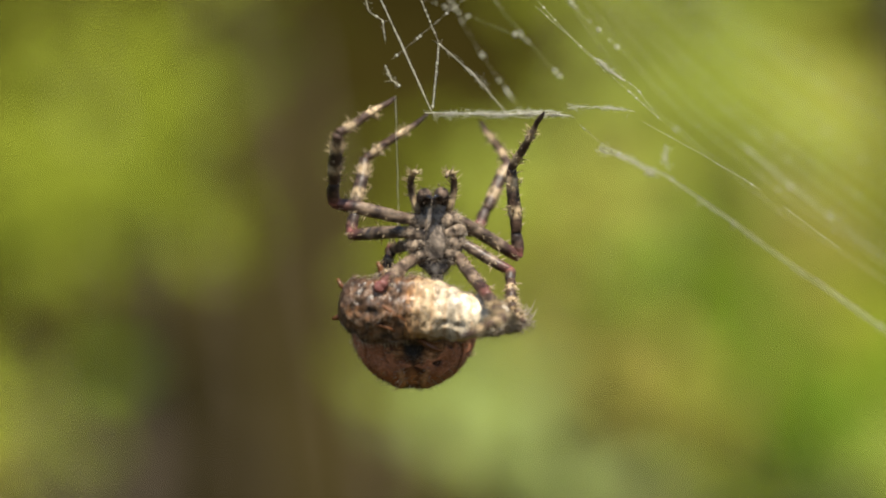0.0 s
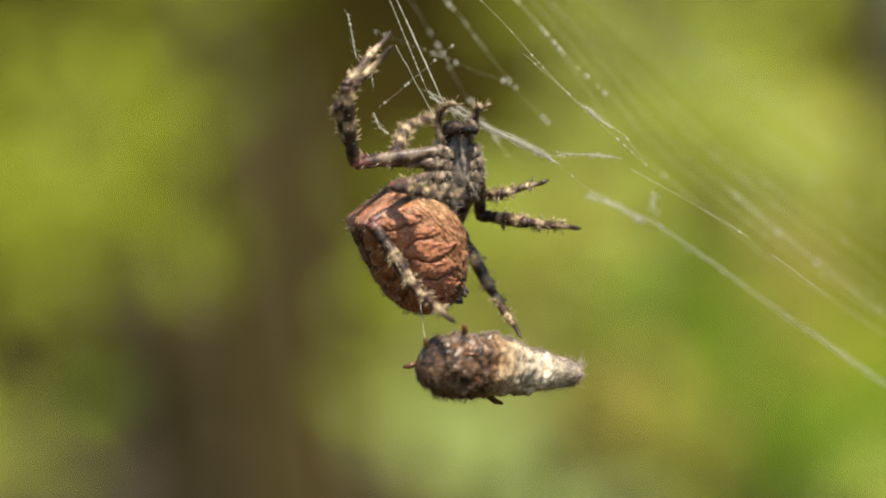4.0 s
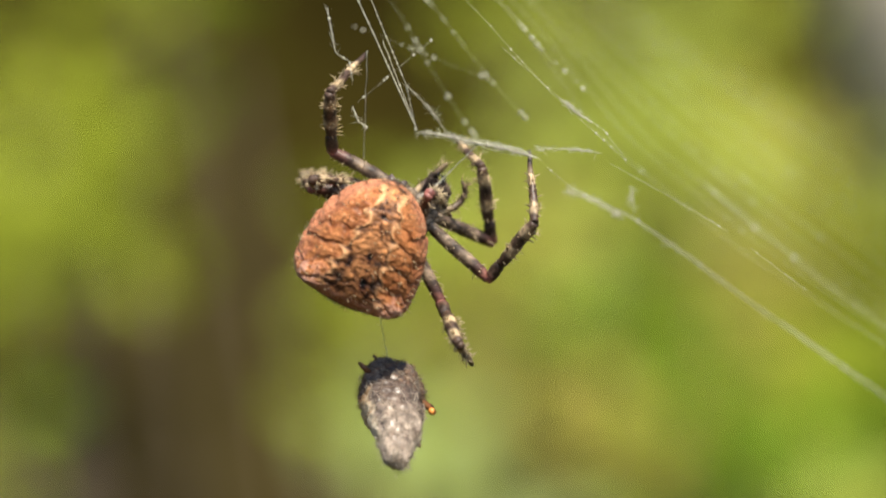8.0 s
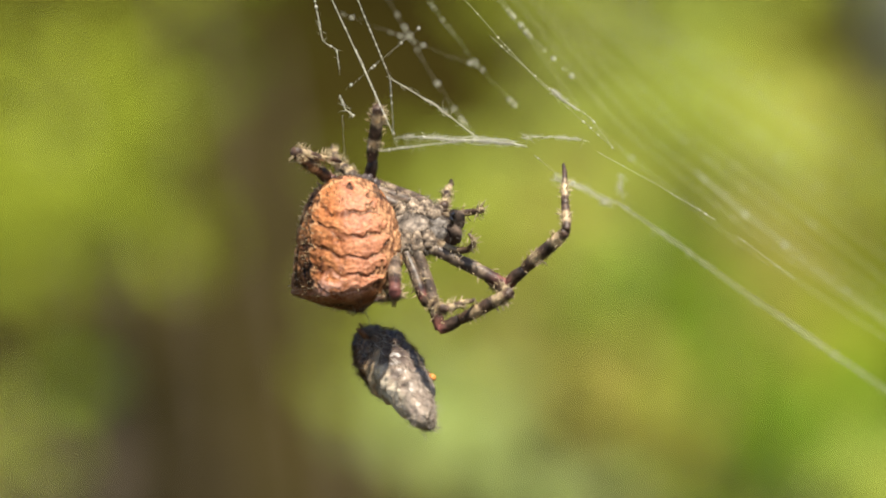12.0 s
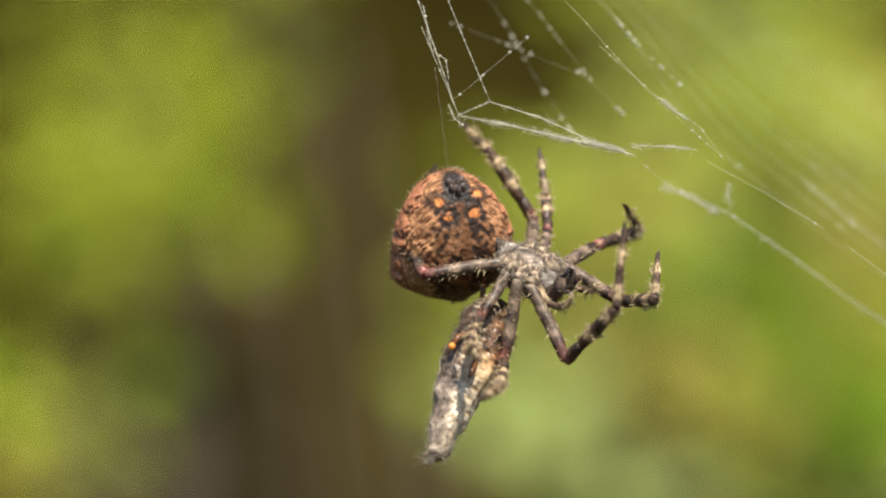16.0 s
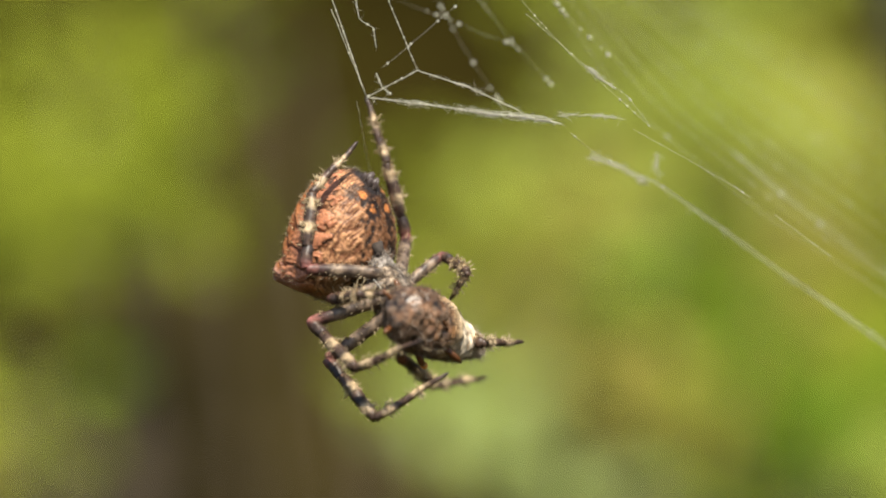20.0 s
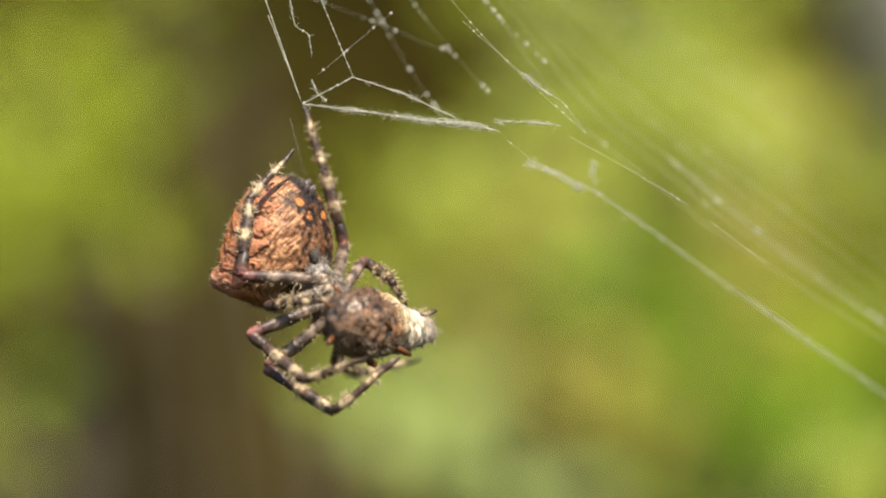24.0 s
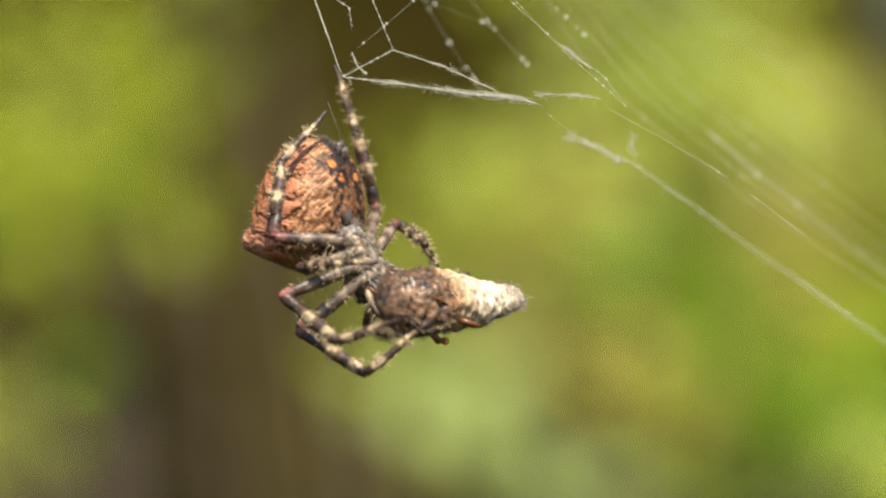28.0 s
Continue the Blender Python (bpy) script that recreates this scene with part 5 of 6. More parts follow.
put("R3", 27.5, 6.06, -2.69, -1.91, 3.94, 0.3, -4.93, 7.75, 2.38, -3.73)
put("R3", 28, 6.06, -2.68, -1.92, 3.87, 0.27, -4.92, 7.67, 2.39, -3.78)
put("R4", 0, 4.65, -3, -6.34, 5.73, -6.56, -0.41, 1.88, -7.51, -5.68)
put("R4", 1, 4.01, -2.13, -7.24, 5.31, -6.63, -2.04, 3, -8.04, -8.06)
put("R4", 2, 4.76, -2.99, -6.52, 4.12, -6.57, -0.53, 0.76, -8.08, -6.01)
put("R4", 2.5, 5.21, -3.79, -6.1, 4.7, -7.37, -0.1, 1.2, -8.92, -5.48)
put("R4", 3, 1.89, -2.53, -7.64, -3.85, -3.23, -3.69, -5.09, -5.06, 2.53)
put("R4", 3.3, 7.36, -2.72, -4.17, 5.9, -8.09, -8.41, 5.59, -9.04, -14.94)
put("R4", 3.6, 6.61, -5.02, -4.12, 3.63, -10.77, -6.78, 2.05, -12.52, -12.95)
put("R4", 4, 8.17, -4.35, -0.66, 5.43, -9.83, -4.04, 4.89, -11.9, -10.29)
put("R4", 4.5, 2.74, -8.87, -0.77, 2.15, -9.95, -7.66, 2.63, -9.39, -14.22)
put("R4", 6.5, 8.62, -2.23, 1.16, 6.77, -3.06, -5.54, 10.83, 0.51, -1.75)
put("R4", 7, 8.67, -2.13, 1.01, 6.6, -3.41, -5.56, 10.46, 0.29, -1.68)
put("R4", 7.5, 8.32, -2.11, 2.05, 6.73, -5.29, -3.98, 9.99, -0.32, -1.12)
put("R4", 8, 8.32, -2.31, 2, 5.99, -6.18, -3.34, 5.57, -0.36, -0.26)
put("R4", 8.5, 8.45, -2.53, 1.57, 5.57, -5.29, -4.18, 6.29, 0.64, -1.37)
put("R4", 9, 7.52, -5.49, -2.2, 11.99, -1.1, 0.93, 15.96, 3.59, 3.33)
put("R4", 10, 5.15, -7.38, 1.54, 3.84, -4.49, -4.7, 5.6, -4.9, 1.65)
put("R4", 11, 2.76, -8.1, -3.16, 1.9, -9.52, -9.96, 4.02, -6.95, -4.27)
put("R4", 13.5, 3.34, -7.79, -3.63, 1.66, -8.3, -10.41, 4.28, -6.2, -4.73)
put("R4", 14, 2.2, -8.23, -2.93, 0.8, -10.4, -9.44, 5.84, -10.8, -5.2)
put("R4", 14.5, 2.22, -8.19, -3.03, 0.23, -10.36, -9.38, 5.9, -10.39, -6)
put("R4", 15, 6.82, -5.1, 2.84, 12.42, -8.63, 5.12, 17.88, -11.65, 7.27)
put("R4", 15.4, 6.26, -6.86, 0.84, 11.61, -11.1, 2.36, 16.6, -14.39, 5.16)
put("R4", 16, 7.33, -5.52, 1.34, 6.89, -11.58, -2.14, 9.63, -17.38, -0.56)
put("R4", 16.5, 8.68, -3.1, 0.21, 8.46, -9.38, -2.87, 9.06, -15.85, -4)
put("R4", 17, 8.52, -3.81, -0.19, 6.61, -10.53, -0.62, 6.28, -17.01, 0.59)
put("R4", 17.5, 8.43, -4.01, 0.06, 7.78, -10.77, -1.65, 8.48, -17.3, -1.02)
put("R4", 18, 7.51, -5.04, -0.23, 6.83, -11.91, -1.44, 7.42, -18.47, -1.71)
put("R4", 19, 7.52, -5.03, -0.23, 6.87, -11.9, -1.45, 7.32, -18.47, -1.78)
put("R4", 20, 7.52, -5.03, -0.24, 6.83, -11.89, -1.45, 7.43, -18.46, -1.72)
put("R4", 21, 7.52, -5.03, -0.21, 6.88, -11.89, -1.45, 7.37, -18.47, -1.76)
put("R4", 24, 7.55, -5, -0.3, 6.9, -11.88, -1.41, 7.45, -18.45, -1.7)
put("R4", 25, 7.52, -5.03, -0.26, 6.84, -11.9, -1.45, 7.43, -18.47, -1.72)
put("R4", 26, 7.5, -5.06, -0.23, 6.8, -11.91, -1.46, 7.56, -18.47, -1.67)
put("R4", 27, 7.51, -5.05, -0.19, 6.86, -11.9, -1.45, 7.5, -18.47, -1.7)
put("R4", 27.5, 7.51, -5.04, -0.24, 6.83, -11.91, -1.45, 7.37, -18.48, -1.74)
put("R4", 28, 7.53, -5.02, -0.26, 6.87, -11.89, -1.43, 7.2, -18.47, -1.8)
put("L1", 0, -7.25, -2.36, 2.43, -7.08, 5.53, 2.27, -10.12, 10.92, -1.97)
put("L1", 1, -1.03, 2.04, 6.55, 0.28, 6.8, 12.72, -0.7, 12.69, 17.25)
put("L1", 2, 0.47, 2.13, 5.84, 1.03, 4.97, 13.19, 0.42, 9.41, 19.2)
put("L1", 2.5, 0.79, 1.4, 5.77, 1.09, 4.22, 13.14, 0.45, 8.66, 19.15)
put("L1", 3, -2.82, 1.5, 6.25, 1.55, 4.92, 0.63, -4.09, 7.19, 5.02)
put("L1", 3.3, 2.27, 1.28, 5.25, -3.64, 3.56, 9.96, -8.87, 4.39, 15.27)
put("L1", 3.6, 0.73, 1.63, 5.99, -5.01, 2.89, 11.26, -10.71, 2.79, 16.14)
put("L1", 4, 4.83, 0.53, 2.43, 0.04, 2.79, 8.29, -6.25, 3.56, 12.3)
put("L1", 4.5, -1.9, 2.05, 6.44, -7.49, 1.79, 12.02, -14.24, 1.89, 15.3)
put("L1", 6.5, -9.12, -0.22, -0.97, -2.89, 3.27, 2.41, 3.52, 4.33, 6.16)
put("L1", 7, -9.03, -0.05, -2.09, -3.39, 2.89, 2.6, 2.66, 5.32, 6.31)
put("L1", 7.5, -3.68, 6.01, 5.24, -3.93, 5.56, -2.64, 2, 8.79, 0.62)
put("L1", 8, -4.76, 7.34, 3.47, -1.96, 7.02, -3.91, 4.46, 10.05, -1.49)
put("L1", 8.5, -4.33, 7.97, 2.8, -1.55, 7.82, -4.59, 4.76, 10.68, -1.72)
put("L1", 9, -8.71, 1.13, -3.77, -5.42, 1.47, -10.94, 1, 4.39, -8.4)
put("L1", 10, -9.35, 2.33, -1.37, -9.78, 10.02, -3.15, -8.14, 15.98, 1.09)
put("L1", 11, -3.3, 8.61, 2.11, 0.46, 13.79, -2.51, 7.76, 12.86, -1.07)
put("L1", 13.5, -4.08, 8.06, 2.81, -1.15, 14.38, -0.91, 5.88, 11.78, -0.68)
put("L1", 14, -4.56, 7.74, 3.02, -3.35, 12.98, -2.76, 3.56, 11.26, -5.14)
put("L1", 14.5, -5.79, 7.79, 1.59, -5.25, 12.28, -4.89, 1.51, 9.4, -6.38)
put("L1", 15, -4.53, 7.32, 3.65, -3.77, 12.37, -2.38, 1.42, 10.79, -7.55)
put("L1", 15.4, -3.2, 8.09, 3.17, -1.44, 12.5, -3.14, 4.67, 9.11, -5.88)
put("L1", 16, -3.48, 8.46, 2.37, -2.24, 10.86, -5.05, 1.06, 7.25, -10.74)
put("L1", 16.5, -3.57, 9.1, -0.21, -7.91, 14.35, -4.2, -2.79, 14.01, 1.28)
put("L1", 17, -5.31, 5.59, 4.8, -9.08, 12.31, 3.05, -11.16, 14.54, -3.8)
put("L1", 17.5, -5.07, 3.98, 5.74, -7.24, 11.05, 2.97, -8.27, 11.95, -4.41)
put("L1", 18, -4.36, 3.78, 6.59, -6.57, 10.43, 2.96, -4.14, 9.06, -4)
put("L1", 19, -4.36, 3.78, 6.59, -6.59, 10.43, 2.95, -4.15, 9.08, -4.01)
put("L1", 20, -4.34, 3.77, 6.6, -6.57, 10.42, 2.97, -4.15, 9.06, -3.99)
put("L1", 21, -5.58, 4.23, 5.92, -6.49, 10.05, 0.66, -4.24, 7.79, -6.13)
put("L1", 24, -5.5, 4.21, 5.97, -6.44, 10.03, 0.71, -4.28, 7.8, -6.12)
put("L1", 25, -5.58, 4.22, 5.93, -6.51, 10.04, 0.67, -4.31, 7.8, -6.14)
put("L1", 26, -5.61, 4.23, 5.91, -6.5, 10.05, 0.65, -4.29, 7.76, -6.14)
put("L1", 27, -5.61, 4.23, 5.91, -6.49, 10.05, 0.64, -4.22, 7.76, -6.13)
put("L1", 27.5, -5.59, 4.23, 5.92, -6.5, 10.05, 0.66, -4.29, 7.81, -6.14)
put("L1", 28, -5.56, 4.23, 5.94, -6.48, 10.05, 0.68, -4.28, 7.84, -6.14)
put("L2", 0, -3.72, -0.11, 6.11, -6.86, 5.17, 10.42, -4.5, 8.59, 16.05)
put("L2", 1, -8.17, -1.16, -4.73, -8.18, 4.19, 0.53, -8.14, 9.57, -3.95)
put("L2", 2, -7.45, -1.74, 3.8, -8.82, 3.3, -1.58, -8.47, 6.52, 4.62)
put("L2", 2.5, -6.69, -2.52, 4.16, -8.65, 2.49, -1.06, -10.66, 5.76, 4.8)
put("L2", 3, -7.47, -2.42, 2.91, -8.98, 2.28, -2.74, -15.19, 5.47, -2.25)
put("L2", 3.3, -7.23, -2.23, 3.4, -6.59, -0.5, -3.87, -12.55, -0.3, -0.21)
put("L2", 3.6, -7.55, -3.26, 1.83, -6.93, -1.79, -5.5, -13.58, 0.42, -5.34)
put("L2", 4, -4.96, -4.54, 3.16, -5.45, -4.26, -4.32, -12.17, -5.23, -2.64)
put("L2", 4.5, -5.14, -5.01, 2.36, -4.4, -4.94, -5.11, -9.73, -4.72, -0.58)
put("L2", 6.5, -6.29, -1.45, 4.96, -10.6, 2.74, 0.46, -10.31, 9.47, -1.44)
put("L2", 7, -7.18, -2.77, 3.38, -12.23, -0.21, -1.54, -11.2, 6.32, -3.86)
put("L2", 7.5, -8.54, 0.96, 2.99, -12.13, 2.01, -3.51, -9.48, 6.91, -7.76)
put("L2", 8, -8.81, 2.47, 1.95, -10.32, 5.26, -4.85, -5.08, 9.08, -7.49)
put("L2", 8.5, -8.82, 3.08, 1.4, -9.63, 5.35, -5.7, -4.38, 9.23, -8.21)
put("L2", 9, -8.72, 1.65, 2.53, -9.95, 6.34, -3.19, -6.04, 11.47, -5.92)
put("L2", 10, -8.91, -0.59, 1.98, -13.19, 4.97, -0.67, -9.23, 5.71, 5.06)
put("L2", 11, -9, 1.19, 2.04, -11.57, 6.54, -2.55, -6.99, 6.17, 2.73)
put("L2", 13.5, -6.34, 5.68, 2.67, -0.31, 5.56, 7.12, 6.04, 3.44, 9.17)
put("L2", 14, -8.65, 4.12, -1.42, -2.13, 2.92, 2.08, 4.47, 3.78, 4.25)
put("L2", 14.5, -8.57, 3.74, -2.7, -2.65, 4.29, 1.87, 3.42, 2.31, 4.74)
put("L2", 15, -8.69, 4.06, 0, -11.46, 8.01, -5.74, -5.07, 6.38, -3.39)
put("L2", 15.4, -7.93, 4.83, 1.25, -10.31, 9.22, -4.34, -3.76, 7.5, -2.56)
put("L2", 16, -5.76, 3.72, 4.91, -11.53, 7.56, 2.05, -17.25, 9.68, -1.39)
put("L2", 16.5, -7.45, 0.47, 4.4, -13.19, 5.2, 5.36, -15.78, 10.84, 2.13)
put("L2", 17, -6.96, 1.05, 4.84, -11.93, 6.67, 4.72, -13.34, 9.82, -1.37)
put("L2", 17.5, -5.82, 1.13, 5.62, -9.65, 6.82, 2.59, -11, 8.5, -4.07)
put("L2", 18, -5.03, 0.11, 6.2, -7.96, 5.91, 2.45, -8.7, 6.15, -4.5)
put("L2", 19, -5.03, 0.11, 6.2, -7.98, 5.91, 2.46, -8.76, 6.17, -4.49)
put("L2", 20, -5.02, 0.1, 6.2, -7.96, 5.9, 2.47, -8.71, 6.14, -4.48)
put("L2", 21, -6.36, 0.82, 5.59, -8.22, 6.74, 1.38, -9.56, 7.49, -5.45)
put("L2", 24, -6.27, 0.8, 5.64, -8.16, 6.72, 1.45, -9.41, 7.45, -5.4)
put("L2", 25, -6.35, 0.81, 5.59, -8.23, 6.73, 1.4, -9.55, 7.48, -5.44)
put("L2", 26, -6.37, 0.82, 5.58, -8.22, 6.75, 1.37, -9.54, 7.47, -5.46)
put("L2", 27, -6.38, 0.82, 5.57, -8.21, 6.75, 1.36, -9.54, 7.49, -5.47)
put("L2", 27.5, -6.37, 0.82, 5.58, -8.23, 6.75, 1.38, -9.55, 7.5, -5.45)
put("L2", 28, -6.34, 0.82, 5.6, -8.22, 6.74, 1.4, -9.52, 7.52, -5.43)
put("L3", 0, -6.6, -3.09, -1.83, -6.44, -5.87, -5.67, -7.48, -6.6, -9.99)
put("L3", 1, -6.5, -0.69, 2.04, -8.03, -1.69, -2.35, -7.47, 2.03, 0.11)
put("L3", 2, -7.29, -1.13, -0.58, -5.73, 0.83, -4.62, -3.22, 2.2, -8.09)
put("L3", 2.5, -6.52, -1.61, -3.13, -4.75, 0.34, -7.08, -2.73, 1.73, -10.86)
put("L3", 3, -5.8, -1.62, 2.69, -7.76, -3.81, 6.42, -8.37, -4.78, 10.77)
put("L3", 3.3, -5.83, -0.61, 3.12, -8.53, 1.44, -0.2, -12.92, 2.35, -0.51)
put("L3", 3.6, -7.04, -2.05, -1.01, -8.02, -0.35, -5.33, -12.45, 0.47, -5.35)
put("L3", 4, -4.98, -2.96, 2.84, -4.14, -2.04, -1.75, -8.22, -0.73, -3.12)
put("L3", 4.5, -4.84, -3.92, 1.93, -5.17, -4.8, -2.73, -8.91, -3.21, -4.66)
put("L3", 6.5, -1.27, 1.84, -5, 0.7, 4.45, -1.55, 3.87, 6.74, 0.68)
put("L3", 7, -1.84, 1.75, -5.14, 0.15, 3.37, -1.14, 1.48, 6.19, 2.11)
put("L3", 7.5, -1.76, 0.67, -5.53, -0.28, 3.52, -2.03, 1.14, 6.99, 0.46)
put("L3", 8, -2.8, -0.8, -5.67, -1.34, 2.4, -2.48, -1.81, 4.59, 1.42)
put("L3", 8.5, -1.87, -0.27, -5.68, -0.43, 2.94, -2.47, -0.7, 5.3, 1.35)
put("L3", 9, -2.31, -0.39, -5.7, -0.44, 2.49, -2.41, 1.74, 5.57, 0.04)
put("L3", 10, -1.89, 3.77, -3.27, -4.31, 6.68, -6.13, -1.84, 6.29, -2.4)
put("L3", 11, -6.38, 2.36, -1.17, -7.69, 6.04, -3.86, -6.31, 6.82, 0.35)
put("L3", 13.5, -6.11, 0.58, 2.36, -9.97, 2, -0.01, -10.23, 3.13, -4.36)
put("L3", 14, -6.45, -1.3, 1.97, -10.75, -1.06, -0.04, -14.7, -1.26, -2.19)
put("L3", 14.5, -7.01, -1.16, 0.84, -11.56, 0.2, 0.75, -15.87, 0.57, -0.51)
put("L3", 15, -7.15, 0.01, 0.42, -11.68, 1.24, -0.27, -15.97, 1.97, -1.43)
put("L3", 15.4, -6.02, -0.41, 2.64, -10.08, 1.43, 4.28, -14.23, 2.85, 3.29)
put("L3", 16, -6.54, 0.65, 1.69, -10.65, 2.81, 0.69, -13.26, 6.22, -0.65)
put("L3", 16.5, -6.98, -0.08, 1, -11.69, 0.33, 0.53, -11.71, 3.86, -2.26)
put("L3", 17, -5.47, -0.1, 3.15, -7.33, 0.89, -1.11, -7.73, 2.76, -5.18)
put("L3", 17.5, -4.89, -1.24, 3.51, -6.4, 0.67, -0.57, -7.63, 2.39, -4.54)
put("L3", 18, -4.21, -1.07, 4.04, -6.54, 0.04, 0.05, -6.29, 1.75, -4.1)
put("L3", 19, -4.21, -1.06, 4.05, -6.54, 0.04, 0.06, -6.32, 1.76, -4.09)
put("L3", 20, -4.2, -1.07, 4.05, -6.54, 0.04, 0.07, -6.29, 1.74, -4.09)
put("L3", 21, -4.22, -1.06, 4.04, -6.54, 0.04, 0.05, -6.34, 1.76, -4.1)
put("L3", 24, -4.11, -1.08, 4.08, -6.48, 0.01, 0.12, -6.04, 1.71, -4.03)
put("L3", 25, -4.19, -1.07, 4.05, -6.54, 0.03, 0.07, -6.27, 1.74, -4.08)
put("L3", 26, -4.22, -1.07, 4.04, -6.53, 0.05, 0.05, -6.32, 1.74, -4.12)
put("L3", 27, -4.23, -1.06, 4.04, -6.53, 0.05, 0.03, -6.35, 1.75, -4.13)
put("L3", 27.5, -4.21, -1.06, 4.05, -6.54, 0.04, 0.06, -6.3, 1.76, -4.09)
put("L3", 28, -4.17, -1.06, 4.06, -6.52, 0.03, 0.08, -6.19, 1.76, -4.06)
put("L4", 0, -4.29, -4.49, -6.12, -5.41, -5.64, -12.94, -2.16, -6.13, -18.66)
put("L4", 1, -6.7, -6.91, -1.18, -9.72, -4.9, -7.17, -10.35, -2.31, -1.13)
put("L4", 2, -7.69, -5.83, -0.67, -6.73, -2.46, -6.73, -4.43, 1.13, -11.77)
put("L4", 2.5, -7.27, -5.11, -3.39, -5.76, -2.84, -9.84, -4.43, 0.75, -15.21)
put("L4", 3, -8.36, -3.9, 0.71, -8.29, -4.4, 7.69, -8.99, -6.4, 13.94)
put("L4", 3.3, -6.07, -5.33, 4.07, -3.57, -9.68, -0.82, -1.15, -12.28, -6.38)
put("L4", 3.6, -3.81, -5.48, 5.23, -5.64, -11.12, 1.51, -4.94, -13.01, -4.78)
put("L4", 4, -3.59, -5.92, 4.94, -5.82, -11.56, 1.45, -5.44, -14.54, -4.43)
put("L4", 4.5, -3.78, -6.55, 4.22, -4.55, -13.16, 2.06, -3.07, -15.04, -4.09)
put("L4", 6.5, -7.57, -2.67, 3.26, -13.34, -0.21, 6.37, -16.41, 4.65, 9.61)
put("L4", 7, -7.45, -3.13, 3.29, -14.1, -3.38, 1.13, -15.87, -2.28, 7.39)
put("L4", 7.5, -8.5, -3.22, 0.97, -14.99, -4.88, -1.06, -15.42, -3.04, 5.26)
put("L4", 8, -7.64, -2, 3.29, -13.31, -5.66, 1.43, -12.82, -2.1, 6.96)
put("L4", 8.5, -8.29, -2.58, 1.99, -13.71, -6.29, -0.43, -13.09, -2.61, 5.01)
put("L4", 9, -8.01, -1.51, 2.71, -14.63, -3.25, 1.24, -14.38, -0.72, 7.32)
put("L4", 10, -3.35, -3.53, 5.87, -8.86, -2.77, 1.61, -7.47, -6.5, 6.87)
put("L4", 11, -7.22, 0.22, -4.88, -4.02, -1.53, 1.1, -7.52, -0.87, -4.46)
put("L4", 13.5, -8.55, 0.47, -1.42, -7.08, -1.86, 5.01, -10.06, -2, -0.88)
put("L4", 14, -3.6, -2.34, 6.05, -9.12, -2.36, 1.74, -13.34, -3.58, -3.19)
put("L4", 14.5, -1.88, -5.53, 5.09, -5.53, -8.04, -0.33, -2.54, -8.08, -6.22)
put("L4", 15, -7.82, -4.84, -2.55, -9.8, -6.44, -9.07, -4.85, -6.37, -13.44)
put("L4", 15.4, -7.24, -5.93, -1.99, -8.83, -6.71, -8.76, -2.29, -7.55, -8.53)
put("L4", 16, -6.87, -5.99, 1.53, -3.57, -12.14, 2.12, 0.8, -12.86, -2.78)
put("L4", 16.5, -6.97, -5.26, 2.45, -3.35, -11.24, 2.19, 1.14, -12.08, -2.57)
put("L4", 17, -6.66, -3.75, 3.95, -4.27, -10.1, 5.67, -0.5, -12.11, 0.63)
put("L4", 17.5, -5.58, -4.55, 4.47, -2.67, -10.91, 4.74, 2.2, -14.29, 1.84)
put("L4", 18, -6.35, -4.04, 3.98, -4.31, -10.39, 1.85, -0.35, -13.49, -2.42)
put("L4", 19, -6.34, -4.04, 3.99, -4.25, -10.39, 1.89, -0.3, -13.49, -2.39)
put("L4", 20, -6.34, -4.04, 3.99, -4.3, -10.39, 1.85, -0.34, -13.49, -2.42)
put("L4", 21, -6.35, -4.04, 3.98, -4.25, -10.39, 1.9, -0.3, -13.5, -2.37)
put("L4", 24, -6.25, -4.08, 4.06, -4.18, -10.4, 1.86, -0.2, -13.49, -2.39)
put("L4", 25, -6.32, -4.05, 4, -4.29, -10.4, 1.85, -0.33, -13.5, -2.42)
put("L4", 26, -6.35, -4.04, 3.98, -4.39, -10.4, 1.83, -0.42, -13.5, -2.43)
put("L4", 27, -6.36, -4.04, 3.97, -4.32, -10.4, 1.88, -0.35, -13.5, -2.38)
put("L4", 27.5, -6.35, -4.04, 3.98, -4.3, -10.39, 1.86, -0.34, -13.5, -2.41)
put("L4", 28, -6.32, -4.05, 4.01, -4.2, -10.37, 1.88, -0.25, -13.48, -2.39)
put("web", 0, 20.01, 0.05, 8.15)
put("node", 0, -21.60, 3.55)
put("web", 0.5, 20.47, 0.17, 7.72)
put("node", 0.5, -21.62, 3.78)
put("web", 1, 19.62, -0.06, 7.45)
put("node", 1, -21.65, 4.00)
put("web", 1.5, 19.11, -0.18, 7.05)
put("node", 1.5, -21.58, 4.38)
put("web", 2, 19.66, -0.06, 6.97)
put("node", 2, -21.50, 4.75)
put("web", 2.5, 20.49, 0.15, 6.67)
put("node", 2.5, -21.70, 5.20)
put("web", 3, 19.77, -0.04, 6.72)
put("node", 3, -21.90, 5.65)
put("web", 3.3, 20.23, 0.01, 6.84)
put("node", 3.3, -21.18, 6.50)
put("web", 3.5, 20.53, 0.05, 6.92)
put("node", 3.5, -20.70, 7.08)
put("web", 3.6, 20.52, 0.02, 6.75)
put("node", 3.6, -20.46, 7.36)
put("web", 4, 20.47, -0.08, 6.05)
put("node", 4, -19.50, 8.50)
put("web", 4.5, 21.04, -0.04, 4.35)
put("node", 4.5, -20.00, 7.50)
put("web", 6.5, 23.02, -0.12, 5.32)
put("node", 6.5, -21.30, 5.80)
put("web", 7, 22.79, -0.24, 5.72)
put("node", 7, -20.60, 6.00)
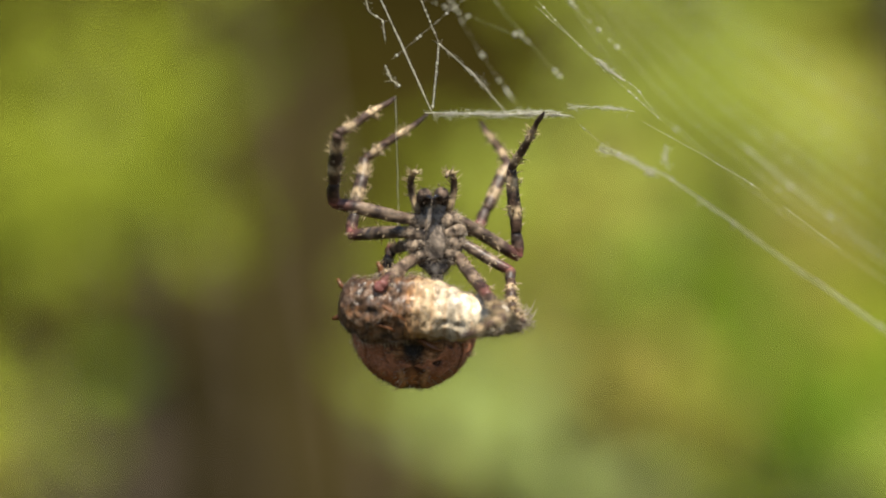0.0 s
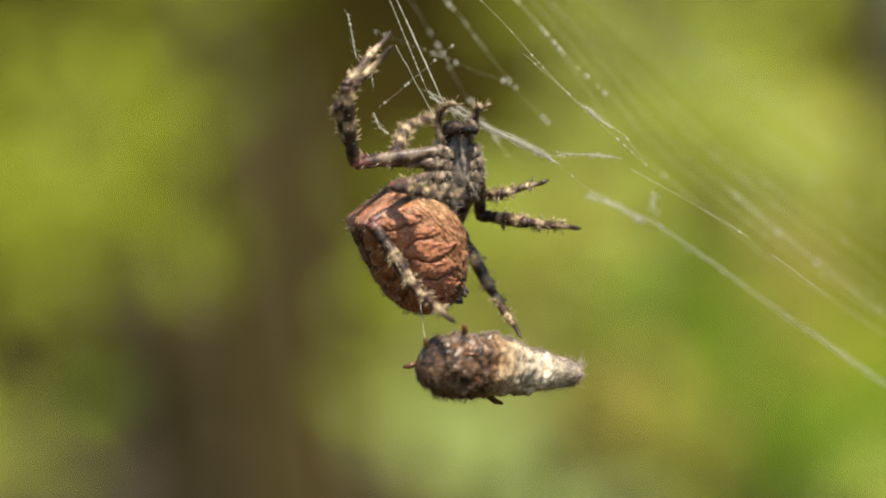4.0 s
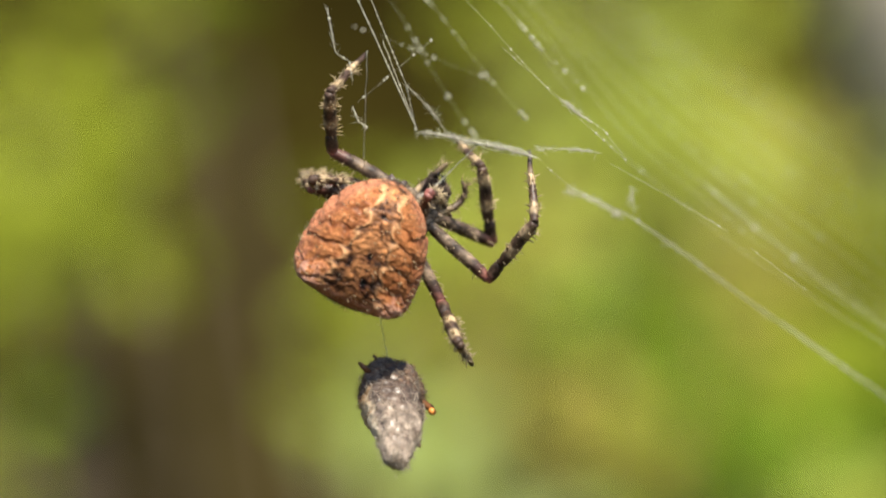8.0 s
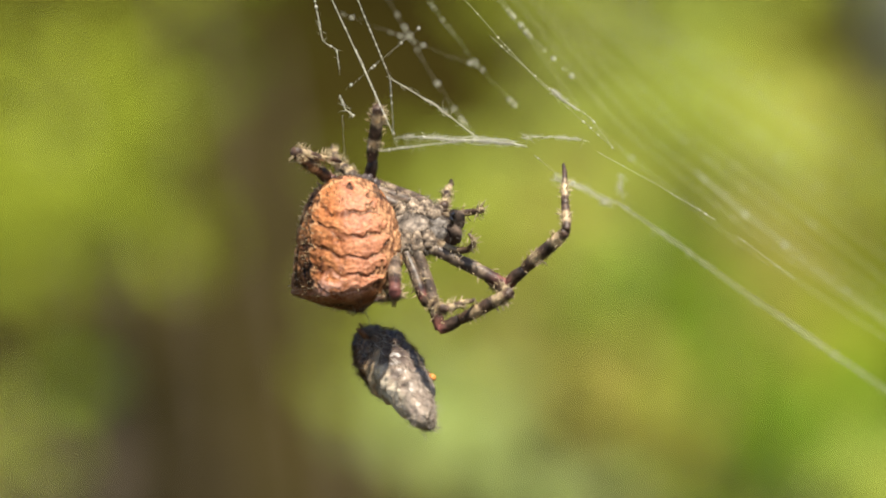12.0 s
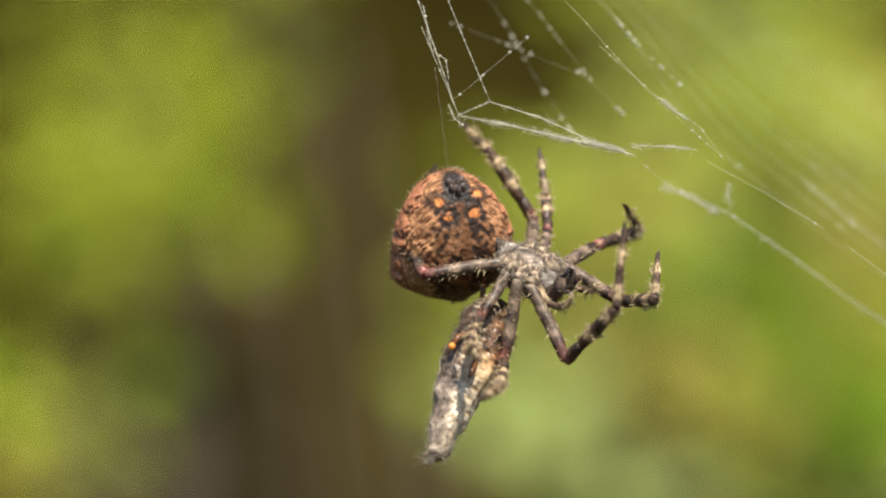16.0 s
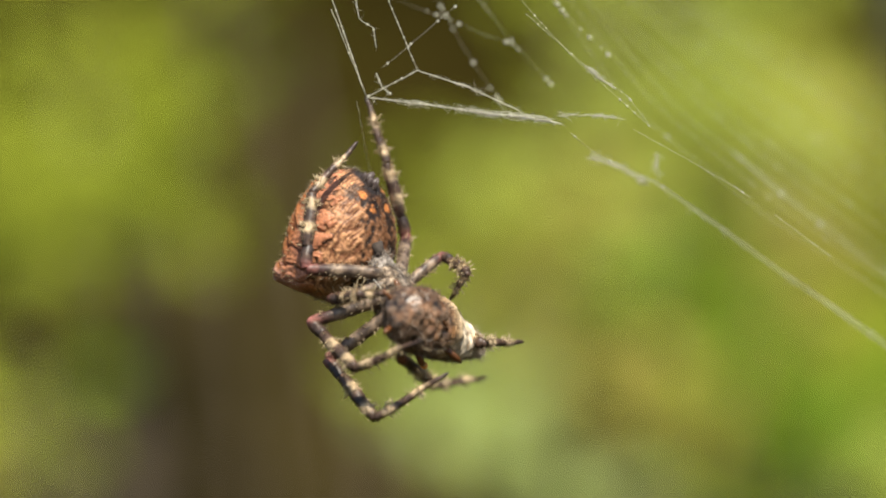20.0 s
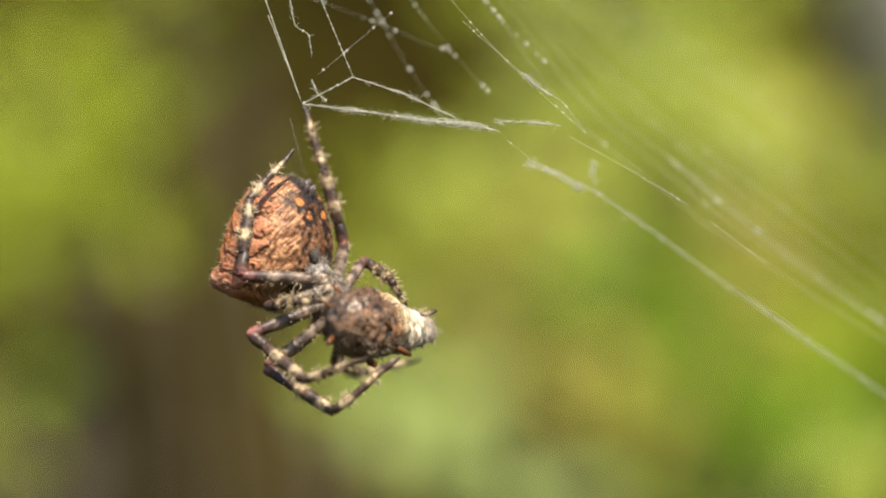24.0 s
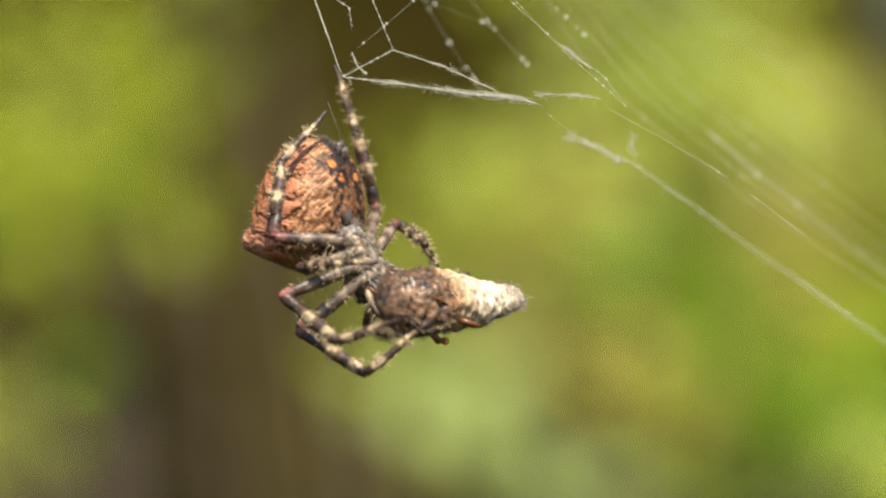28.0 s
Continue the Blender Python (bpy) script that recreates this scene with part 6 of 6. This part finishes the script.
put("web", 7.5, 22.24, -0.41, 5.76)
put("node", 7.5, -20.35, 5.93)
put("web", 8, 22.73, -0.37, 7.8)
put("node", 8, -20.10, 5.85)
put("web", 8.5, 22.52, -0.39, 8.82)
put("node", 8.5, -20.40, 6.40)
put("web", 9, 23.38, -0.21, 7)
put("node", 9, -20.70, 6.95)
put("web", 9.5, 22.57, -0.12, 6.45)
put("node", 9.5, -21.08, 6.70)
put("web", 10, 21.53, -0.09, 5.82)
put("node", 10, -21.45, 6.45)
put("web", 10.5, 20.55, -0.1, 5.9)
put("node", 10.5, -21.18, 5.58)
put("web", 11, 19.02, -0.2, 6.57)
put("node", 11, -20.90, 4.70)
put("web", 11.5, 19.15, -0.15, 6.63)
put("node", 11.5, -20.95, 4.49)
put("web", 13.5, 18.6, -0.16, 6.02)
put("node", 13.5, -21.15, 3.65)
put("web", 14, 18.17, -0.22, 5.4)
put("node", 14, -23.90, 6.55)
put("web", 14.5, 17.22, -0.3, 2.82)
put("node", 14.5, -23.98, 6.00)
put("web", 15, 17.15, -0.24, 1.2)
put("node", 15, -24.05, 5.45)
put("web", 15.2, 17.84, -0.21, 2.2)
put("node", 15.2, -24.23, 5.76)
put("web", 15.4, 19.61, 0.09, 3.8)
put("node", 15.4, -24.41, 6.07)
put("web", 15.5, 20.49, 0.3, 4.6)
put("node", 15.5, -24.50, 6.23)
put("web", 16, 21.53, 0.35, 5.07)
put("node", 16, -24.95, 7.00)
put("web", 16.5, 21.89, 0.58, 6.35)
put("node", 16.5, -25.73, 6.90)
put("web", 17, 21.06, 0.36, 7.15)
put("node", 17, -26.50, 6.80)
put("web", 17.5, 20.15, 0.07, 6.75)
put("node", 17.5, -26.68, 6.65)
put("web", 18, 20.03, 0.05, 7.92)
put("node", 18, -26.85, 6.50)
put("web", 18.5, 19.72, -0.02, 8.27)
put("node", 18.5, -26.80, 6.31)
put("web", 19, 19.98, 0.06, 8.72)
put("node", 19, -26.75, 6.12)
put("web", 19.5, 18.88, -0.21, 7.8)
put("node", 19.5, -26.70, 5.94)
put("web", 20, 19.85, 0, 7.8)
put("node", 20, -26.65, 5.75)
put("web", 20.5, 19.54, -0.06, 8.42)
put("node", 20.5, -26.65, 5.75)
put("web", 21, 20.23, 0.13, 8.87)
put("node", 21, -26.65, 5.75)
put("web", 21.5, 19.75, -0.02, 7.8)
put("node", 21.5, -26.65, 5.75)
put("web", 23.5, 19.95, 0.03, 7.8)
put("node", 23.5, -26.65, 5.75)
put("web", 24, 18.71, -0.24, 7.5)
put("node", 24, -26.65, 5.75)
put("web", 24.5, 20.61, 0.21, 7.72)
put("node", 24.5, -26.65, 5.75)
put("web", 25, 19.65, -0.05, 7.8)
put("node", 25, -26.65, 5.75)
put("web", 25.5, 18.99, -0.19, 7.7)
put("node", 25.5, -26.65, 5.75)
put("web", 26, 20.23, 0.08, 6.57)
put("node", 26, -26.65, 5.75)
put("web", 26.5, 19.83, -0.04, 5.7)
put("node", 26.5, -26.65, 5.75)
put("web", 26.9, 20.92, 0.32, 8.07)
put("node", 26.9, -26.65, 5.75)
put("web", 27, 20.57, 0.2, 8)
put("node", 27, -26.65, 5.75)
put("web", 27.5, 19.94, 0.02, 7.87)
put("node", 27.5, -26.65, 5.75)
put("web", 28, 19.42, -0.07, 8.7)
put("node", 28, -26.65, 5.75)
put("line", 0, -4.82, -0.99, 13.16, -4.53, -1.01, -1.55)
put("line", 0.5, -4.39, -1.03, 12.93, -3.94, -1.02, 0.85)
put("line", 1, -5.26, -1, 12.86, -4.67, -0.99, 3.39)
put("line", 1.5, -5.27, -0.97, 12.93, -3.63, -0.95, 0.47)
put("line", 2, -4.23, -1.02, 13.33, -1.54, -0.99, -2.12)
put("line", 2.5, -4.77, -1.07, 13.28, -2.18, -1.01, 2.32)
put("line", 3, -6.86, -1.04, 13.58, -4.37, -1.02, 7.1)
put("line", 3.3, -5.55, -1.05, 15.75, -1.34, -1.02, 6.65)
put("line", 3.5, -4.68, -1.06, 17.2, 0.68, -1.01, 6.36)
put("line", 3.6, -4.41, -1.07, 17.7, 1.53, -1.01, 5.99)
put("line", 4, -3.32, -1.09, 19.74, 4.9, -1.03, 4.54)
put("line", 4.5, -3.7, -1.21, 21.68, 4.53, -1.05, 5.73)
put("line", 6.5, -3.52, -1.25, 21.06, -1.23, -1.12, 11.49)
put("line", 7, -3.55, -1.23, 21.9, -1.8, -1.04, 7.44)
put("line", 7.5, -3.15, -1.15, 20.19, -2.52, -0.95, 5.99)
put("line", 8, -1.72, -1.11, 20.48, -2.21, -0.97, 6.53)
put("line", 8.5, -3.17, -0.97, 17.45, -3.44, -0.91, 6.6)
put("line", 9, -3.56, -1.05, 11.56, -3.61, -0.99, 3.84)
put("line", 9.5, -3.99, -1.07, 11.19, -3.64, -1.01, 4.46)
put("line", 10, -4.66, -1.07, 10.74, -3.91, -1.02, 5.01)
put("line", 10.5, -5.23, -1.06, 11.94, -4.86, -1.02, 5.58)
put("line", 11, -6.36, -0.97, 13.73, -6.36, -0.94, 6.75)
put("line", 11.5, -6.28, -0.98, 13.18, -6.25, -0.96, 6.5)
put("line", 13.5, -7.02, -0.93, 10.13, -6.87, -0.93, 4.65)
put("line", 14, -7.95, -0.88, 9.92, -7.7, -0.88, 4.93)
put("line", 14.5, -9.4, -0.8, 8.8, -9.17, -0.76, 3.07)
put("line", 15, -9.97, -0.86, 8.62, -9.77, -0.8, 2.14)
put("line", 15.2, -9.24, -0.92, 10.33, -8.88, -0.88, 3.35)
put("line", 15.4, -7.44, -1.06, 12.63, -6.92, -1.04, 5.16)
put("line", 15.5, -6.54, -1.06, 13.78, -5.94, -1.05, 6.06)
put("line", 16, -5.4, -1.05, 16.02, -4.41, -1.03, 7.05)
put("line", 16.5, -6.06, -1.04, 14.58, -5.23, -1.03, 8.1)
put("line", 17, -7.91, -1.07, 12.66, -7.27, -1.06, 8.67)
put("line", 17.5, -8.37, -1.05, 11.99, -7.48, -1.04, 7)
put("line", 18, -8.04, -1.01, 12.88, -6.9, -1.01, 6.9)
put("line", 18.5, -8.19, -0.97, 13.3, -7.11, -0.98, 7.25)
put("line", 19, -7.77, -0.97, 13.81, -6.75, -0.99, 7.7)
put("line", 19.5, -8.7, -0.87, 12.95, -7.74, -0.88, 6.78)
put("line", 20, -7.58, -1, 13.01, -6.68, -1, 6.78)
put("line", 20.5, -7.91, -0.94, 13.52, -7.01, -0.96, 7.48)
put("line", 21, -7.25, -0.98, 13.86, -6.34, -1, 8)
put("line", 21.5, -7.76, -0.99, 12.67, -6.84, -0.99, 7)
put("line", 23.5, -7.67, -1.01, 12.22, -6.73, -1.01, 7.3)
put("line", 24, -8.94, -0.85, 11.81, -7.99, -0.86, 7.08)
put("line", 24.5, -7.07, -1.06, 11.93, -6.12, -1.05, 7.38)
put("line", 25, -8.06, -0.98, 11.89, -7.1, -0.98, 7.53)
put("line", 25.5, -8.74, -0.89, 11.68, -7.78, -0.9, 7.5)
put("line", 26, -7.53, -1.07, 10.44, -6.56, -1.05, 6.45)
put("line", 26.5, -7.96, -1.05, 9.46, -6.98, -1.03, 5.66)
put("line", 26.9, -6.9, -1.05, 11.74, -5.91, -1.04, 8.08)
put("line", 27, -7.25, -1.05, 11.64, -6.27, -1.04, 8.02)
put("line", 27.5, -7.91, -1.01, 11.4, -6.92, -1.01, 7.97)
put("line", 28, -8.45, -0.91, 12.11, -7.46, -0.93, 8.87)
put("bare", 0, 0, -1, -0.15)
put("bare", 2.5, 0.1, -1, -0.1)
put("bare", 3, 0.2, -0.9, -0.1)
put("bare", 3.6, 0.2, -0.3, -0.9)
put("bare", 4, 0.1, -0.8, -0.5)
put("bare", 4.5, -0.35, -0.1, -0.9)
put("bare", 6.5, 0.1, -0.9, -0.35)
put("bare", 7, -0.5, -0.3, -0.6)
put("bare", 8, -0.55, 0.45, -0.7)
put("bare", 9, -0.6, 0.4, -0.7)
put("bare", 9.5, -0.2, -0.7, -0.4)
put("bare", 10, 0.1, -0.9, 0.3)
put("bare", 10.5, 0.1, -0.85, 0.2)
put("bare", 11, -0.5, 0.3, -0.8)
put("bare", 13.5, -0.75, -0.1, -0.5)
put("bare", 14, 0.6, 0.5, -0.5)
put("bare", 15, 0.65, 0.45, -0.4)
put("bare", 16, 0.8, 0.2, 0.35)
put("bare", 17, 0.6, -0.6, 0.5)
put("bare", 17.5, 0.6, -0.5, 0.3)
put("bare", 18, 0.55, -0.4, 0.3)
put("bare", 24, 0.5, -0.35, 0.3)
put("bare", 28, 0.2, -0.6, 0.4)


def at(who, t):
    rows = TRACK[who]
    ts = [r[0] for r in rows]
    k = min(max(int(np.searchsorted(ts, t, "right")) - 1, 0), len(rows) - 2)
    w = min(max((t - ts[k]) / (ts[k + 1] - ts[k]), 0.0), 1.0)
    return rows[k][1] * (1 - w) + rows[k + 1][1] * w


def basis(forward, dorsal):
    y = Vector(forward).normalized()
    z = Vector(dorsal)
    z = (z - y * z.dot(y)).normalized()
    m = Matrix((y.cross(z), y, z)).transposed()
    return m.to_quaternion()


def turned(who, t):
    """Place and turn of the trunk or the belly, gliding between its rows."""
    rows = TRACK[who]
    ts = [r[0] for r in rows]
    k = min(max(int(np.searchsorted(ts, t, "right")) - 1, 0), len(rows) - 2)
    w = min(max((t - ts[k]) / (ts[k + 1] - ts[k]), 0.0), 1.0)
    a, b = rows[k][1], rows[k + 1][1]
    q = basis(a[3:6], a[6:9]).slerp(basis(b[3:6], b[6:9]), w)
    return Matrix.LocRotScale(HUB + MM * Vector(a[:3] * (1 - w) + b[:3] * w), q, None)


class Swing:
    """Turns a +y axis from way to way with no spin of its own."""

    def __init__(self):
        self.q = None

    def to(self, way):
        way = Vector(way).normalized()
        if self.q is None:
            self.q = Vector((0, 1, 0)).rotation_difference(way)
        else:
            self.q = (self.q @ Vector((0, 1, 0))).rotation_difference(way) @ self.q
        return self.q.copy()


def motions():
    times = sorted({round(0.2 * k, 2) for k in range(141)} | {r[0] for rows in TRACK.values() for r in rows})
    trunk = {t: turned("trunk", t) for t in times}
    walk(spider, [(t, trunk[t]) for t in times])
    walk(limbs["abdomen"], [(t, trunk[t].inverted() @ turned("belly", t)) for t in times])
    for side in "RL":
        for n in (1, 2, 3, 4):
            who = side + str(n)
            x, y = HIPS[n]
            hip = Vector((x if side == "R" else -x, y, -14)) * U
            swings = [Swing() for _ in range(3)]
            rows = [[], [], []]
            for t in times:
                joints = at(who, t)
                p = hip.copy()
                for i in range(3):
                    way = Vector(joints[3 * i:3 * i + 3]) * MM - p
                    q = swings[i].to(way)
                    rows[i].append((t, Matrix.LocRotScale(p, q, None)))
                    p = p + way.normalized() * LENGTHS[n][i] * U
            for ob, path in zip(limbs[who], rows):
                walk(ob, path)
    rows = []
    for t in times:
        v = at("bundle", t)
        rows.append((t, Matrix.LocRotScale(HUB + MM * Vector(v[:3]), basis(v[3:6], at("bare", t)), None)))
    walk(prey, rows)
    path = []
    for t, m in rows:
        head = m @ Vector((0, -150 * U, 0))
        path.append((t, Matrix.LocRotScale(head, Vector((0, 0, 1)).rotation_difference((turned("belly", t).translation - head).normalized()), None)))
    walk(hang, path)
    walk(web, [(t, Matrix.Translation(HUB + MM * Vector(at("web", t)))) for t in times])
    ends = {"guy": [], "bar": [], "rise": [], "slope": [], "bridge": [], "fork": [], "tie": [], "hold": []}
    for t in times:
        nx, nz = at("node", t) * MM
        node = Vector((nx, 0, nz))
        # the guy line rises from the node past the fork
        lift = Vector((-62, 0, 175)).normalized() if t > 13.8 else Vector((-75, 0, 165)).normalized()
        ends["guy"].append((t, Matrix.LocRotScale(node, Vector((0, 0, 1)).rotation_difference(lift), None)))
        slew = np.interp(t, (0, 5.4, 6.5, 7, 9, 10, 10.8, 28), (24, 24, 24, 22, 20, 22, 24, 20))
        ends["tie"].append((t, Matrix.LocRotScale(node, Vector((0, 0, 1)).rotation_difference(Vector((-math.sin(radians(slew)), 0, math.cos(radians(slew))))), None)))
        # the bar turns about its far end and points at the node
        hook = Vector((-190, 0, 66)) * U
        along = (node - hook).normalized()
        tip = hook + along * 175 * U
        ends["bar"].append((t, Matrix.LocRotScale(hook, Vector((-1, 0, 0)).rotation_difference(along), None)))
        # a loose thread runs from the bar to the spider's back, else lies along the bar
        grip = hook + along * 105 * U
        pull = (trunk[t].translation - HUB - MM * Vector(at("web", t)) - grip).normalized()
        pull = along.lerp(pull, step(6.6, 7.3, t) * step(12.2, 11.5, t)).normalized()
        ends["hold"].append((t, Matrix.LocRotScale(grip, Vector((0, 0, 1)).rotation_difference(pull), None)))
        w = step(11.0, 14.0, t)
        crook = Vector((-420, 0, 194)).lerp(Vector((-442, 0, 160)), w) * U
        ends["rise"].append((t, Matrix.LocRotScale(crook, Vector((0, 0, 1)).rotation_difference(Vector((-62, 0, 150))), None)))
        seat = hook + along * float(np.interp(t, (0, 4.5, 6.8, 9.2, 11, 14), (105, 105, 150, 150, 95, 25))) * U
        way = seat - crook
        way = way + Vector((0, math.sqrt(max((195 * U) ** 2 - way.length_squared, 0)), 0))
        ends["slope"].append((t, Matrix.LocRotScale(crook, Vector((1, 0, 0)).rotation_difference(way.normalized()), None)))
        for key, root, long in (("bridge", tip, 178 * U), ("fork", crook, 116 * U)):
            way = node - root
            flat = min(way.length, long)
            way = way.normalized() * flat + Vector((0, math.sqrt(max(long * long - flat * flat, 0)), 0))
            ends[key].append((t, Matrix.LocRotScale(root, Vector((-1, 0, 0)).rotation_difference(way.normalized()), None)))
    walk(guy, ends["guy"])
    walk(bar, ends["bar"])
    walk(rise, ends["rise"])
    walk(slope, ends["slope"])
    walk(bridge, ends["bridge"])
    walk(fork, ends["fork"])
    walk(tie, ends["tie"])
    walk(hold, ends["hold"])
    rows = []
    for t in times:
        v = at("line", t)
        a, b = HUB + MM * Vector(v[:3]), HUB + MM * Vector(v[3:6])
        b = b + Vector((0, math.sqrt(max((310 * U) ** 2 - (b - a).length_squared, 0)), 0))
        rows.append((t, Matrix.LocRotScale(a, Vector((0, 0, -1)).rotation_difference((b - a).normalized()), None)))
    walk(drag, rows)


motions()
